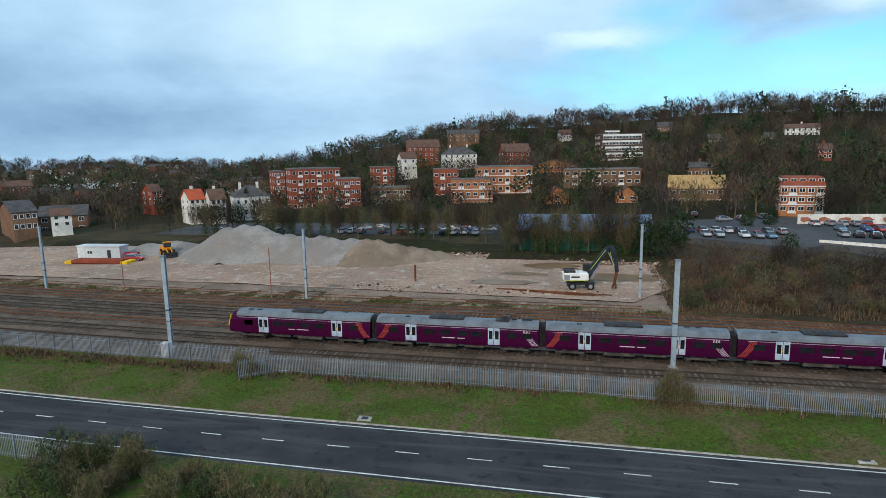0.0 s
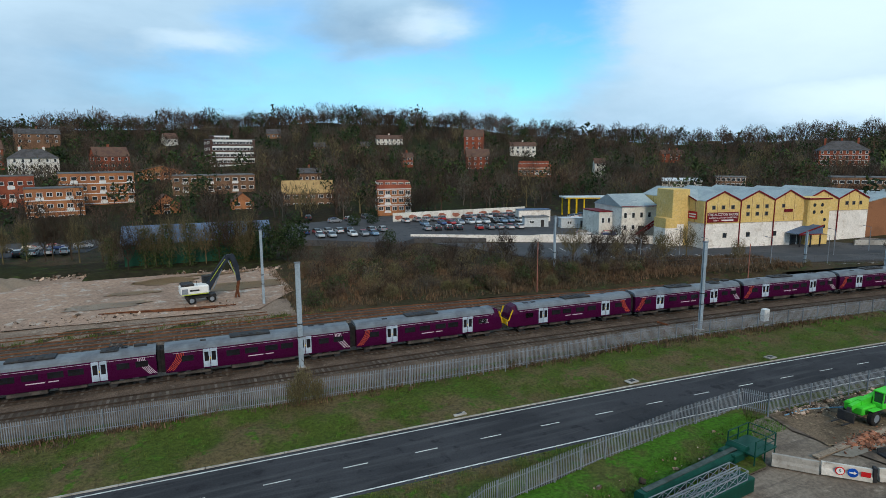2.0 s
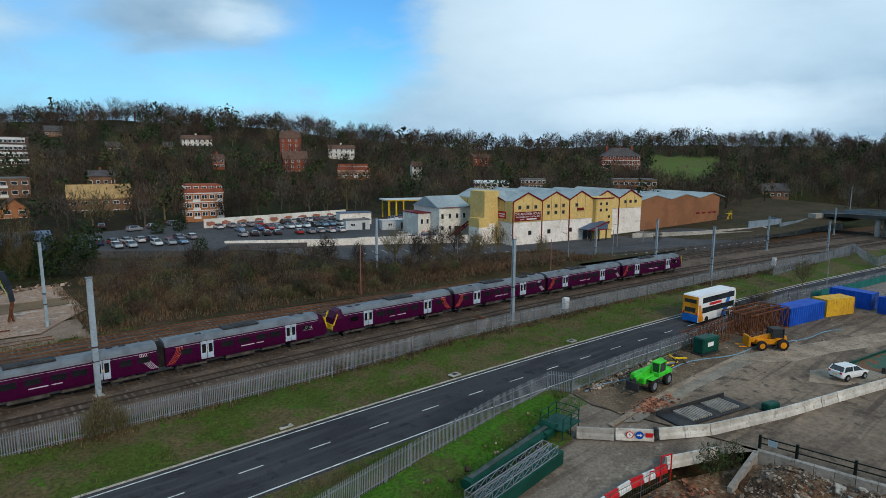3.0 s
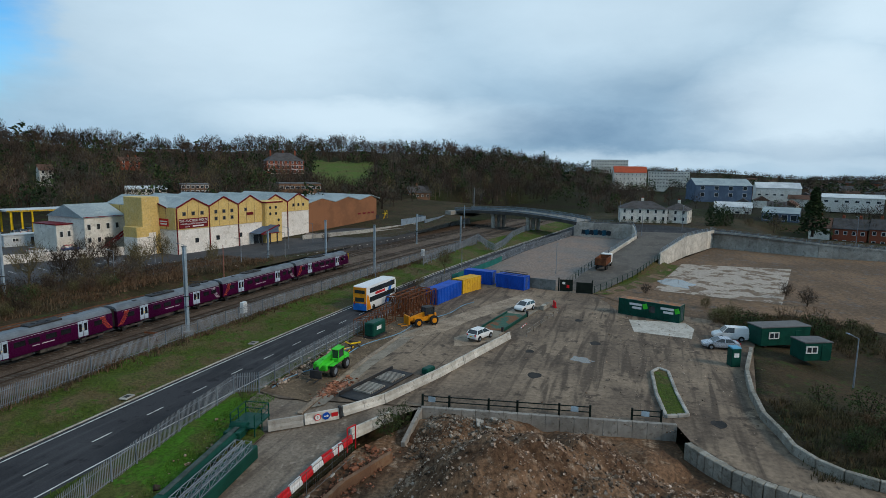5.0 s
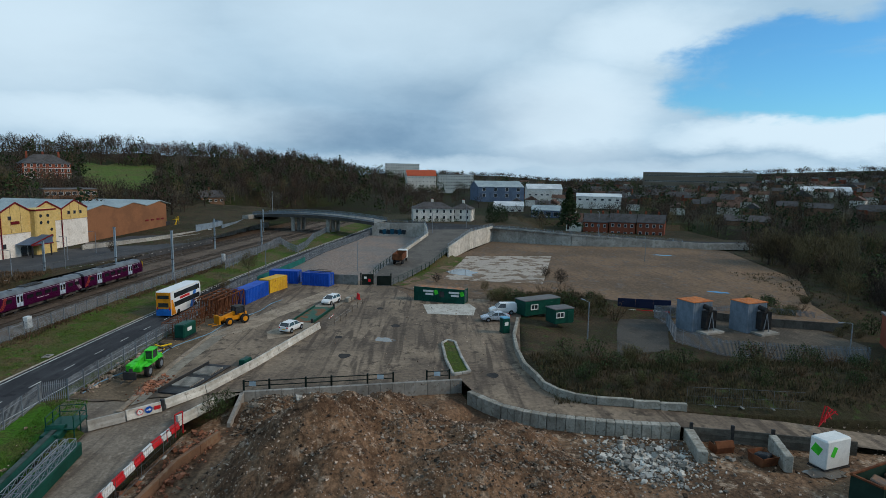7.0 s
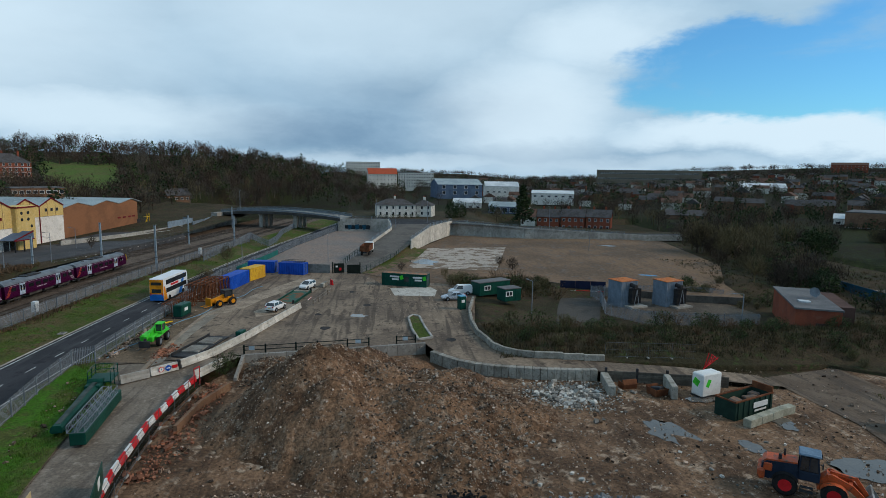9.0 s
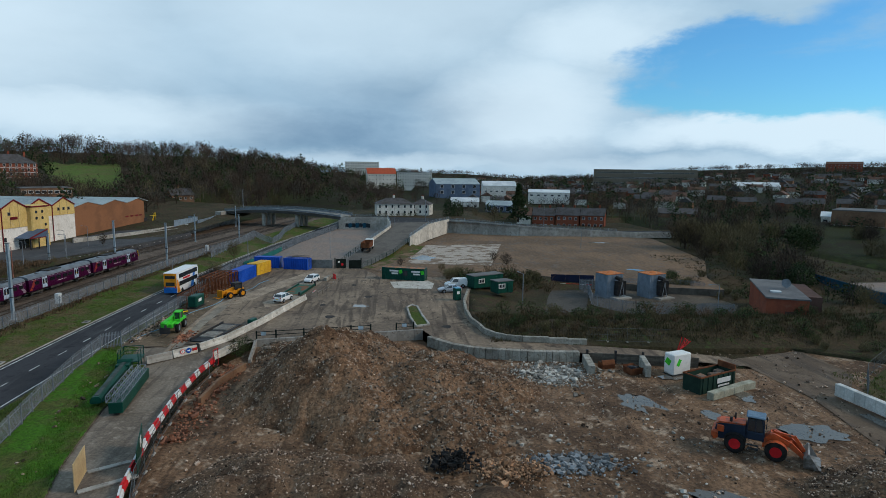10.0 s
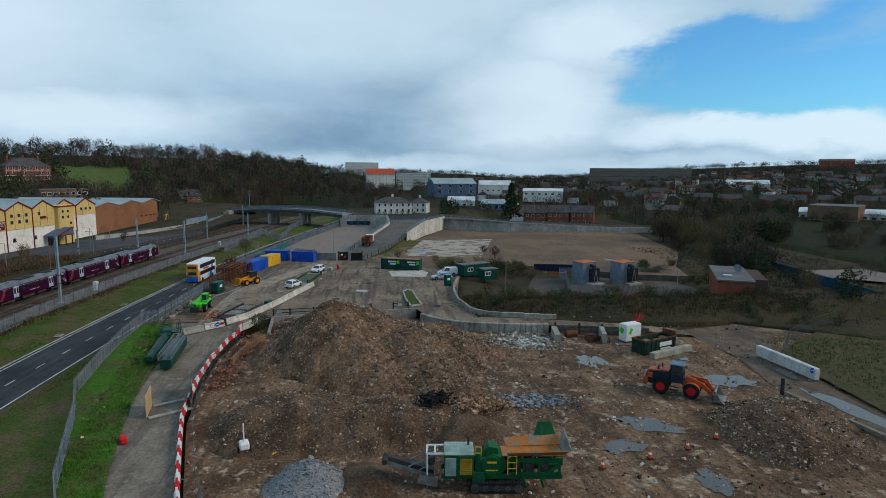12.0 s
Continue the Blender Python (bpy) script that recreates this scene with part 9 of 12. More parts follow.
# ---- jaw crusher ----
def crusher():
    t = thing("jaw_crusher", -2.8, -8.1, -0.62, -95, "green tracked jaw crusher with an orange feed hopper and dusty conveyor", "crusher")
    MG = mat("machine_green", (0.006, 0.1, 0.03), (0.012, 0.075, 0.03), scale=0.9, rough=0.45, fine=12, coord="obj", c3=(0.05, 0.075, 0.05), bump=0.06)
    MG2 = mat("dusty_roof_green", (0.3, 0.37, 0.34), (0.17, 0.27, 0.24), scale=0.8, rough=0.6, fine=10, coord="obj", c3=(0.33, 0.31, 0.27), bump=0.06)
    GRIT = mat("dusty_steel", (0.27, 0.26, 0.25), (0.17, 0.155, 0.14), scale=1, rough=0.6, metal=0.2, coord="obj")
    HOP = mat("worn_orange", (0.42, 0.15, 0.03), (0.24, 0.19, 0.15), scale=0.6, rough=0.6, fine=9, coord="obj", c3=(0.2, 0.17, 0.14))
    for y in (-1.15, 1.15):
        tr = part("track", S().prism([(-2.15, 0.15), (-1.85, 0), (1.75, 0), (2.05, 0.15), (2.12, 0.5), (1.9, 0.85), (-1.95, 0.85), (-2.2, 0.5)], y - 0.24, y + 0.24, "y"), BLACK, t, "black crawler track")
        part("track_frame", S().box(-0.05, y, 0.22, 3.3, 0.54, 0.38, ch=0.05), DARK, tr)
        for k in range(5):
            part("roller", S().wheel(-1.75 + 0.86 * k, y, 0.42, 0.25 if 0 < k < 4 else 0.36, 0.56, 12), UNDER, tr)
        for k in range(15):
            part("track_pad", S().box(-1.9 + 0.27 * k, y, 0.84, 0.19, 0.5, 0.05).box(-1.9 + 0.27 * k, y, 0.0, 0.19, 0.5, 0.03), DARK, tr)
    part("main_frame", S().box(0.4, -0.8, 0.95, 9.6, 0.25, 0.4, ch=0.04).box(0.4, 0.8, 0.95, 9.6, 0.25, 0.4, ch=0.04).box(-3.4, 0, 0.95, 0.3, 1.8, 0.4).box(3.6, 0, 0.95, 0.3, 1.8, 0.4), MG, t)
    # engine house with its grille and dusty roof
    e = part("engine_house", S().box(-3.0, 0, 1.15, 2.3, 2.2, 1.85, ch=0.05), MG, t)
    part("roof_panel", S().box(-3.0, 0, 3.0, 2.36, 2.26, 0.1, ch=0.03), MG2, e, "dusty grey-green roof panel")
    part("door_panel", S().box(-3.65, -1.12, 1.3, 0.85, 0.05, 1.5, ch=0.02), MG2, e, "dusty side door")
    g = part("radiator_frame", S().box(-2.45, -1.12, 1.3, 1.15, 0.08, 1.65, ch=0.02), MG, e)
    for k in range(9):
        part("grille_bar", S().box(-2.45, -1.18, 1.45 + 0.15 * k, 0.95, 0.04, 0.11), mat("grille_yellow", (0.42, 0.25, 0.03), (0.33, 0.19, 0.02), scale=2, coord="obj"), g, "yellow radiator bar" if k == 0 else "")
    part("exhaust", S().tube((-2.2, 0.6, 3.1), (-2.2, 0.6, 3.75), 0.09, 0.09, 10), DARK, e)
    part("toolbox", S().box(-1.45, -0.95, 0.75, 1.0, 0.5, 0.9, ch=0.04), MG, t)
    # jaw box
    j = part("crusher_body", S().prism([(-1.75, 1.7), (-1.2, 1.35), (0.3, 1.35), (0.75, 1.8), (0.75, 2.35), (0.35, 2.8), (-0.3, 2.95), (-1.3, 2.55), (-1.75, 2.2)], -0.95, 0.95, "y"), MG, t)
    for y in (-1.06, 1.06):
        part("flywheel_guard", S().tube((-0.45, y - 0.12, 2.15), (-0.45, y + 0.12, 2.15), 0.76, 0.76, 22), MG, j)
    part("jaw_hood", S().prism([(-1.15, 2.6), (0.15, 2.7), (0.1, 3.35), (-0.65, 3.5), (-1.0, 3.2)], -0.6, 0.6, "y"), MG, j)
    part("name_bar", S().box(-0.45, -1.2, 2.4, 0.75, 0.02, 0.16).box(-0.45, -1.2, 1.78, 0.95, 0.02, 0.09), YELLOW, j, "yellow lettering bars")
    # hopper: floor, two flared sides, an upright back plate and its green under-structure
    h = part("hopper", S().prism([(-0.75, 2.75), (0.75, 2.75), (0.85, 2.85), (-0.85, 2.85)], 0.4, 5.2, "x"), HOP, t, "worn orange feed hopper")
    part("hopper_side", S().add([(0.9, -0.85, 2.8), (5.3, -0.85, 2.95), (5.5, -1.75, 3.65), (0.7, -1.35, 3.3), (0.9, -0.78, 2.88), (5.25, -0.78, 3.03), (5.45, -1.68, 3.73), (0.7, -1.28, 3.38)], [(0, 1, 2, 3), (7, 6, 5, 4), (0, 4, 5, 1), (1, 5, 6, 2), (2, 6, 7, 3), (3, 7, 4, 0)]), HOP, h)
    part("hopper_side", S().add([(0.9, 0.85, 2.8), (5.3, 0.85, 2.95), (5.5, 1.75, 3.65), (0.7, 1.35, 3.3), (0.9, 0.78, 2.88), (5.25, 0.78, 3.03), (5.45, 1.68, 3.73), (0.7, 1.28, 3.38)], [(3, 2, 1, 0), (4, 5, 6, 7), (1, 5, 4, 0), (2, 6, 5, 1), (3, 7, 6, 2), (0, 4, 7, 3)]), HOP, h)
    part("hopper_back", S().add([(5.25, -0.85, 2.95), (5.25, 0.85, 2.95), (5.65, 1.6, 4.1), (5.65, -1.6, 3.7), (5.33, -0.85, 2.95), (5.33, 0.85, 2.95), (5.73, 1.6, 4.1), (5.73, -1.6, 3.7)], [(0, 1, 2, 3), (7, 6, 5, 4), (0, 4, 5, 1), (1, 5, 6, 2), (2, 6, 7, 3), (3, 7, 4, 0)]), GRIT, h, "dusty grey hopper back plate")
    part("rear_flap", S().add([(3.2, 1.4, 3.45), (5.0, 1.5, 3.6), (4.7, 1.9, 4.5), (3.6, 1.85, 4.5), (3.2, 1.48, 3.45), (5.0, 1.58, 3.6), (4.7, 1.98, 4.5), (3.6, 1.93, 4.5)], [(0, 1, 2, 3), (7, 6, 5, 4), (0, 4, 5, 1), (1, 5, 6, 2), (2, 6, 7, 3), (3, 7, 4, 0)]), MG, h, "green raised hopper flap")
    for y in (-1.0, 1.0):
        f = part("hopper_frame", S().box(2.95, y, 2.35, 4.4, 0.12, 0.4, ch=0.02).box(2.95, y, 1.35, 4.0, 0.12, 0.22), MG, t)
        for x in (0.9, 2.1, 3.3, 4.9):
            part("frame_post", S().box(x, y, 1.2, 0.2, 0.2, 1.3), MG, f)
        part("frame_brace", S().bar((3.4, y, 1.0), (5.1, y, 2.4), 0.16, 0.3), MG, f)
    for x in (1.6, 2.6, 3.8):
        part("feed_unit", S().box(x, -0.2, 1.45, 0.7, 1.3, 0.8, ch=0.06), UNDER, t)
    for x in (2.0, 3.4):
        part("support_leg", S().bar((x, -0.95, 1.3), (x + 0.3, -1.05, 0.35), 0.18), MG, t)
    # discharge conveyor on its two stays
    c = part("conveyor", S().add([(-8.9, -0.55, 2.0), (-5.0, -0.55, 0.75), (-5.0, 0.55, 0.75), (-8.9, 0.55, 2.0), (-8.9, -0.6, 2.4), (-5.0, -0.6, 1.15), (-5.0, 0.6, 1.15), (-8.9, 0.6, 2.4)], [(0, 1, 2, 3), (0, 4, 5, 1), (2, 6, 7, 3)]), GRIT, t, "dusty grey discharge conveyor")
    part("belt", S().add([(-8.9, -0.45, 2.2), (-5.0, -0.45, 0.95), (-5.0, 0.45, 0.95), (-8.9, 0.45, 2.2), (-8.9, 0.0, 2.1), (-5.0, 0.0, 0.85)], [(0, 1, 5, 4), (4, 5, 2, 3)]), BLACK, c)
    part("head_drum", S().tube((-8.9, -0.6, 2.15), (-8.9, 0.6, 2.15), 0.22, 0.22, 12), DARK, c)
    part("chute_plate", S().bar((-6.2, -0.75, 0.9), (-4.7, -0.75, 0.55), 0.06, 0.75), GRIT, c)
    for y in (-0.55, 0.55):
        part("stay", S().bar((-4.5, y, 3.0), (-7.0, y, 1.8), 0.08).bar((-4.3, y, 2.4), (-6.2, y, 1.5), 0.06), STEEL_GALV, c)
    m = part("magnet_frame", S().box(-4.9, -0.75, 2.9, 1.4, 0.12, 0.14).box(-4.9, 0.75, 2.9, 1.4, 0.12, 0.14).box(-5.55, 0, 2.9, 0.12, 1.5, 0.14).box(-4.9, 0, 2.9, 0.12, 1.5, 0.14).box(-5.5, -0.75, 1.2, 0.12, 0.12, 1.7).box(-5.5, 0.75, 1.2, 0.12, 0.12, 1.7), WHITE, t, "pale grey magnet frame")
    part("magnet_drum", S().tube((-5.2, -0.6, 2.2), (-5.2, 0.6, 2.2), 0.3, 0.3, 14), DARK, m)
    for x0, x1, y, z0, z1 in ((0.8, 1.5, -1.25, 1.5, 3.0), (-1.75, -1.25, -0.9, 2.9, 3.6)):
        r = S().bar((x0, y, z0), (x0, y, z1), 0.06).bar((x1, y, z0), (x1, y, z1), 0.06)
        for k in range(3):
            z = z1 - 0.5 * k
            if z > z0:
                r.bar((x0, y, z), (x1, y, z), 0.06)
        part("handrail", r, YELLOW, t, "yellow handrail")


crusher()

# ---- skip, tank and timber wall at the far side of the mud ----
t = thing("skip", 31.0, -37.0, -0.62, -66, "large dark green roll-on skip full of scrap with a rusty rim", "skip")
SKIP_G = paint("skip_green", (0.02, 0.045, 0.035), 0.6)
part("tub", S().box(0, -1.15, 0, 6.2, 0.1, 1.9).box(0, 1.15, 0, 6.2, 0.1, 1.9).box(-3.1, 0, 0, 0.1, 2.3, 1.9).box(3.1, 0, 0, 0.1, 2.3, 1.9).box(0, 0, 0.1, 6.2, 2.3, 0.1), SKIP_G, t)
part("rim", S().box(0, -1.15, 1.9, 6.4, 0.18, 0.14).box(0, 1.15, 1.9, 6.4, 0.18, 0.14).box(-3.1, 0, 1.9, 0.18, 2.3, 0.14).box(3.1, 0, 1.9, 0.18, 2.3, 0.7), RUST, t, "rusty rim")
for k in range(7):
    part("rib", S().box(-2.7 + 0.9 * k, -1.24, 0.1, 0.12, 0.1, 1.8), SKIP_G, t)
part("scrap", S().box(-1.2, 0.1, 1.0, 1.8, 1.2, 0.6, 20, 0.1, (12, 8, 0)).box(0.8, -0.2, 1.0, 1.5, 1.4, 0.7, 50, 0.1, (-10, 14, 0)).box(2.1, 0.3, 1.0, 1.0, 1.0, 0.7, 5, 0.1), mat("scrap_metal", (0.2, 0.12, 0.08), (0.12, 0.1, 0.09), scale=1.5, coord="obj"), t, "heaped rusty scrap")
part("lettering_bar", S().box(0.9, -1.3, 0.9, 2.4, 0.03, 0.6).box(0.9, -1.3, 0.5, 2.0, 0.03, 0.2), FRAME_WHITE, t, "white lettering bars")
t = thing("water_tank", 36.0, -35.6, -0.62, -70, "white plastic-clad tank unit with green marks", "tank")
part("casing", S().box(0, 0, 0.1, 3.0, 1.6, 2.6, ch=0.12), WHITE, t)
part("emblem", S().box(-0.6, -0.81, 1.2, 0.5, 0.02, 0.9, 0, 0, (0, 25, 0)).box(-1.51, 0.1, 1.3, 0.02, 0.8, 0.8, 0, 0, (25, 0, 0)), GREEN_LIME, t, "green emblem")
part("skid", S().box(0, 0, 0, 3.1, 1.7, 0.1), DARK, t)
run_blocks("concrete_block", [(27.2, -35.0), (29.8, -40.3), (30.6, -42.2)], 1.9, -0.62, lambda L: S().box(0, 0, 0, L - 0.04, 0.85, 0.85, ch=0.05), mat("mossy_block", (0.36, 0.35, 0.28), (0.27, 0.26, 0.2), scale=0.8, fine=7), "pale mossy concrete block beside the skip", "concrete block", "skip blocks")
run_blocks("concrete_block", [(34.6, -31.2), (38.8, -32.2)], 1.4, -0.62, lambda L: S().box(0, 0, 0, L - 0.04, 0.7, 1.5, ch=0.06), BLOCKS, "upright grey concrete block on the mud", "concrete block", "upright blocks")
TIMBER = mat("weathered_timber", (0.13, 0.115, 0.095), (0.09, 0.078, 0.065), scale=1.2, fine=9, bump=0.4, jitter=0.2)
t = thing("timber_wall", 0, 0, 0, 0, "weathered timber sleeper wall between steel posts", "wall", kind="structure")
tl = [(40.9, -25.6), (40.2, -29.2), (39.4, -32.6), (38.6, -36.0), (37.8, -39.4)]
for (xa, ya), (xb, yb) in zip(tl, tl[1:]):
    for k in range(4):
        part("board", S().bar((xa, ya, -0.5 + 0.34 * k), (xb, yb, -0.5 + 0.34 * k), 0.14, 0.31), TIMBER, t)
    part("post", S().box(xa, ya, -0.8, 0.25, 0.25, 1.9), DARK, t)
t = thing("bucket_attachment", 38.6, -27.4, -0.62, 10, "rusty excavator bucket standing on the mud", "bucket")
part("shell", S().prism([(-0.5, 0), (0.6, 0), (0.7, 0.15), (-0.3, 0.2), (-0.45, 0.7), (-0.2, 1.1), (-0.4, 1.1), (-0.65, 0.6)], -0.9, 0.9, "y").box(0, -0.9, 0, 1.0, 0.06, 0.8).box(0, 0.9, 0, 1.0, 0.06, 0.8), RUST, t)
t = thing("scrap_bin", 36.4, -30.0, -0.62, 15, "small rusty tipping bin full of scrap", "bin")
part("tub", S().prism([(-0.7, 0), (0.7, 0), (1.0, 0.9), (0.92, 0.9), (0.62, 0.1), (-0.62, 0.1), (-0.92, 0.9), (-1.0, 0.9)], -0.8, 0.8, "y").box(0, -0.8, 0.1, 1.6, 0.06, 0.7).box(0, 0.8, 0.1, 1.6, 0.06, 0.7), RUST, t)
part("scrap", S().box(0, 0, 0.4, 1.2, 1.3, 0.5, 30, 0.1, (10, 8, 0)), DARK, t)
rf = S()
for k in range(4):
    rf.bar((41.6 + 0.5 * k, -38.4 - 0.5 * k, 0.4), (42.4 + 0.3 * k, -39.4 - 0.6 * k, 2.2 - 0.3 * k), 0.09).bar((41.4, -38.2 - 0.6 * k, 0.5 + 0.4 * k), (43.2, -40.2, 0.6 + 0.4 * k), 0.07)
tagged(part("red_harrow", rf, RED_PLASTIC), "tangled red steel attachment lying by the wall", "steel frame")
run_blocks("concrete_block", [(27.0, -50.0), (22, -50.6), (17.0, -51.0)], 1.15, -0.35, lambda L: S().box(0, 0, 0, L - 0.02, 0.7, 1.4, ch=0.04), mat("white_block", (0.5, 0.5, 0.48), (0.42, 0.42, 0.4), scale=0.8, fine=7, jitter=0.1), "pale grey block in a low boundary wall", "concrete block", "pale boundary blocks")
t = thing("sign_post", 17.6, -50.4, -0.3, -80, "round blue arrow sign on a pale block wall", "sign")
part("disc", S().tube((0, -0.4, 1.1), (0, -0.36, 1.1), 0.32, 0.32, 20), paint("sign_blue", (0.01, 0.08, 0.42), 0.4), t)
part("arrow", S().box(0, -0.42, 1.06, 0.36, 0.02, 0.09), WHITE, t)
t = thing("steel_post", 13.4, -44.0, -0.5, 0, "short dark steel post at the end of the kerb", "post")
part("post", S().box(0, 0, 0, 0.3, 0.3, 1.9, ch=0.02), DARK, t)
run_blocks("timber_kerb", [(13.2, -44.3), (6, -45.6), (-2, -47), (-12, -48.6)], 3.6, -0.45, lambda L: S().box(0, 0, 0, L - 0.05, 0.5, 0.4, ch=0.04), mat("stained_kerb", (0.24, 0.21, 0.17), (0.17, 0.14, 0.11), scale=0.7, fine=8), "long stained concrete kerb beam beside the wet track", "kerb", "kerb beams")
mesh_fence([(25.5, -52.5), (32, -58), (38, -66), (44, -76)], -0.4, "rusty steel mesh fence beyond the wet track")
mesh_fence([(46.3, -27.5), (45.6, -33), (44.8, -39)], 0.6, "steel mesh fence on the bank above the road")
patch("field_strip", [(6.7, -51.2), (17.2, -52), (26, -52.2), (32, -59), (44, -76), (10, -90), (-40, -80), (-20, -55.5)], -0.28, mat("dug_field", (0.088, 0.066, 0.037), (0.062, 0.06, 0.025), scale=0.2, fine=14, c3=(0.05, 0.06, 0.02), bump=0.8, grain=0.4), label="rough grassy waste ground beyond the track", category="ground")
for x, y in ((0.2, -22.4), (1.6, -26.6), (-1.2, -17.6), (3.4, -30.4)):
    t = thing("traffic_cone", x, y, -0.5, 0, "orange traffic cone with a white band on the mud", "cone", "traffic cones")
    part("cone_body", S().tube((0, 0, 0.06), (0, 0, 0.8), 0.2, 0.04, 14), ORANGE, t)
    part("band", S().tube((0, 0, 0.36), (0, 0, 0.55), 0.148, 0.103, 14), WHITE, t)
    part("foot", S().box(0, 0, 0, 0.5, 0.5, 0.06, ch=0.02), BLACK, t)
t = thing("pump", 3.2, 13.0, 0.0, 20, "white wheeled light tower pump", "pump")
part("body", S().box(0, 0, 0.4, 1.1, 0.8, 0.6, ch=0.1), WHITE, t)
part("mast", S().tube((0, 0, 1.0), (0.1, 0, 2.6), 0.06), WHITE, t)
for y in (-0.5, 0.5):
    part("wheel", S().wheel(0, y, 0.3, 0.3, 0.15, 14), BLACK, t)
def swept(pts, r, n=6):
    """One unbroken round hose along a line of points."""
    s, last = S(), len(pts) - 1
    verts, faces = [], []
    for k, p in enumerate(pts):
        d = (pts[min(k + 1, last)] - pts[max(k - 1, 0)]).normalized()
        side = d.cross(Vector((0, 0, 1))).normalized()
        up = side.cross(d)
        verts += [tuple(p + side * (r * math.cos(2 * math.pi * j / n)) + up * (r * math.sin(2 * math.pi * j / n))) for j in range(n)]
        if k:
            faces += [((k - 1) * n + j, (k - 1) * n + (j + 1) % n, k * n + (j + 1) % n, k * n + j) for j in range(n)]
    return s.add(verts, faces)


pts = [Vector((3.8 + 2.2 * math.sin(k * 0.9) * 0.5 + 0.12 * k, 11.6 - 0.28 * k + 0.7 * math.cos(k * 1.1), -0.35)) for k in range(26)]
tagged(part("hose", swept(pts, 0.05), YELLOW), "tangled yellow hose on the ground", "hose")
pts = [Vector((48 + 1.7 * k, 35.2 - 0.25 * k + 0.5 * math.sin(k * 0.8) - (0.004 * k * k), 0.86)) for k in range(28)]
tagged(part("hose", swept(pts, 0.06), paint("hose_blue", (0.16, 0.3, 0.42), 0.5)), "pale blue hose snaking across the yard", "hose")
t = thing("debris_pile", 62.5, 33.6, 0.8, 0, "pile of black pipes and yellow straps by the fence", "debris")
rnd = random.Random(3)
for k in range(14):
    a = rnd.uniform(0, 3.1)
    x, y, z = rnd.uniform(-2, 2), rnd.uniform(-0.8, 0.8), rnd.uniform(0.1, 0.5)
    part("pipe", S().tube((x - math.cos(a), y - math.sin(a) * 0.5, z), (x + math.cos(a), y + math.sin(a) * 0.5, z + rnd.uniform(-0.1, 0.3)), rnd.uniform(0.06, 0.16), n=8), rnd.choice([DARK, DARK, STEEL_GALV, YELLOW]), t)

# ---- substation and brick block ----
SUB_Z = -0.5
TANK = mat("transformer_steel", (0.17, 0.21, 0.26), (0.13, 0.165, 0.205), scale=0.5, rough=0.55, fine=8, coord="obj", bump=0.08)
RUST_TOP = mat("bright_rust", (0.5, 0.16, 0.05), (0.36, 0.11, 0.04), scale=0.8, fine=8, coord="obj", c3=(0.45, 0.3, 0.18))


def transformer(x, y, rot, label):
    t = thing("transformer", x, y, SUB_Z, rot, label, "transformer", "transformers")
    t.scale = (0.76, 0.76, 0.92)
    part("enclosure", S().box(0, 0, 0, 5.4, 4.6, 5.2, ch=0.05), TANK, t)
    part("roof", S().box(0, 0, 5.2, 5.6, 4.8, 0.12).box(0, 0.3, 5.3, 1.0, 0.15, 0.12), RUST_TOP, t, "bright rusty roof")
    for k in range(5):
        part("seam", S().box(-2.2 + 1.1 * k, -2.33, 0, 0.06, 0.06, 5.2), TANK, t)
    for k in range(12):
        part("radiator_fin", S().box(-0.3 + 0.25 * k, -3.1, 0.7, 0.1, 1.3, 3.1), DARK, t, "black radiator fin")
    part("drum", S().tube((0.3, -2.4, 4.5), (0.3, -4.2, 4.3), 0.45, 0.45, 16), DARK, t)
    part("brace", S().bar((0.2, -3.85, 0.2), (1.0, -3.85, 3.6), 0.12).bar((1.9, -3.85, 0.2), (1.0, -3.85, 3.6), 0.12), STEEL_GALV, t)
    part("bund", S().box(1, -3.0, 0, 5.0, 4.2, 0.35).box(3.2, -0.5, 0.6, 0.9, 1.4, 1.2), CONCRETE, t)


transformer(81.2, -43.9, -68, "tall blue-grey transformer enclosure with a rusty roof")
transformer(80.8, -52.6, -70, "blue-grey transformer enclosure with black radiator fins")
palisade("substation_fence", [(88, -40.2), (84, -40.6), (73.2, -37.7), (66.5, -41.8), (64.3, -52.1), (63.5, -60)], SUB_Z, high=2.4, label="grey palisade fence round the transformers")
palisade("substation_fence", [(88, -40.2), (88.5, -58), (84, -66)], SUB_Z, high=2.4, label="grey palisade fence behind the transformers")
strip_wall("navy_hoarding", [(93.6, -35.4), (91.8, -44.6)], SUB_Z, 1.9, 0.08, paint("navy_board", (0.015, 0.02, 0.05), 0.6), "dark navy board hoarding", "hoarding")
run_blocks("plastic_barrier", [(92.4, -35.4), (90.8, -44)], 1.5, SUB_Z, water_barrier, [RED_PLASTIC, FRAME_WHITE, RED_PLASTIC], "red and white plastic barrier before a navy hoarding", "barrier", "hoarding barriers")


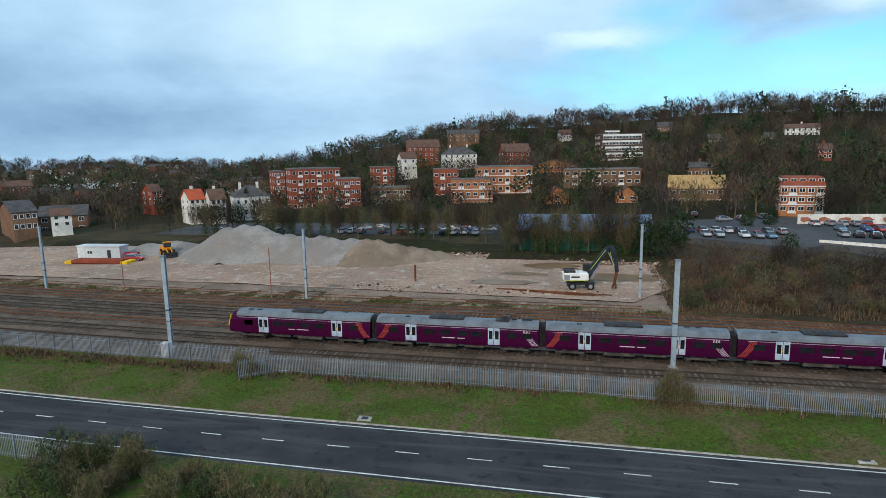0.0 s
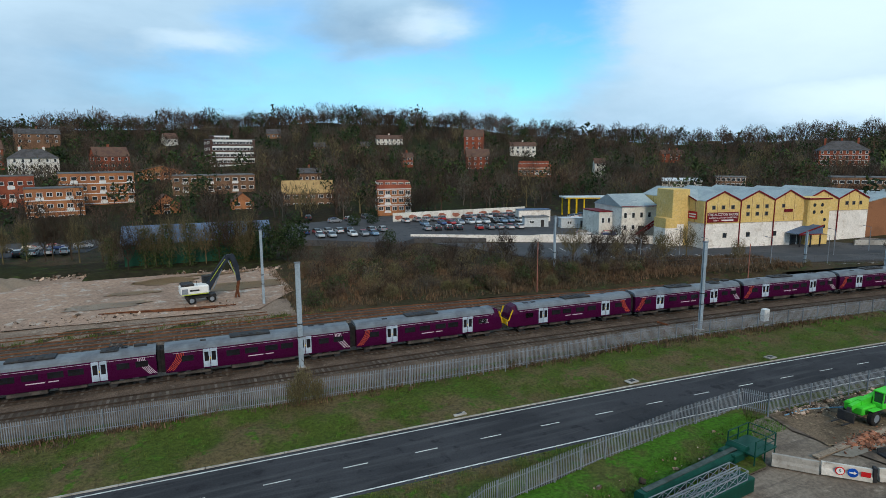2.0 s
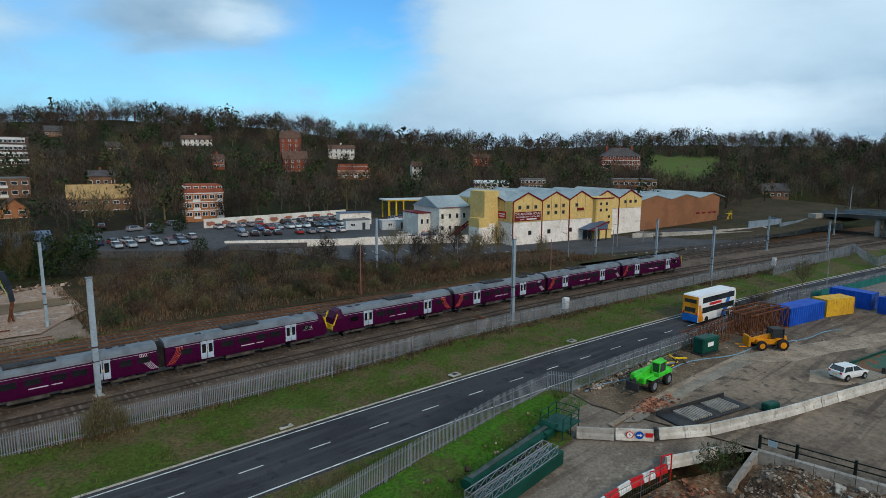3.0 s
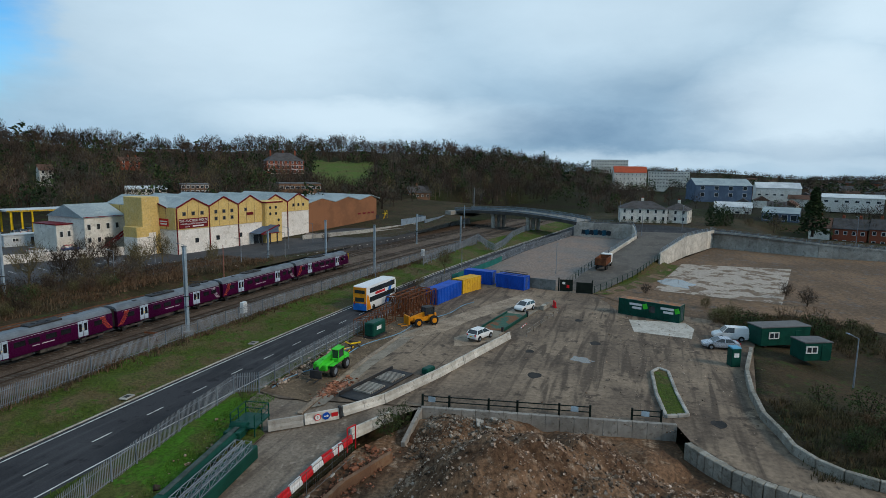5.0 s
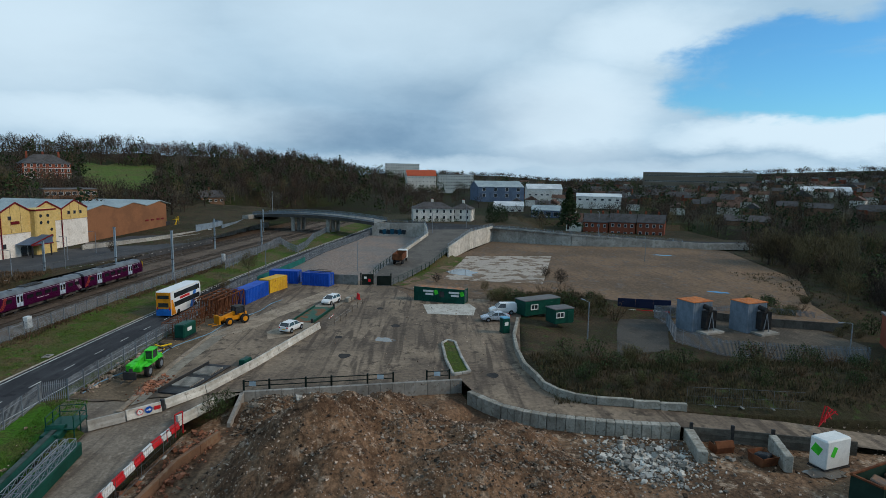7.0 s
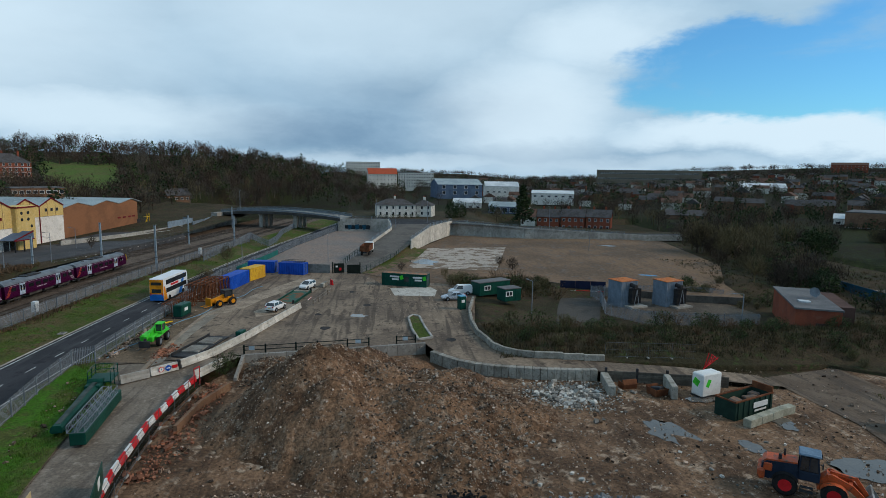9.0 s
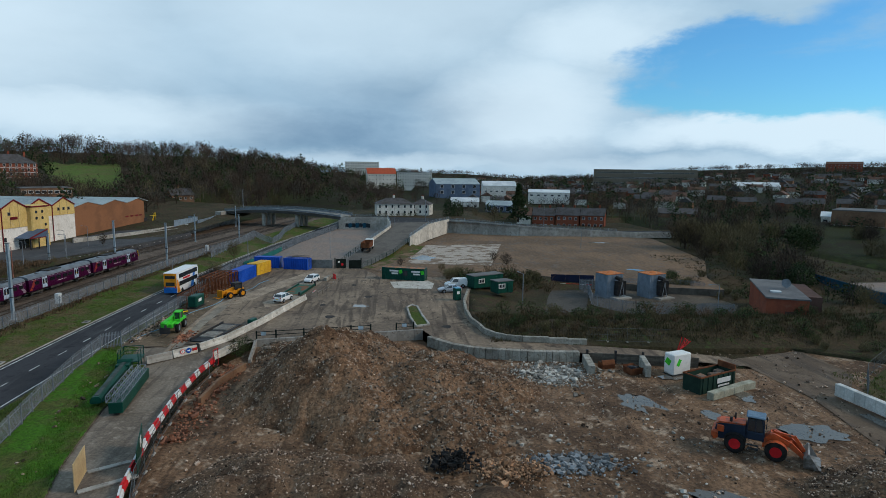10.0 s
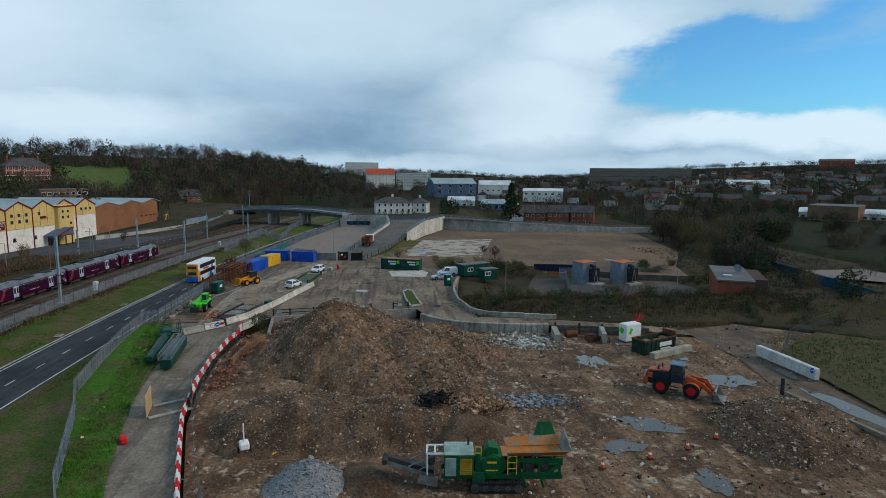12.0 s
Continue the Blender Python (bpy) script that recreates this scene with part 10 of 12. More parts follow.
def brick_block():
    t = thing("brick_building", 56.3, -64.6, SUB_Z, -115, "red brick flat-roofed building with a dish on its roof", "building")
    part("wall", S().box(0, 9, -1, 6.2, 18, 5.6), BRICK_RED, t)
    part("roof", S().box(0, 9, 4.6, 6.6, 18.4, 0.25), FELT, t)
    part("door", S().box(0.6, -0.05, 0.0, 1.8, 0.1, 2.6), BRICK_DARK, t)
    part("rooflight", S().box(-1, 5, 4.85, 1.6, 1.4, 0.2), SHEET_WHITE, t)
    d = part("dish", S().tube((1.4, 9, 5.9), (1.2, 8.7, 5.9), 0.15, 0.8, 18), STEEL_GALV, t, "pale satellite dish")
    part("dish_mast", S().tube((1.4, 9.05, 4.7), (1.4, 9.05, 5.9), 0.06), STEEL_GALV, d)
    part("dark_wing", S().box(4.6, 11.5, -1, 3, 13, 5.4), BRICK_DARK, t)


brick_block()
strip_wall("graffiti_wall", [(34, -92), (70, -96), (110, -100)], -1, 1.6, 0.2, paint("graffiti_blue", (0.03, 0.07, 0.2), 0.6), "long low wall painted with blue and white graffiti", "wall")


def lamp_post(x, y, z, h, rot=0.0, arm=1.4, label="tall grey steel street lamp"):
    t = thing("street_lamp", x, y, z, rot, label, "street lamp")
    part("column", S().tube((0, 0, -0.2), (0, 0, h), 0.1, 0.06, 8), STEEL_GALV, t)
    a = part("arm", S().bar((0, 0, h), (arm, 0, h + 0.1), 0.06), STEEL_GALV, t)
    part("lantern", S().box(arm + 0.2, 0, h + 0.03, 0.7, 0.25, 0.12, ch=0.03), STEEL_GALV, a)


for x, y, z, h, r in ((71, -23.8, 0.5, 5.5, 20), (62.0, -56, -0.5, 6, 90), (127.0, 16, 0.8, 6.5, 0), (147, -60, 0.8, 5, 0), (205, 5, 5, 8, 180), (194, -14, 5, 8, 180), (176, -2, 4.6, 7, 0), (236, 64, 7, 8, 200), (228, 62, 7, 8, 200), (192, -60, 3.4, 8, 0), (126.4, 37.4, 0.3, 6.5, 90), (105.4, 49.5, 0.5, 2.6, 0)):
    lamp_post(x, y, z, h, r)
for x, y in ((80, 90), (92, 85), (104, 80.5), (118, 78.6), (97, 97), (128, 84), (140, 84)):
    lamp_post(x, y, 2.3, 5.5, 80, label="slim grey car park lamp column")

# ---- north yard: aggregate piles, excavator, loader, cabins ----
o, n1, na1 = heap("aggregate_pile", [(-79.5, 124, 7.2, 0.72), (-75.5, 124.5, 7.9, 0.74), (-72.5, 125, 7.5, 0.74), (-68.5, 124.5, 6.0, 0.7), (-65, 126, 5.5, 0.66), (-61, 124, 5.4, 0.66), (-57, 126, 5.2, 0.66), (-53, 123, 5.3, 0.66), (-49, 124.5, 5.0, 0.66), (-46, 122.5, 4.8, 0.66), (-85, 128, 4.2, 0.5)],
                 PALE_AGG, "large pale grey aggregate stockpile in the yard", step=0.9, seed=12.0, rough=0.14, base=1.0, category="stockpile")
o, n2, na2 = heap("soil_pile", [(-44.5, 121.5, 5.3, 0.7), (-42, 122, 5.0, 0.7), (-38.5, 123.5, 4.0, 0.66), (-35.5, 125, 3.2, 0.62), (-33, 126.5, 2.6, 0.6), (-30, 128, 1.6, 0.5)],
                 mat("brown_aggregate", (0.25, 0.19, 0.14), (0.18, 0.135, 0.1), scale=0.2, fine=16, bump=0.8), "brown spoil heap beside the stockpile", step=0.8, seed=13.0, rough=0.2, base=1.0, category="stockpile")
o, n3, na3 = heap("aggregate_pile", [(-103, 127, 2.4, 0.4), (-97, 129, 2.8, 0.4), (-110, 126, 1.6, 0.3)], PALE_AGG, "low pale aggregate stockpile behind a white cabin", step=1.0, seed=14.0, rough=0.15, base=1.0, category="stockpile")
rocks("yard_rubble", 420, lambda r: (lambda u: (-30 + 48 * u, 134 - 10 * u + r.normal(0, 1.4), 1.1))(r.uniform()), 0.3, STONE_MIX, "row of rubble along the back of the gravel yard", seed=40)
rocks("siding_stones", 400, lambda r: (r.uniform(-40, 6), 97 + r.normal(0, 1.5), 1.0), 0.2, STONE_MIX, "loose stones beside the sidings", seed=41)


def excavator():
    t = thing("excavator", 1.0, 101.2, 1.0, 8, "white wheeled excavator with a dark jointed arm", "excavator")
    GREEN_Y = paint("lime_stripe", (0.5, 0.62, 0.05), 0.5)
    NAVY = mat("arm_navy", (0.028, 0.036, 0.05), (0.02, 0.026, 0.036), scale=0.5, fine=8, rough=0.5, bump=0.05, coord="obj")
    part("undercarriage", S().box(0, 0, 0.75, 4.6, 1.4, 0.5, ch=0.08), DARK, t)
    for x in (-1.5, 1.5):
        for y in (-1.15, 1.15):
            tyre(t, x, y, 0.62, 0.62, 0.5, STEEL_GALV)
    part("upper_body", S().box(-0.9, 0, 1.5, 4.2, 2.6, 1.4, ch=0.2), WHITE, t)
    part("engine_deck", S().box(-1.9, 0, 2.9, 1.9, 2.3, 0.35, ch=0.1), DARK, t)
    c = part("cab", S().box(1.3, 0.75, 2.4, 1.6, 1.0, 1.7, ch=0.1), DARK, t)
    part("cab_glass", S().box(1.45, 0.7, 2.9, 1.45, 1.06, 1.0), GLASS, c)
    part("name_bar", S().box(-1.0, -1.32, 2.1, 1.4, 0.03, 0.25), DARK, t)
    part("grille", S().box(-2.4, -1.32, 1.75, 0.9, 0.03, 0.8), STEEL_GALV, t, "grey engine grille")
    part("sill_stripe", S().box(-0.9, -1.33, 1.55, 4.0, 0.03, 0.1), GREEN_Y, t)
    part("handrail", S().tube((-2.9, -1.2, 2.9), (-2.9, -1.2, 3.7), 0.04).tube((-2.9, -1.2, 3.7), (-0.6, -1.2, 3.7), 0.04).tube((-0.6, -1.2, 3.7), (-0.6, -1.2, 2.9), 0.04), DARK, t)
    b = part("boom", S().bar((1.0, -0.3, 2.0), (2.4, -0.3, 4.4), 0.55, 0.95).bar((2.4, -0.3, 4.4), (4.4, -0.3, 7.0), 0.5, 0.8).bar((4.3, -0.3, 6.9), (5.2, -0.3, 7.0), 0.5, 0.75), NAVY, t)
    part("boom_stripe", S().bar((1.5, -0.6, 3.3), (4.0, -0.6, 6.7), 0.06, 0.06), GREEN_Y, b)
    part("ram", S().tube((1.9, -0.3, 1.9), (3.4, -0.3, 5.0), 0.12), STEEL_GALV, b)
    s = part("dipper", S().bar((5.0, -0.3, 7.2), (5.7, -0.3, 5.2), 0.45, 0.75).bar((5.7, -0.3, 5.3), (5.95, -0.3, 2.9), 0.4, 0.6), NAVY, t)
    part("dipper_stripe", S().bar((4.7, -0.56, 6.3), (5.4, -0.56, 3.8), 0.06, 0.06), GREEN_Y, s)
    part("dipper_ram", S().tube((4.4, -0.3, 6.4), (5.5, -0.3, 4.0), 0.1), STEEL_GALV, s)
    part("grab", S().bar((5.95, -0.3, 3.0), (5.7, -0.3, 1.6), 0.35, 0.4).bar((5.75, -0.3, 1.8), (5.3, -0.3, 0.15), 0.7, 0.2).bar((5.7, -0.3, 1.8), (5.85, -0.3, 0.15), 0.7, 0.2), RUST, s, "rusty steel grab")


excavator()
t = thing("wheel_loader", -94.6, 122.0, 1.0, -40, "yellow wheel loader beside the aggregate stockpile", "wheel loader")
part("rear_body", S().box(-1.6, 0, 1.1, 2.8, 1.9, 1.2, ch=0.2), JCB_YELLOW, t)
c = part("cab", S().box(0, 0, 1.5, 1.5, 1.6, 0.6, ch=0.05).box(0, 0, 3.2, 1.6, 1.7, 0.15), JCB_YELLOW, t)
part("cab_glass", S().box(0, 0, 2.1, 1.35, 1.5, 1.1), GLASS, c)
part("lift_arm", S().bar((0.8, -0.5, 1.9), (3.2, -0.5, 0.7), 0.2, 0.4).bar((0.8, 0.5, 1.9), (3.2, 0.5, 0.7), 0.2, 0.4), JCB_YELLOW, t)
part("bucket", S().prism([(3.2, 0.1), (4.3, 0.1), (3.5, 0.4), (3.5, 1.2), (3.2, 1.2)], -1.4, 1.4, "y"), DARK, t)
for x in (-1.5, 1.4):
    for y in (-1.0, 1.0):
        tyre(t, x, y, 0.8, 0.8, 0.6, JCB_YELLOW)
kiosk(-109, 118.0, 1.0, 4, 11, 3, 2.8, SHEET_WHITE, SHEET_WHITE, "long white portable site office in the yard")
t = thing("weighbridge", -104.0, 111.5, 1.0, 5, "low red and yellow steel vehicle weighbridge", "weighbridge")
part("deck", S().box(0, 0, 0.1, 12, 2.8, 0.8, ch=0.05), mat("red_oxide", (0.25, 0.06, 0.035), (0.2, 0.05, 0.03), scale=0.5, coord="obj"), t)
part("end", S().box(-6.8, 0, 0, 1.6, 3.0, 0.6), YELLOW, t)
part("end", S().box(6.8, 0, 0, 1.6, 3.0, 0.6), YELLOW, t)
copy_thing(row_car, pose(-98.2, 115.4, 1.0, 0, 0, 10))
t = thing("skip", -101.5, 118.6, 1.0, 0, "small red skip beside a white cabin", "skip")
part("tub", S().prism([(-1.0, 0), (1.0, 0), (1.5, 1.3), (1.4, 1.3), (0.9, 0.1), (-0.9, 0.1), (-1.4, 1.3), (-1.5, 1.3)], -0.8, 0.8, "y").box(0, -0.8, 0.1, 2.4, 0.06, 1.0).box(0, 0.8, 0.1, 2.4, 0.06, 1.0), RED_PLASTIC, t)
t = thing("rail_post", -28.4, 102.9, 1.0, 0, "short rusty steel post standing in the gravel", "post")
part("post", S().box(0, 0, 0, 0.3, 0.3, 3.0), RUST, t)
for x, y, h in ((-49.5, 88.6, 8.5), (-78, 88.4, 8.2), (54, 85.8, 8.8), (92.5, 76.0, 7.5)):
    t = thing("rusty_pole", x, y, 0.6, 0, "slim rusty pole beside the sidings", "pole", "rusty poles")
    part("pole", S().tube((0, 0, -0.2), (0, 0, h), 0.1, 0.07, 8), mat("pink_rust", (0.3, 0.13, 0.1), (0.24, 0.1, 0.075), scale=1, fine=8), t)
rs = S()
for k in range(7):
    rs.bar((-13 + 1.2 * k, 98.6 - 0.25 * k, 1.16 + 0.05 * (k % 3)), (6 - 0.9 * k, 96.4 - 0.1 * k, 1.16 + 0.05 * (k % 3)), 0.14)
tagged(part("stacked_rail", rs, RUST), "stack of old rusty rails lying on the gravel", "rail", kind="stuff")
t = thing("buffer_stop", 92.8, 72.3 + bend(92.8), 0.6, 172, "dark steel buffer stop at a siding end", "buffer stop")
part("frame", S().bar((0, -0.75, 0.2), (0.9, -0.75, 1.5), 0.15).bar((0, 0.75, 0.2), (0.9, 0.75, 1.5), 0.15).bar((0.9, -0.75, 1.5), (2.4, -0.75, 0.2), 0.15).bar((0.9, 0.75, 1.5), (2.4, 0.75, 0.2), 0.15).box(0.9, 0, 1.2, 0.3, 2.2, 0.45), DARK, t)
t = thing("buffer_stop", 56.3, 60.0 + bend(56), 0.6, 10, "small rusty red frame beside the near track", "buffer stop")
part("frame", S().bar((0, -0.5, 0), (0.5, -0.5, 1.4), 0.1).bar((1.0, -0.5, 0), (0.5, -0.5, 1.4), 0.1).bar((0.5, -0.9, 1.3), (0.5, 0.9, 1.3), 0.2), RUST, t)
for x, v in ((74.0, 59.4), (141, 60), (-47.5, 59.2)):
    t = thing("trackside_cabinet", x, v + bend(x), 0.6, 0, "pale grey trackside equipment cabinet", "cabinet")
    part("casing", S().box(0, 0, 0.1, 1.0, 0.7, 1.7, ch=0.04), SHEET_WHITE, t)
    part("plinth", S().box(0, 0, -0.2, 1.1, 0.8, 0.3), CONCRETE, t)
# drain covers at the kerb
for x in (-64.0, -18.6, 22.0, 42.2, 62.3):
    t = thing("drain_cover", x, 48.7 + bend(x), 0.14, 4, "square concrete drain surround at the road edge", "drain")
    part("surround", S().box(0, 0, 0, 1.3, 0.9, 0.14, ch=0.03), CONCRETE, t)
    part("grate", S().box(0, 0, 0.14, 0.6, 0.5, 0.02), DARK, t)
# car park bay lines
bays = S()
for k in range(13):
    for x, y in ((84 + 2.6 * k, 88.5 - 0.95 * k), (80 + 2.6 * k, 102 - 0.9 * k), (74 + 2.4 * k, 116 - 0.9 * k)):
        if y > 81 + (0 if x < 110 else 1):
            bays.box(x, y, 2.356, 0.12, 4.6, 0.006, -17)
tagged(part("bay_line", bays, WHITE_PAINT), "white painted parking bay lines", "road marking", kind="structure")
mesh_fence([(72, 98), (82, 87.5), (100, 82.5), (118, 78), (150, 70), (176, 66)], 1.9, "steel mesh fence along the car park edge")

# ---- trees, scrub and grass ----
BARK = mat("bark_twigs", (0.054, 0.041, 0.031), (0.036, 0.029, 0.024), scale=0.03, fine=30, island=0.35, bump=0.0, c3=(0.055, 0.039, 0.028), spec=0.05)
BARK_PALE = mat("pale_twigs", (0.13, 0.105, 0.055), (0.09, 0.076, 0.042), scale=0.05, fine=30, island=0.3, bump=0.0, spec=0.1)
BARK_GREY = mat("grey_twigs", (0.098, 0.083, 0.067), (0.068, 0.058, 0.048), scale=0.03, fine=30, island=0.3, bump=0.0, spec=0.1)
BARK_RED = mat("russet_twigs", (0.085, 0.055, 0.04), (0.06, 0.042, 0.032), scale=0.03, fine=30, island=0.3, bump=0.0, spec=0.1)
LEAF_DARK = mat("evergreen_leaves", (0.018, 0.034, 0.014), (0.03, 0.045, 0.015), scale=0.15, fine=12, island=0.5, bump=0.0, spec=0.15)
LEAF_IVY = mat("ivy_leaves", (0.03, 0.055, 0.016), (0.045, 0.06, 0.02), scale=0.3, fine=12, island=0.5, bump=0.0, spec=0.2)
LEAF_OLIVE = mat("olive_leaves", (0.1, 0.1, 0.042), (0.13, 0.108, 0.06), scale=0.3, fine=10, island=0.5, bump=0.0, spec=0.15)
BRAMBLE = mat("dead_bramble", (0.12, 0.075, 0.045), (0.09, 0.07, 0.045), scale=0.15, fine=12, island=0.4, bump=0.0, c3=(0.14, 0.085, 0.055), spec=0.1)
BLADE = mat("grass_blades", (0.07, 0.096, 0.021), (0.12, 0.1, 0.045), scale=0.16, fine=8, island=0.35, bump=0.0, c3=(0.06, 0.115, 0.02), spec=0.1)
BLADE_LUSH = mat("lush_blades", (0.065, 0.14, 0.02), (0.085, 0.13, 0.03), scale=0.2, fine=8, island=0.3, bump=0.0, spec=0.1)


class Bulk:
    """Grows one large mesh from arrays of triangles."""

    def __init__(self):
        self.v, self.n, self.f = [], 0, []

    def tris(self, p):
        """p: (n, 3, 3) corners."""
        p = np.asarray(p, float).reshape(-1, 3)
        self.v.append(p)
        self.f.append(np.arange(self.n, self.n + len(p)).reshape(-1, 3))
        self.n += len(p)

    def mesh(self, name, material):
        me = bpy.data.meshes.new(name)
        v, f = np.concatenate(self.v), np.concatenate(self.f)
        me.vertices.add(len(v))
        me.vertices.foreach_set("co", v.ravel())
        me.loops.add(f.size)
        me.loops.foreach_set("vertex_index", f.ravel().astype(np.int32))
        me.polygons.add(len(f))
        me.polygons.foreach_set("loop_start", np.arange(0, f.size, 3, dtype=np.int32))
        me.update(calc_edges=True)
        me.materials.append(material)
        return me


def limb_tris(a, b, ra, rb, sides=3):
    """A tapered limb between two points as triangles."""
    d = b - a
    d = d / (np.linalg.norm(d) + 1e-9)
    u = np.cross(d, (0.3, 0.9, 0.2))
    u = u / (np.linalg.norm(u) + 1e-9)
    w = np.cross(d, u)
    out = []
    ang = [2 * math.pi * k / sides for k in range(sides + 1)]
    A = [a + ra * (math.cos(t) * u + math.sin(t) * w) for t in ang]
    B = [b + rb * (math.cos(t) * u + math.sin(t) * w) for t in ang]
    for k in range(sides):
        out += [(A[k], A[k + 1], B[k + 1]), (A[k], B[k + 1], B[k])]
    return out


def blade_tri(a, b, w, r):
    """One thin triangle from a to b."""
    n = np.cross(b - a, r.normal(0, 1, 3))
    n = n / (np.linalg.norm(n) + 1e-9) * w
    return a - n * 0.5, a + n * 0.5, b


def tree_tris(seed, twigs=230, twig_w=0.012, wide=0.36, low=0.16, limbs=7, solid=False):
    """A leafless tree one unit tall: trunk, rising limbs, and a rounded, lumpy crown full of fine twigs."""
    r = np.random.default_rng(seed)
    T = []
    top = np.array([r.normal(0, 0.02), r.normal(0, 0.02), 0.55])
    T += limb_tris(np.zeros(3), top, 0.02, 0.007, 5 if solid else 3)
    phase = r.uniform(0, 6.28, 4)

    def skin(t, u):
        return 1 + 0.2 * np.sin(2 * t + 3 * u + phase[0]) + 0.16 * np.sin(3 * t - 4 * u + phase[1]) + 0.1 * np.sin(5 * t + 7 * u + phase[2])

    mid_z, half_z = (0.94 + low) / 2, (0.94 - low) / 2
    for i in range(limbs):
        t, u = 2 * math.pi * (i + r.uniform(-0.3, 0.3)) / limbs, r.uniform(-0.1, 0.75)
        start = top * r.uniform(0.3, 0.85)
        tip = np.array([math.cos(t) * wide * 0.72 * math.sqrt(1 - u * u), math.sin(t) * wide * 0.72 * math.sqrt(1 - u * u), mid_z + half_z * 0.8 * u])
        bend_ = (start + tip) / 2 + np.array([math.cos(t), math.sin(t), 0]) * 0.03
        if solid:
            T += limb_tris(start, bend_, 0.009, 0.006) + limb_tris(bend_, tip, 0.006, 0.002)
            for _ in range(5):
                p = start + (tip - start) * r.uniform(0.4, 1)
                T += limb_tris(p, p + (p - np.array([0, 0, 0.25])) * r.uniform(0.2, 0.5) + r.normal(0, 0.04, 3), 0.004, 0.0015)
        else:
            T += [blade_tri(start, tip, 0.016, r), blade_tri(bend_, tip, 0.012, r)]
    n = twigs
    t, u = r.uniform(0, 2 * math.pi, n), r.uniform(-0.9, 1, n)
    k = r.uniform(0.12, 1, n) ** 0.42 * skin(t, u) * 0.86
    s = np.sqrt(1 - u * u)
    c = np.stack([wide * k * s * np.cos(t), wide * k * s * np.sin(t), mid_z + half_z * k * u], 1)
    d = c - np.array([0, 0, low * 0.6])
    d /= np.linalg.norm(d, axis=1)[:, None]
    d += r.normal(0, 0.42, (n, 3)) + np.array([0, 0, 0.15])
    d /= np.linalg.norm(d, axis=1)[:, None]
    ln = r.uniform(0.05, 0.15, n)[:, None]
    w = np.cross(d, r.normal(0, 1, (n, 3)))
    w *= (twig_w * r.uniform(0.5, 1.2, n) / (np.linalg.norm(w, axis=1) + 1e-9))[:, None]
    a, e = c - d * ln * 0.5, c + d * ln * 0.5
    e[:, 2] = np.minimum(e[:, 2], 1.0)
    return np.concatenate([np.array(T), np.stack([a - w / 2, a + w / 2, e], 1)])


def leaf_tris(seed, n, shape, size):
    """Leaf sprays: small quads (two triangles) at places that shape(r) gives."""
    r = np.random.default_rng(seed)
    T = []
    for _ in range(n):
        c = np.array(shape(r))
        a = r.normal(0, 1, 3)
        a /= np.linalg.norm(a) + 1e-9
        b = np.cross(a, r.normal(0, 1, 3))
        b /= np.linalg.norm(b) + 1e-9
        s = size * r.uniform(0.5, 1.3)
        p = [c - a * s, c - b * s * 0.5, c + a * s, c + b * s * 0.5]
        T += [(p[0], p[1], p[2]), (p[0], p[2], p[3])]
    return np.array(T)


def crown(r, wide=0.3, low=0.3):
    """A place near the skin of a lumpy crown."""
    u, t = r.uniform(-1, 1), r.uniform(0, 6.283)
    k = (0.65 + 0.35 * r.uniform() ** 0.5) * (1 + 0.22 * math.sin(3 * t + 4 * u) + 0.15 * math.sin(5 * t - 7 * u))
    s = math.sqrt(1 - u * u)
    return wide * k * s * math.cos(t), wide * k * s * math.sin(t), (1 + low) / 2 + (1 - low) / 2 * k * u * 0.92


def conifer(r):
    z = r.uniform(0.08, 1.0)
    k = (1 - z) * 0.24 + 0.015
    t = r.uniform(0, 6.283)
    q = k * r.uniform(0.5, 1.0) * (1 + 0.25 * math.sin(23 * z))
    return q * math.cos(t), q * math.sin(t), z


FAR_BARE = [tree_tris(100 + k, 165, 0.018, 0.33 + 0.03 * (k % 3), 0.1 + 0.05 * (k % 3)) for k in range(8)]
CREST_BARE = [tree_tris(150 + k, 380, 0.0155, 0.32 + 0.03 * (k % 3), 0.2 + 0.04 * (k % 3), 9) for k in range(8)]
DISTANT_BARE = [tree_tris(130 + k, 100, 0.03, 0.4, 0.05, 4) for k in range(5)]
FAR_LEAFY = [leaf_tris(200 + k, 100, crown, 0.064) for k in range(3)] + [leaf_tris(210, 100, conifer, 0.056)]
DISTANT_LEAFY = [leaf_tris(220 + k, 50, crown, 0.09) for k in range(3)] + [leaf_tris(230, 50, conifer, 0.08)]
NEAR_BARE = [tree_tris(300 + k, 1500, 0.0058, 0.3 + 0.02 * k, 0.12 + 0.03 * k, 9, True) for k in range(5)]


def set_tree(bulk, tpl, x, y, z, h, wide, turn):
    c, s = math.cos(turn), math.sin(turn)
    p = tpl.reshape(-1, 3)
    q = np.empty_like(p)
    q[:, 0] = x + (p[:, 0] * c - p[:, 1] * s) * h * wide
    q[:, 1] = y + (p[:, 0] * s + p[:, 1] * c) * h * wide
    q[:, 2] = z - 0.3 + p[:, 2] * h
    bulk.tris(q)


def screened(x, y):
    """True where a tree would stand right in front of a building."""
    late = y < 20
    az, r = math.atan2(x + 30 * late, y), math.hypot(x + 30 * late, y)
    for ba, br, bw, side in FRONTS:
        if side == late and abs(az - ba) < bw and br - 42 < r < br + 9:
            return True
    return False


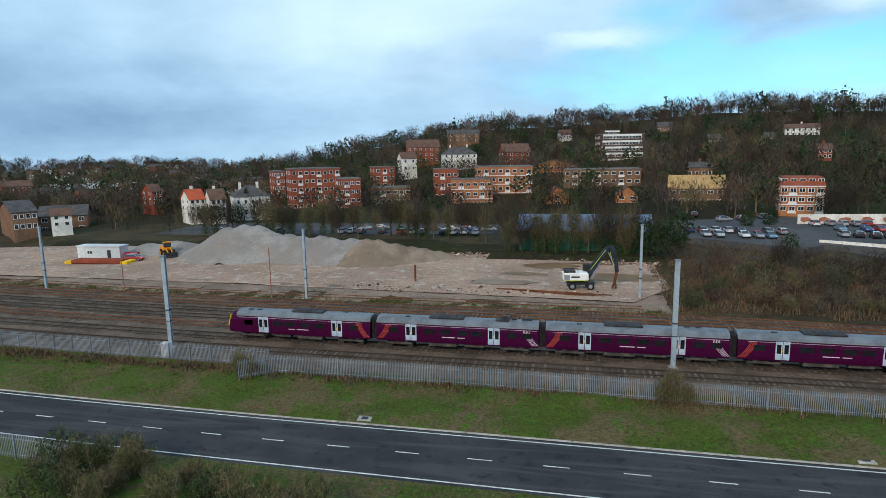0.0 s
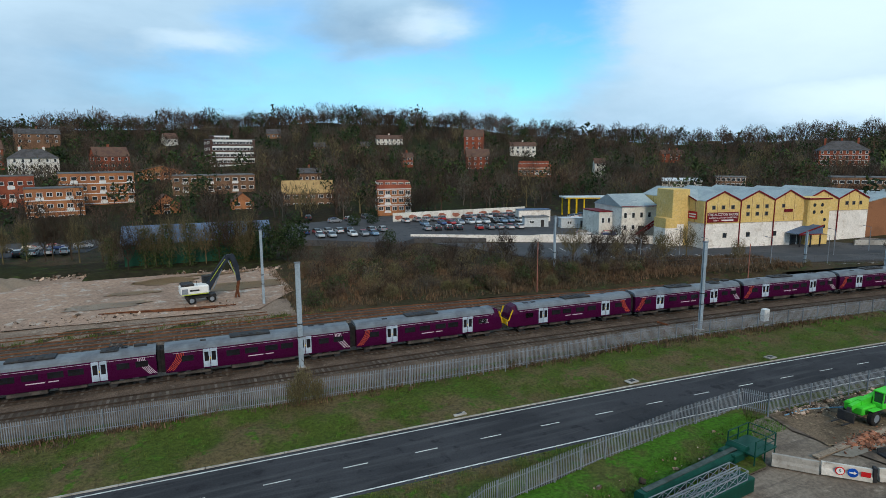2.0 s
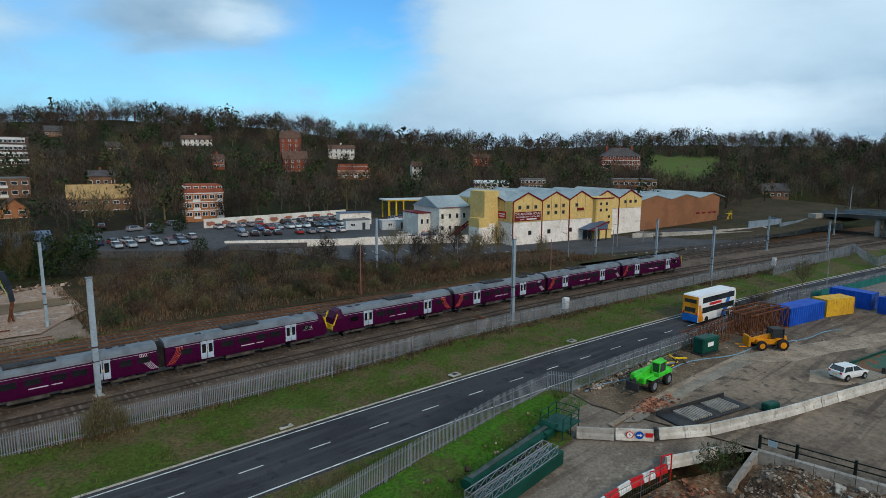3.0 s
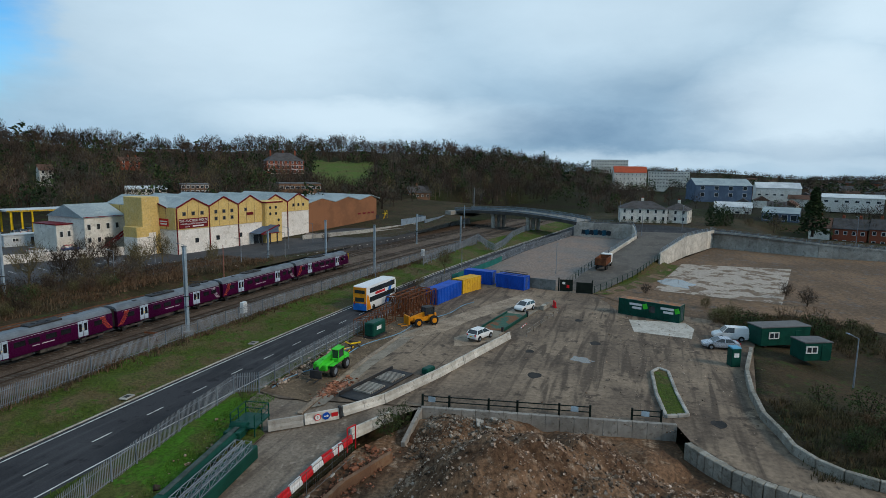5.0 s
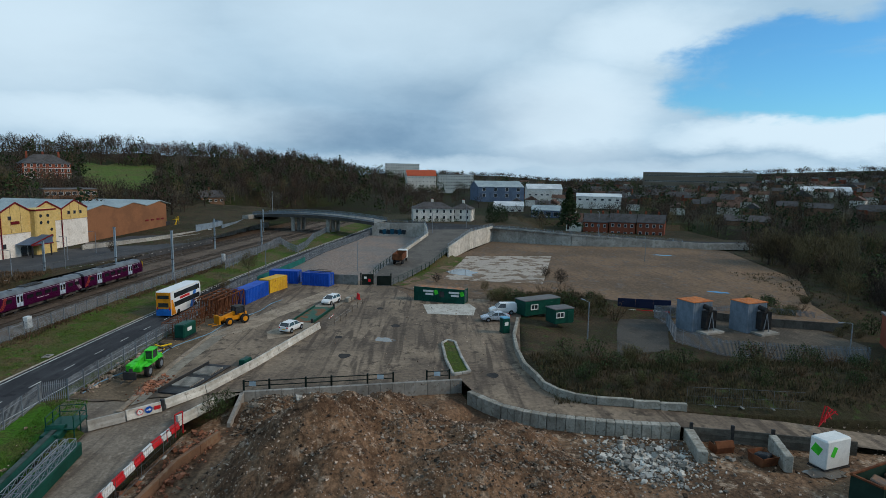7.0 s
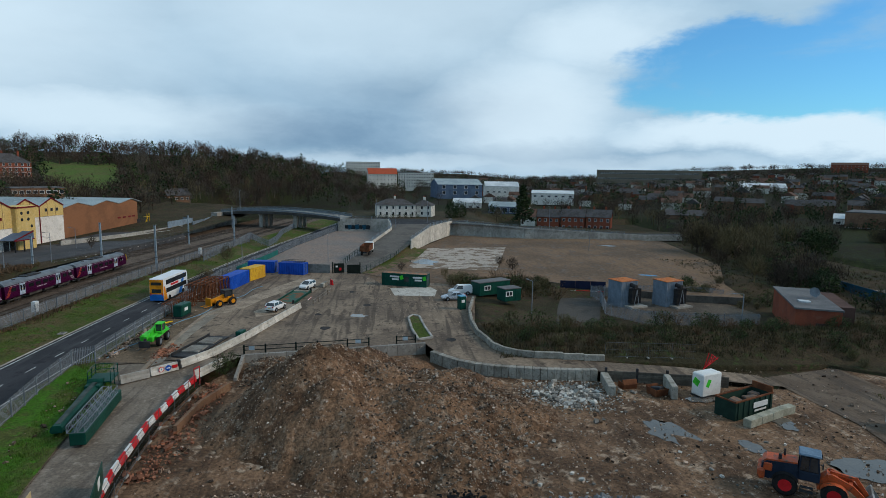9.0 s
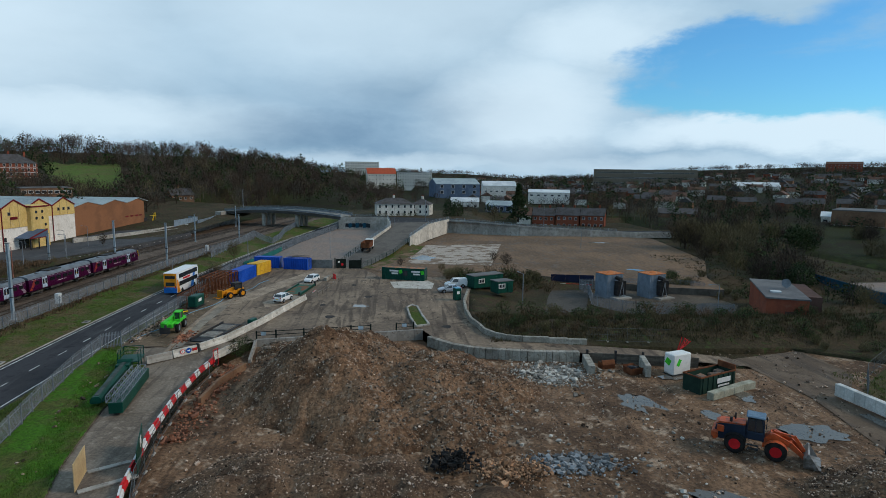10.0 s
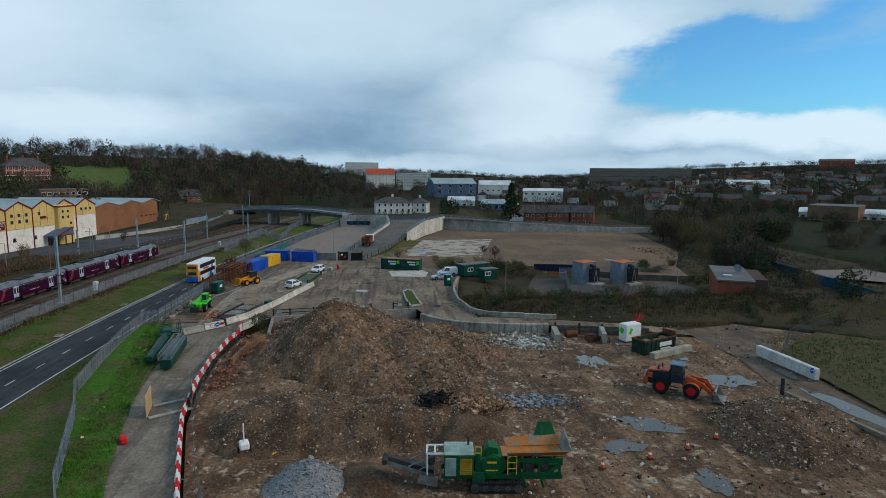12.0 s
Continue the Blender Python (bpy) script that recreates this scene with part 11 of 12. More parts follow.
FRONTS = []
for ob in list(scene.objects):
    if ob.parent is None and ob.get("category") in ("apartment building", "house", "building", "warehouse", "office building", "shed", "canopy", "cabin"):
        x, y = ob.matrix_basis.translation.x, ob.matrix_basis.translation.y
        w = next((c for c in ob.children if c.name.startswith(("wall", "body"))), None)
        half = max(w.dimensions.x, 6) / 2 if w and w.dimensions.x > 0 else 6
        if math.hypot(x, y) > 140:
            late = y < 20
            far = math.hypot(x + 30 * late, y)
            FRONTS.append((math.atan2(x + 30 * late, y), far, half * 1.05 / far, late))


def green_field(x, y):
    """The open grass slope on the hill behind the brown hall, and the view up to it."""
    az, r = math.degrees(math.atan2(x, y)), math.hypot(x, y)
    return 59.6 < az < 65 and 300 < r < 432


def build_meadow():
    s = S()
    n, m = 12, 14
    for i in range(n + 1):
        for j in range(m + 1):
            a, r = radians(59.4 + 5.8 * i / n), 325 + 112 * j / m + 7 * math.sin(i * 1.3)
            x, y = r * math.sin(a), r * math.cos(a)
            s.v.append((x, y, float(hill(x, y)) + 0.45))
    s.f = [(i * (m + 1) + j, i * (m + 1) + j + 1, (i + 1) * (m + 1) + j + 1, (i + 1) * (m + 1) + j) for i in range(n) for j in range(m)]
    me = s.mesh("meadow", smooth=True)
    me.materials.append(mat("meadow_grass", (0.075, 0.115, 0.022), (0.095, 0.1, 0.032), scale=0.08, fine=20, c3=(0.05, 0.085, 0.016), bump=0.6, grain=0.35))
    tagged(new("meadow", me), "open green grass slope between the woods on the hill", "grass", kind="structure")
    # rooftops of the town on the valley floor and up the far slope
    rnd = random.Random(91)
    groups = [(S(), S()) for _ in range(3)]
    for _ in range(330):
        town = rnd.random() < 0.6
        a = rnd.uniform(98, 137) if town else rnd.uniform(-52, -29)
        r = 340 + 620 * rnd.random() ** 0.9 if town else 260 + 640 * rnd.random() ** 0.9
        x, y = r * math.sin(radians(a)), r * math.cos(radians(a))
        if (town and x < 232) or screened(x, y):
            continue
        w, d, h = rnd.uniform(7, 14), rnd.uniform(6.5, 8.5), rnd.uniform(4.2, 5.6)
        turn = rnd.choice((0, 90)) + round(a / 12) * -12 + rnd.uniform(-6, 6)
        z = float(hill(x, y)) - 0.5
        wall, roof = groups[rnd.choice((0, 0, 1, 2))]
        wall.box(x, y, z, w, d, h, turn)
        c, sn = math.cos(radians(turn)), math.sin(radians(turn))
        q = [(-w / 2 - 0.3, -d / 2 - 0.4, h), (w / 2 + 0.3, -d / 2 - 0.4, h), (w / 2 + 0.3, d / 2 + 0.4, h), (-w / 2 - 0.3, d / 2 + 0.4, h), (-w / 2 - 0.3, 0, h + 2.6), (w / 2 + 0.3, 0, h + 2.6)]
        roof.add([(x + u * c - v * sn, y + u * sn + v * c, z + k) for u, v, k in q], [(0, 1, 5, 4), (2, 3, 4, 5), (1, 2, 5), (3, 0, 4), (3, 2, 1, 0)])
    for (wall, roof), wm, rm, word in zip(groups, (BRICK_BROWN, RENDER_WHITE, BRICK_RED), (SLATE, TILE_BROWN, SLATE), ("brown brick", "white rendered", "red brick")):
        tagged(part("distant_housing", wall, wm), "rows of far " + word + " houses across the valley", "houses", kind="stuff")
        tagged(part("distant_roofing", roof, rm), "dark roofs of the far " + word + " houses", "roofs", kind="stuff")


build_meadow()


def plant_woods():
    rnd = random.Random(77)
    bare, grey, pale, red, dark, olive = (Bulk() for _ in range(6))

    def plant(x, y, z, h, wide=(0.9, 1.3), green=0.1, light=0.1, crest=False):
        k = rnd.random()
        if k < green:
            set_tree(dark if rnd.random() < 0.7 else olive, (FAR_LEAFY if math.hypot(x, y) < 420 else DISTANT_LEAFY)[rnd.randrange(4)], x, y, z, h * 0.9, rnd.uniform(0.8, 1.2), rnd.uniform(0, 6.28))
        else:
            group = pale if k < green + light else rnd.choice((bare, bare, grey, red))
            tpl = CREST_BARE[rnd.randrange(8)] if crest else FAR_BARE[rnd.randrange(8)] if math.hypot(x, y) < 420 else DISTANT_BARE[rnd.randrange(5)]
            set_tree(group, tpl, x, y, z, h, rnd.uniform(*wide), rnd.uniform(0, 6.28))

    # valley side
    count = 0
    while count < 2400:
        az = radians(rnd.uniform(-54, 90))
        r = math.sqrt(rnd.uniform(178**2, 500**2))
        x, y = r * math.sin(az), r * math.cos(az)
        v = y - bend(x)
        if v < 118 or (x < 60 and y < 182) or (40 < x < 150 and y < 182) or (60 < x < 225 and v < 118):
            continue
        if screened(x, y) and rnd.random() < 0.72:
            continue
        if green_field(x, y):
            continue
        ridge = r / float(np.interp(math.degrees(az), SKY_AZ, SKY_FAR))
        if ridge > 1.03:
            continue
        patchy = lump(x, y, 0.03, 12.0)
        plant(x, y, float(hill(x, y)), rnd.uniform(7.5, 14.5) * (0.8 if ridge > 0.86 else 1.0), green=0.17 + 0.5 * max(0, patchy), light=0.08 + 0.25 * max(0, -patchy))
        count += 1
    for _ in range(1500):
        a = rnd.uniform(-52, 84)
        far = float(np.interp(a, SKY_AZ, SKY_FAR)) * rnd.uniform(0.84, 1.03)
        x, y = far * math.sin(radians(a)), far * math.cos(radians(a))
        if not screened(x, y) and y - bend(x) > 118:
            plant(x, y, float(hill(x, y)) - 0.8, rnd.uniform(7.5, 12.5), (1.0, 1.5), 0.14, 0.05)
    count = 0
    while count < 850:
        az, r = radians(rnd.uniform(-50, 78)), rnd.uniform(180, 335)
        x, y = r * math.sin(az), r * math.cos(az)
        v = y - bend(x)
        if v < 118 or (x < 60 and y < 184) or (40 < x < 150 and y < 184) or (60 < x < 225 and v < 120) or green_field(x, y) or (screened(x, y) and rnd.random() < 0.72):
            continue
        plant(x, y, float(hill(x, y)), rnd.uniform(6.5, 12.5), (1.0, 1.5), 0.16, 0.14)
        count += 1
    # tall trees along the crest, one by one against the sky
    a = -52.0
    while a < 82:
        far = float(np.interp(a, SKY_AZ, SKY_FAR)) * rnd.uniform(0.94, 1.02)
        x, y = far * math.sin(radians(a)), far * math.cos(radians(a))
        plant(x, y, float(hill(x, y)) - 0.6, rnd.uniform(11.0, 17.5) if rnd.random() < 0.75 else rnd.uniform(7, 10), (0.85, 1.15), 0.09, 0.0, True)
        a += rnd.uniform(0.1, 0.6) * 400 / far
    # wood beside the railway beyond the bridge
    for _ in range(520):
        x = rnd.uniform(250, 640)
        y = rnd.uniform(90 if x < 330 else 40, 150)
        v = y - bend(x)
        if v < 92 or green_field(x, y) or (screened(x, y) and rnd.random() < 0.8):
            continue
        plant(x, y, float(hill(x, y)), rnd.uniform(8, 13), (0.9, 1.3), 0.1, 0.06)
    for _ in range(430):
        x, y = rnd.uniform(252, 520), rnd.uniform(-16, 75)
        rail = 40 < y - bend(x) < 92 and x < 300
        if rail or (screened(x, y) and rnd.random() < 0.6) or math.degrees(math.atan2(x, y)) > 91.5:
            continue
        plant(x, y, float(hill(x, y)) if x > 262 else 3.0, rnd.uniform(6, 11), (0.95, 1.4), 0.14, 0.06)
    # town to the left of the yard: gardens and streets
    for _ in range(420):
        a, r = rnd.uniform(-56, -26), 190 + 560 * rnd.random() ** 1.3
        x, y = r * math.sin(radians(a)), r * math.cos(radians(a))
        if y < 150 or (screened(x, y) and rnd.random() < 0.9):
            continue
        plant(x, y, float(hill(x, y)), rnd.uniform(6, 11) if r < 420 else rnd.uniform(9, 14), (0.9, 1.5), 0.16, 0.1)
    # valley floor towards the town
    count = 0
    while count < 1500:
        a = rnd.uniform(84, 150)
        r = 225 + 800 * rnd.random() ** 1.15
        x, y = r * math.sin(radians(a)), r * math.cos(radians(a))
        if x < 225 or (y > -14 and x < 250) or (screened(x, y) and rnd.random() < 0.95):
            continue
        if a < 101 and r < 520 and rnd.random() < 0.75:
            continue
        z = float(hill(x, y)) if x > 262 or y < -130 else 1.8
        plant(x, y, z, rnd.uniform(5.5, 10.5) if r < 450 else rnd.uniform(8, 14), (0.95, 1.4), 0.3, 0.08)
        count += 1
    # woods on the distant hills
    for _ in range(1300):
        a = rnd.uniform(90, 142)
        far = float(np.interp(a, SKY_AZ, SKY_FAR)) * rnd.uniform(0.62, 1.05)
        x, y = far * math.sin(radians(a)), far * math.cos(radians(a))
        if noise.noise(Vector((x * 0.004, y * 0.004, 4))) < -0.1 and far < 0.95 * float(np.interp(a, SKY_AZ, SKY_FAR)):
            continue
        plant(x, y, float(hill(x, y)), rnd.uniform(9, 13), (1.5, 2.4), 0.1, 0.0)
    # dense belt of bare trees beyond the dirt lot
    for _ in range(190):
        u = rnd.random()
        x, y = 90 + 108 * u, -83 - 34 * u - abs(rnd.gauss(0, 9))
        plant(x, y, -0.5 if x < 172 else 0.2, rnd.uniform(4.5, 9.5), (0.95, 1.35), 0.16, 0.06)
    for _ in range(760):
        x, y = rnd.uniform(60, 430), rnd.uniform(-430, -112)
        if x < 185 and y > -150 or 140 < x < 192 and -195 < y < -136 or (screened(x, y) and rnd.random() < 0.8):
            continue
        z = float(hill(x, y)) if x > 262 or y < -130 else 1.2
        plant(x, y, max(z, 0.0), rnd.uniform(5.5, 10.5), (0.95, 1.45), 0.22, 0.07)
    # clumps south of the substation and along the lots
    for cx, cy, n, rx, ry, h in ((140, -105, 22, 10, 4, 7.5), (116, -99, 18, 9, 4, 6.5), (98, -93, 16, 7, 4, 6), (79, -88, 14, 6, 3, 6), (164, -108, 22, 7, 5, 9.5), (176, -120, 12, 6, 12, 8), (198, -150, 10, 5, 14, 8), (236, -165, 24, 8, 14, 10), (170, -200, 26, 20, 10, 8), (110, -150, 14, 22, 6, 5), (60, -120, 16, 24, 8, 5), (226, -240, 40, 30, 14, 9), (140, -225, 34, 40, 12, 8), (214, -136, 26, 9, 12, 8), (245, -200, 30, 14, 20, 9), (150, -130, 22, 8, 8, 6), (200, -190, 22, 10, 12, 7)):
        for _ in range(n):
            x, y = cx + rnd.gauss(0, rx), cy + rnd.gauss(0, ry)
            if y > -84 + 0.1 * (x - 90):
                continue
            plant(x, y, -0.6 if x < 172 else 0.2, h * rnd.uniform(0.65, 1.15), (0.9, 1.3), 0.2, 0.1)
    # bushes along the top of the railway bank
    for _ in range(420):
        x = rnd.uniform(19, 92)
        y = rnd.uniform(bed_edge(x) + 3 + bend(x), 131 if x < 46 else 118 - 0.5 * (x - 46) + 10)
        if 64 < x and y > 97:
            continue
        set_tree(rnd.choice((red, pale, grey, bare)), FAR_BARE[rnd.randrange(8)], x, y, north_level(x, y), rnd.uniform(1.8, 4.6), rnd.uniform(1.1, 1.7), rnd.uniform(0, 6.28))
    tagged(new("woodland", bare.mesh("woodland", BARK)), "bare brown winter woodland covering the hillside", "trees", kind="stuff")
    tagged(new("grey_woodland", grey.mesh("grey_woodland", BARK_GREY)), "grey bare winter trees in the hillside woodland", "trees", kind="stuff")
    tagged(new("russet_woodland", red.mesh("russet_woodland", BARK_RED)), "russet brown bare trees in the hillside woodland", "trees", kind="stuff")
    tagged(new("olive_evergreens", olive.mesh("olive_evergreens", LEAF_IVY)), "ivy green evergreen trees in the hillside woodland", "trees", kind="stuff")
    tagged(new("pale_woodland", pale.mesh("pale_woodland", BARK_PALE)), "paler bare trees with olive twigs in the woodland", "trees", kind="stuff")
    tagged(new("evergreen_trees", dark.mesh("evergreen_trees", LEAF_DARK)), "dark evergreen trees among the bare woodland", "trees", kind="stuff")


plant_woods()

# single trees near the railway and the yards
NEAR_MESH = []
for k, tpl in enumerate(NEAR_BARE):
    b = Bulk()
    b.tris(tpl)
    NEAR_MESH.append(b.mesh("wood", BARK if k % 2 else BARK_PALE))
IVY_MESH = []
for k in range(3):
    b = Bulk()
    b.tris(leaf_tris(400 + k, 900, lambda r: (lambda z, t, q: (q * math.cos(t), q * math.sin(t), z))(r.uniform(0.02, 0.72), r.uniform(0, 6.28), r.uniform(0.03, 0.11) * (1.25 + 0.5 * math.sin(9 * r.uniform()))), 0.02))
    IVY_MESH.append(b.mesh("ivy", LEAF_IVY))
GREEN_MESH = []
for k in range(3):
    b = Bulk()
    b.tris(leaf_tris(420 + k, 1500, (lambda r: crown(r, 0.34, 0.08)) if k < 2 else conifer, 0.032))
    GREEN_MESH.append(b.mesh("foliage", LEAF_DARK))


def tree(x, y, z, h, kind="bare", wide=1.0, label=""):
    rnd = random.Random(int(x * 13 + y * 7))
    t = thing("tree", x, y, z, rnd.uniform(0, 360), label or {"bare": "bare leafless deciduous tree", "ivy": "bare tree with its trunk wrapped in green ivy", "green": "dark green evergreen tree", "conifer": "tall dark green conifer"}[kind], "tree", "trees near the railway")
    t.scale = (h * wide, h * wide, h)
    if kind in ("bare", "ivy"):
        part("wood", NEAR_MESH[rnd.randrange(5)], None, t)
    if kind == "ivy":
        part("ivy", IVY_MESH[rnd.randrange(3)], None, t, "green ivy leaves")
    if kind in ("green", "conifer"):
        part("foliage", GREEN_MESH[2 if kind == "conifer" else rnd.randrange(2)], None, t)
        part("trunk", S().tube((0, 0, 0), (0, 0, 0.5), 0.02, 0.01, 6), BARK, t)


rnd = random.Random(8)
for k in range(46):
    x = -112 + 2.85 * k + rnd.uniform(-1, 1)
    y = 145.5 + 3.5 * math.sin(k * 0.9) + (5 if x < -30 else -4 if x > -16 else 0) + rnd.uniform(-1, 1)
    if x > -16:
        y = 133.5 + rnd.uniform(-1.5, 0.8)
    tree(x, y, ground_z(x, y) if x < -16 else 1.2, rnd.uniform(8.5, 13.5), "ivy" if rnd.random() < 0.5 else "bare", rnd.uniform(0.6, 0.85))
for x, y, h, kind, wide in ((15, 131, 9, "green", 0.9), (19, 129, 8, "green", 1.0), (10.5, 132, 8.5, "ivy", 0.9), (21.5, 134, 9.5, "green", 0.9), (42.5, 131, 5, "green", 0.9), (50, 170, 6, "green", 1.0), (44, 168, 5, "green", 1.0), (66, 178, 11, "bare", 1.2), (71, 180, 12, "bare", 1.2),
                            (70, 98, 9.5, "bare", 1.0), (74, 95, 8.5, "bare", 1.1), (82, 99, 9, "bare", 1.1), (90, 94, 7.5, "bare", 1.2), (98, 96, 8, "bare", 1.1), (58, 104, 8, "bare", 0.9), (35, 112, 7, "bare", 1.0), (104, 88, 6, "bare", 1.0), (62, 99, 7, "bare", 0.8), (88, 100, 8, "bare", 1.0), (93, 104, 5.5, "bare", 1.0), (97, 102, 5, "bare", 1.1), (79, 96, 6, "bare", 1.0), (84, 108, 5, "bare", 1.0), (46, 103, 7, "bare", 0.5), (140, 80, 5, "bare", 0.8), (112, 78.5, 3.2, "bare", 0.9),
                            (120, 39.5, 6.5, "bare", 0.9), (93, 37.0, 4.6, "bare", 1.2), (99, 37.6, 4.0, "bare", 1.1), (89, 37.6, 3.4, "bare", 1.3), (220, -26, 11, "green", 0.75), (224, -30, 10, "green", 0.8), (228, -58, 17, "conifer", 1.4), (245, -100, 9, "bare", 1.3), (250, -110, 8, "bare", 1.3),
                            (113, -2.5, 3.0, "bare", 1.2), (104, -12, 3.0, "bare", 1.3), (118, -27, 4, "bare", 1.0), (112, -29, 4.5, "bare", 1.2), (60, -82, 6, "bare", 1.2), (52, -84, 7, "green", 0.9), (96, -80, 8, "bare", 1.2), (110, -92, 10, "bare", 1.2), (84, -78, 7, "bare", 1.3), (120, -95, 11, "bare", 1.3), (134, -98, 12, "bare", 1.3), (148, -102, 12, "bare", 1.2)):
    tree(x, y, ground_z(x, y) if y > 40 else (1.8 if x > 205 else 0.3), h, kind, wide)

# bare trees and dark bushes between the dirt lot and the valley road
rnd = random.Random(77)
for cx, cy, n, rx, ry, h, kind in ((141, -95, 4, 3.5, 2.0, 13, "bare"), (132, -95, 3, 4, 1.5, 9, "bare"), (150, -116, 4, 3, 3, 13, "bare"), (146, -121, 2, 2, 2, 11, "ivy"), (106, -89, 5, 6, 2, 6.5, "bare"), (139, -127, 3, 2.5, 2, 9, "green"), (150, -140, 4, 4, 3, 10, "bare"), (90, -91, 3, 2.0, 1.5, 5.5, "green"), (97, -94, 4, 3, 2, 7, "bare"), (122, -143, 4, 5, 3, 8, "bare"), (72, -89, 3, 3, 2, 4, "green"), (154, -165, 5, 6, 3, 9, "bare")):
    for _ in range(n):
        tree(cx + rnd.gauss(0, rx), cy + rnd.gauss(0, ry), -0.6, h * rnd.uniform(0.8, 1.1), kind, rnd.uniform(1.0, 1.3))


# shrubs
def shrub_mesh(seed, stems, leaves, leaf_m, size=0.05, wood=BARK):
    r = np.random.default_rng(seed)
    T = []
    for _ in range(stems):
        a, l = r.uniform(0, 6.28), r.uniform(0.0, 0.35)
        s = np.array([math.cos(a) * l * 0.6, math.sin(a) * l * 0.6, 0])
        e = s + np.array([math.cos(a) * r.uniform(0.1, 0.4), math.sin(a) * r.uniform(0.1, 0.4), r.uniform(0.5, 1.0)])
        T += limb_tris(s, e, 0.008, 0.003)
        for _ in range(7):
            p = s + (e - s) * r.uniform(0.3, 1)
            q = p + np.array([r.normal(0, 0.12), r.normal(0, 0.12), r.uniform(0, 0.16)])
            n = np.cross(q - p, r.normal(0, 1, 3))
            n = n / (np.linalg.norm(n) + 1e-9) * 0.009
            T.append((p - n, p + n, q))
    b = Bulk()
    b.tris(np.array(T))
    lm = None
    if leaves:
        lb = Bulk()
        lb.tris(leaf_tris(seed + 1, leaves, lambda r: crown(r, 0.5, 0.02), size))
        lm = lb.mesh("foliage", leaf_m)
    return b.mesh("branchwork", wood), lm


SHRUBS = {"brown": [shrub_mesh(500 + k, 34, 0, None, wood=BRAMBLE) for k in range(3)], "olive": [], "green": [shrub_mesh(540 + k, 14, 800, LEAF_IVY, 0.036) for k in range(3)]}
for k in range(4):
    fine = Bulk()
    fine.tris(tree_tris(560 + k, 1300, 0.017, 0.42, 0.0, 6))
    SHRUBS["olive"].append((shrub_mesh(520 + k, 22, 0, None, wood=BARK_PALE)[0], fine.mesh("foliage", LEAF_OLIVE)))


def shrub(x, y, z, h, wide, kind, label):
    rnd = random.Random(int(x * 31 + y * 17))
    t = thing("shrub", x, y, z - 0.1, rnd.uniform(0, 360), label, "shrub", "shrubs")
    t.scale = (h * wide, h * wide, h)
    st, lv = rnd.choice(SHRUBS[kind])
    part("branchwork", st, None, t)
    if lv:
        part("foliage", lv, None, t)


rnd = random.Random(15)
for k in range(64):
    x, y = rnd.uniform(-40, -7), rnd.uniform(27.5, 37.6)
    if y > 38.2 - 0.13 * (x + 40):
        continue
    shrub(x, y, 0.4, rnd.uniform(1.8, 3.6), rnd.uniform(0.8, 1.2), "olive" if rnd.random() < 0.85 else "green", "dense olive green shrub beside the road")
for x, y, h, w, k in ((-34.8, 54.6, 3.6, 0.7, "olive"), (-33.6, 54.9, 2.6, 0.8, "olive"), (9.0, 55.6, 4.2, 0.62, "olive"), (8.2, 55.3, 3.0, 0.8, "olive"), (10.2, 55.4, 2.6, 0.8, "olive"), (43.4, 20.2, 2.6, 0.8, "green"), (45.9, 19.6, 2.2, 0.7, "green"), (44.2, 19.9, 1.6, 0.9, "green"), (31.5, 55.4, 1.8, 0.9, "brown")):
    shrub(x, y, 0.9 if y > 50 else 0.2, h, w, k, {"olive": "feathery olive shrub on the bank", "green": "green shrub beside the wing wall", "brown": "bare brown shrub on the bank"}[k])
for k in range(8):
    shrub(217.5 + 0.4 * k, 6.5 - 2.6 * k, 4.9, 1.7, 1.1, "green", "clipped green hedge in front of the white villa")
# thicket round the substation and along the lots
for k in range(125):
    u = rnd.random()
    if u < 0.5:
        x, y = rnd.uniform(49, 63), rnd.uniform(-60, -15.5)
    elif u < 0.72:
        x, y = rnd.uniform(86, 100), rnd.uniform(-33, -10)
    elif u < 0.86:
        x, y = rnd.uniform(40, 60), rnd.uniform(-78, -60)
    else:
        x, y = rnd.uniform(76, 96), rnd.uniform(-72, -60)
    if 74 < x < 90 and -24 < y < -8:
        continue
    if 63 < x < 74 and y < -60:
        continue
    z = substation_level(x, y)
    far = rnd.random()
    shrub(x, y, z, rnd.uniform(1.0, 2.2) if x < 62 else rnd.uniform(1.6, 3.4), rnd.uniform(0.9, 1.5), "green" if far < 0.4 else "brown" if far < 0.75 else "olive", {"green": "dark green bramble thicket on the bank", "brown": "bare brown bramble bush on the bank", "olive": "olive leaved bush on the bank"}["green" if far < 0.4 else "brown" if far < 0.75 else "olive"])
for k in range(125):
    x = rnd.uniform(17, 78)
    v = rnd.uniform(bed_edge(x) + 2.5, 118 if x < 45 else 101)
    y = v + bend(x)
    if y > 131 or (x > 66 and v > 96):
        continue
    u = rnd.random()
    kind = "brown" if u < 0.55 else "olive" if u < 0.8 else "green"
    shrub(x, y, north_level(x, y), rnd.uniform(1.4, 3.0), rnd.uniform(1.0, 1.6), kind, {"green": "dark green shrub on the railway bank", "brown": "bare brown scrub bush on the railway bank", "olive": "olive scrub bush on the railway bank"}[kind])


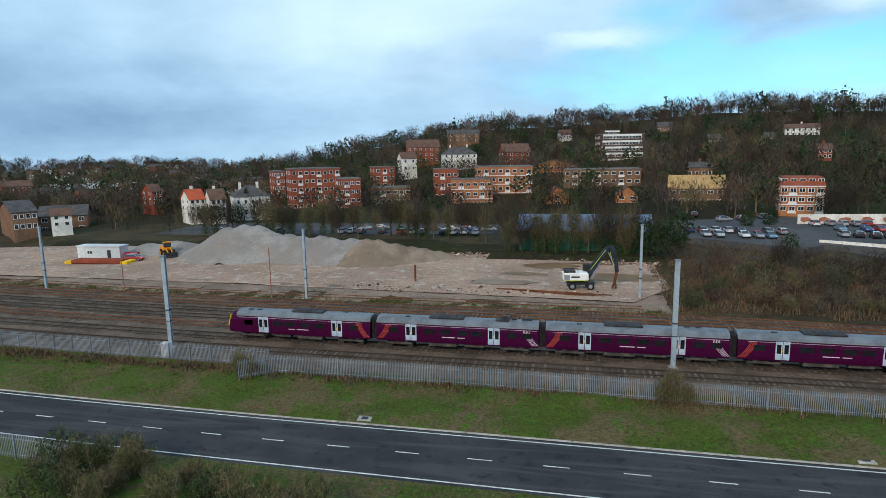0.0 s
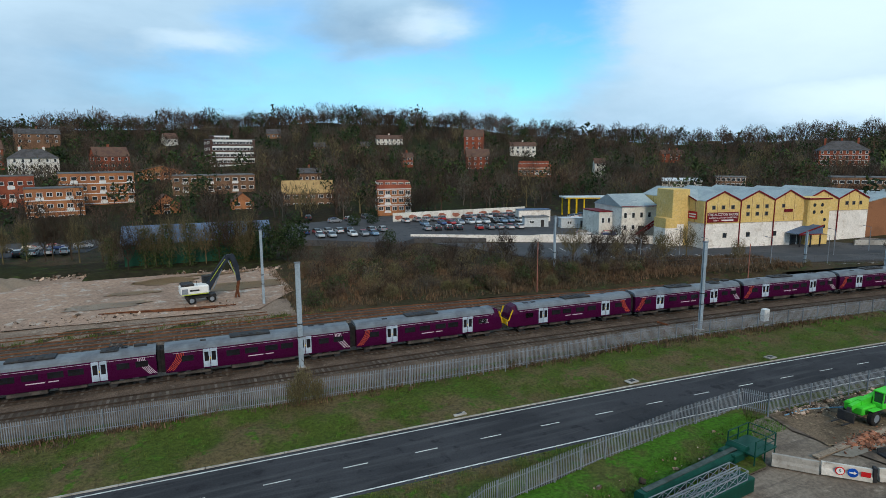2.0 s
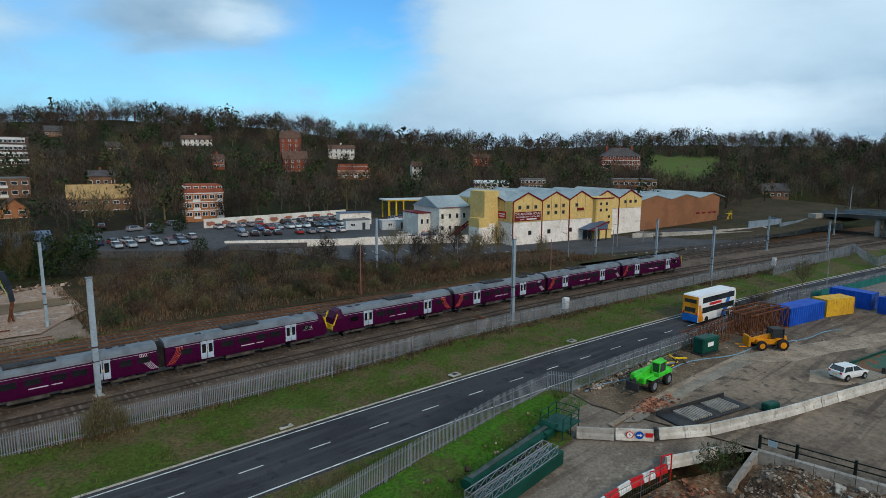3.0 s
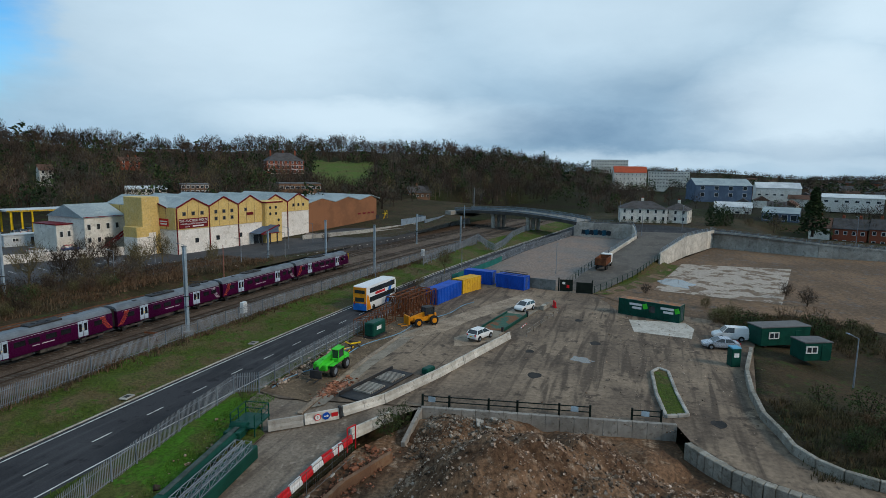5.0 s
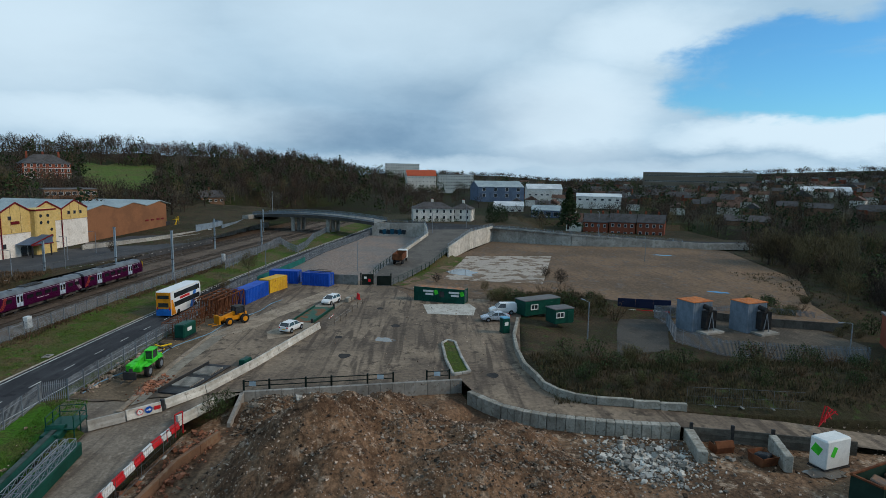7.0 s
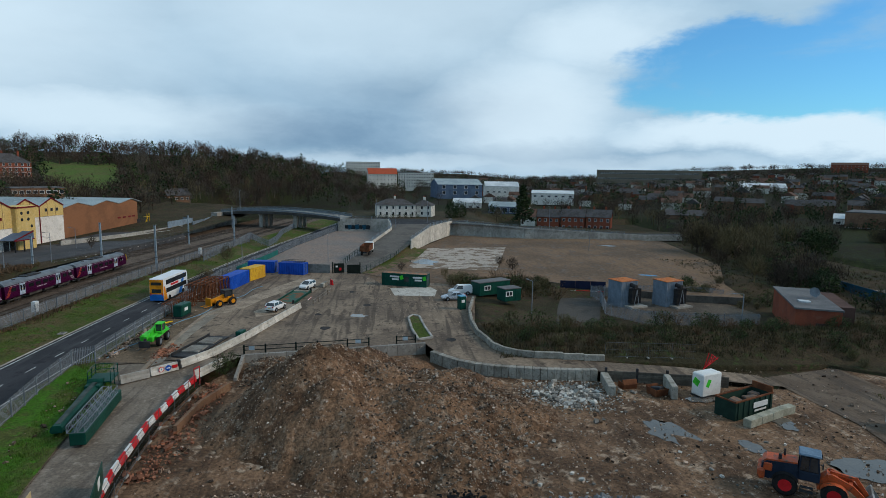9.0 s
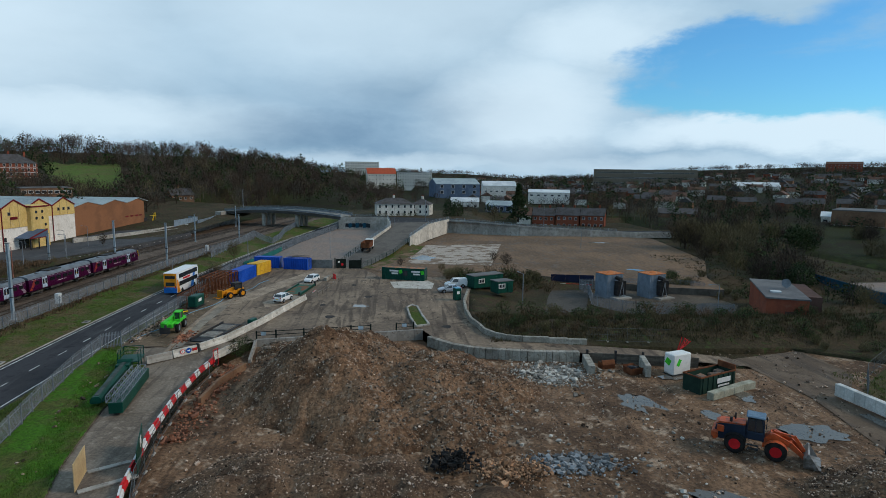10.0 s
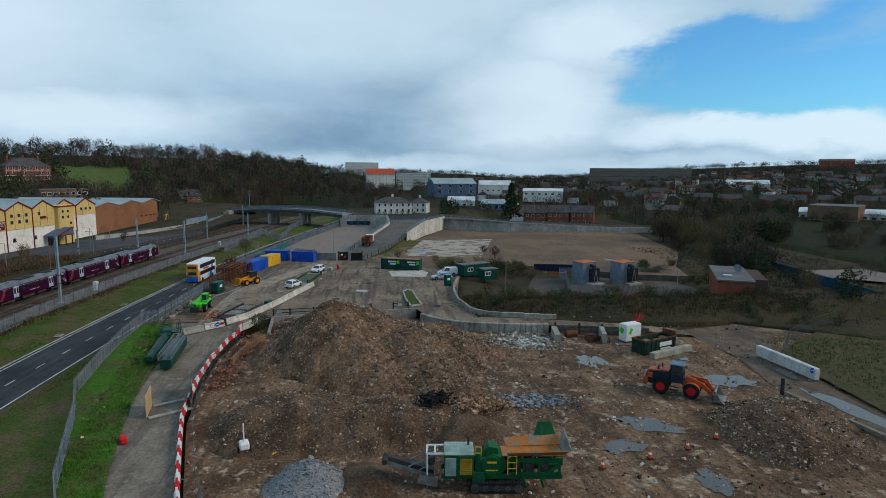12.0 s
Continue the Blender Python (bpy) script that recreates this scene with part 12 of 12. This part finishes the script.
# low brambles and grass, too many to count
def tufts(name, n, place, h, w, m, label, seed, blades=5, category="grass"):
    r = np.random.default_rng(seed)
    T = []
    for _ in range(n):
        x, y, z, k = place(r)
        for _ in range(blades):
            a = r.uniform(0, 6.283)
            d = np.array([math.cos(a), math.sin(a), 0])
            b = np.array([x, y, z]) + np.array([r.normal(0, w), r.normal(0, w), -0.03])
            e = b + d * r.uniform(0, 0.7) * h * k + np.array([0, 0, h * k * r.uniform(0.5, 1.2)])
            s = np.array([-d[1], d[0], 0]) * w * 0.22
            T.append((b - s, b + s, e))
    bk = Bulk()
    bk.tris(np.array(T))
    return tagged(new(name, bk.mesh(name, m)), label, category, kind="stuff")


def on_verge(r):
    x, v = r.uniform(-75, 130), 48.3 + 9.0 * r.uniform()
    return x, v + bend(x), (v - 47.8) / 9.7 + 0.06, r.uniform(0.5, 1.2)


tufts("verge_tufts", 9000, on_verge, 0.22, 0.12, BLADE, "rough grass tufts on the railway bank", 1)
tufts("strip_tufts", 4200, lambda r: (lambda u, w: (-6 + 52 * u, 24.2 + 12.8 * u ** 0.75 - 3.6 * w, haul_level(-6 + 52 * u, 0) + 0.2, r.uniform(0.6, 1.3)))(r.uniform(), r.uniform()), 0.24, 0.12, BLADE_LUSH, "lush green grass tufts inside the fence", 2)
tufts("verge_tufts", 5000, lambda r: (lambda x: (x, 39.2 + bend(x) - (2.5 + 10 * max(0, (20 - x) / 60)) * r.uniform() ** 1.0, 0.3, r.uniform(0.5, 1.1)))(r.uniform(-40, 100)), 0.22, 0.12, BLADE, "rough grass tufts between road and fence", 3)
tufts("dead_bramble", 2600, lambda r: (lambda x: (x, 56.9 + bend(x) - abs(r.normal(0, 0.9)), 0.9, r.uniform(0.4, 1.3) * (0.6 + 0.8 * max(0, lump(x, 0, 0.12, 9.0) + 0.4))))(r.uniform(-110, 150)), 0.5, 0.26, BRAMBLE, "dead brown brambles along the fence", 4, 9, "brambles")
tufts("bank_scrub", 5200, lambda r: (lambda x: (lambda v: (x, v + bend(x), north_level(x, v + bend(x)), r.uniform(0.5, 1.3)))(bed_edge(x) + 1.0 + r.uniform() * (34 if x < 50 else 14)))(r.uniform(14, 110)), 0.8, 0.3, BRAMBLE, "tangled brown scrub covering the railway bank", 5, 8, "brambles")
tufts("bank_scrub", 6500, lambda r: (lambda x, y: (x, y, substation_level(x, y), r.uniform(0.5, 1.2)))(*((r.uniform(46, 63), r.uniform(-74, -14)) if r.uniform() < 0.55 else (r.uniform(40, 130), r.uniform(-118, -74)) if r.uniform() < 0.6 else (r.uniform(88, 103), r.uniform(-34, -14)))), 0.6, 0.25, mat("dull_scrub", (0.085, 0.063, 0.036), (0.055, 0.055, 0.025), scale=0.3, fine=10, island=0.4, bump=0.0, spec=0.1), "tangled low scrub on the bank by the substation", 6, 8, "brambles")
tufts("track_weeds", 1500, lambda r: (lambda x: (x, 88.5 + bend(x) + r.normal(0, 0.9) if x < 20 else 70.2 + bend(x) + r.normal(0, 0.2), 0.66, r.uniform(0.3, 1.0)))(r.uniform(-120, 90)), 0.5, 0.2, BLADE, "weeds and dry grass beside the sidings", 7, 7, "weeds")

tufts("field_weeds", 3000, lambda r: (r.uniform(-20, 34), r.uniform(-78, -54), -0.26, r.uniform(0.4, 1.1)), 0.35, 0.2, BLADE, "tangled weeds on the waste ground beyond the track", 11, 6, "weeds")
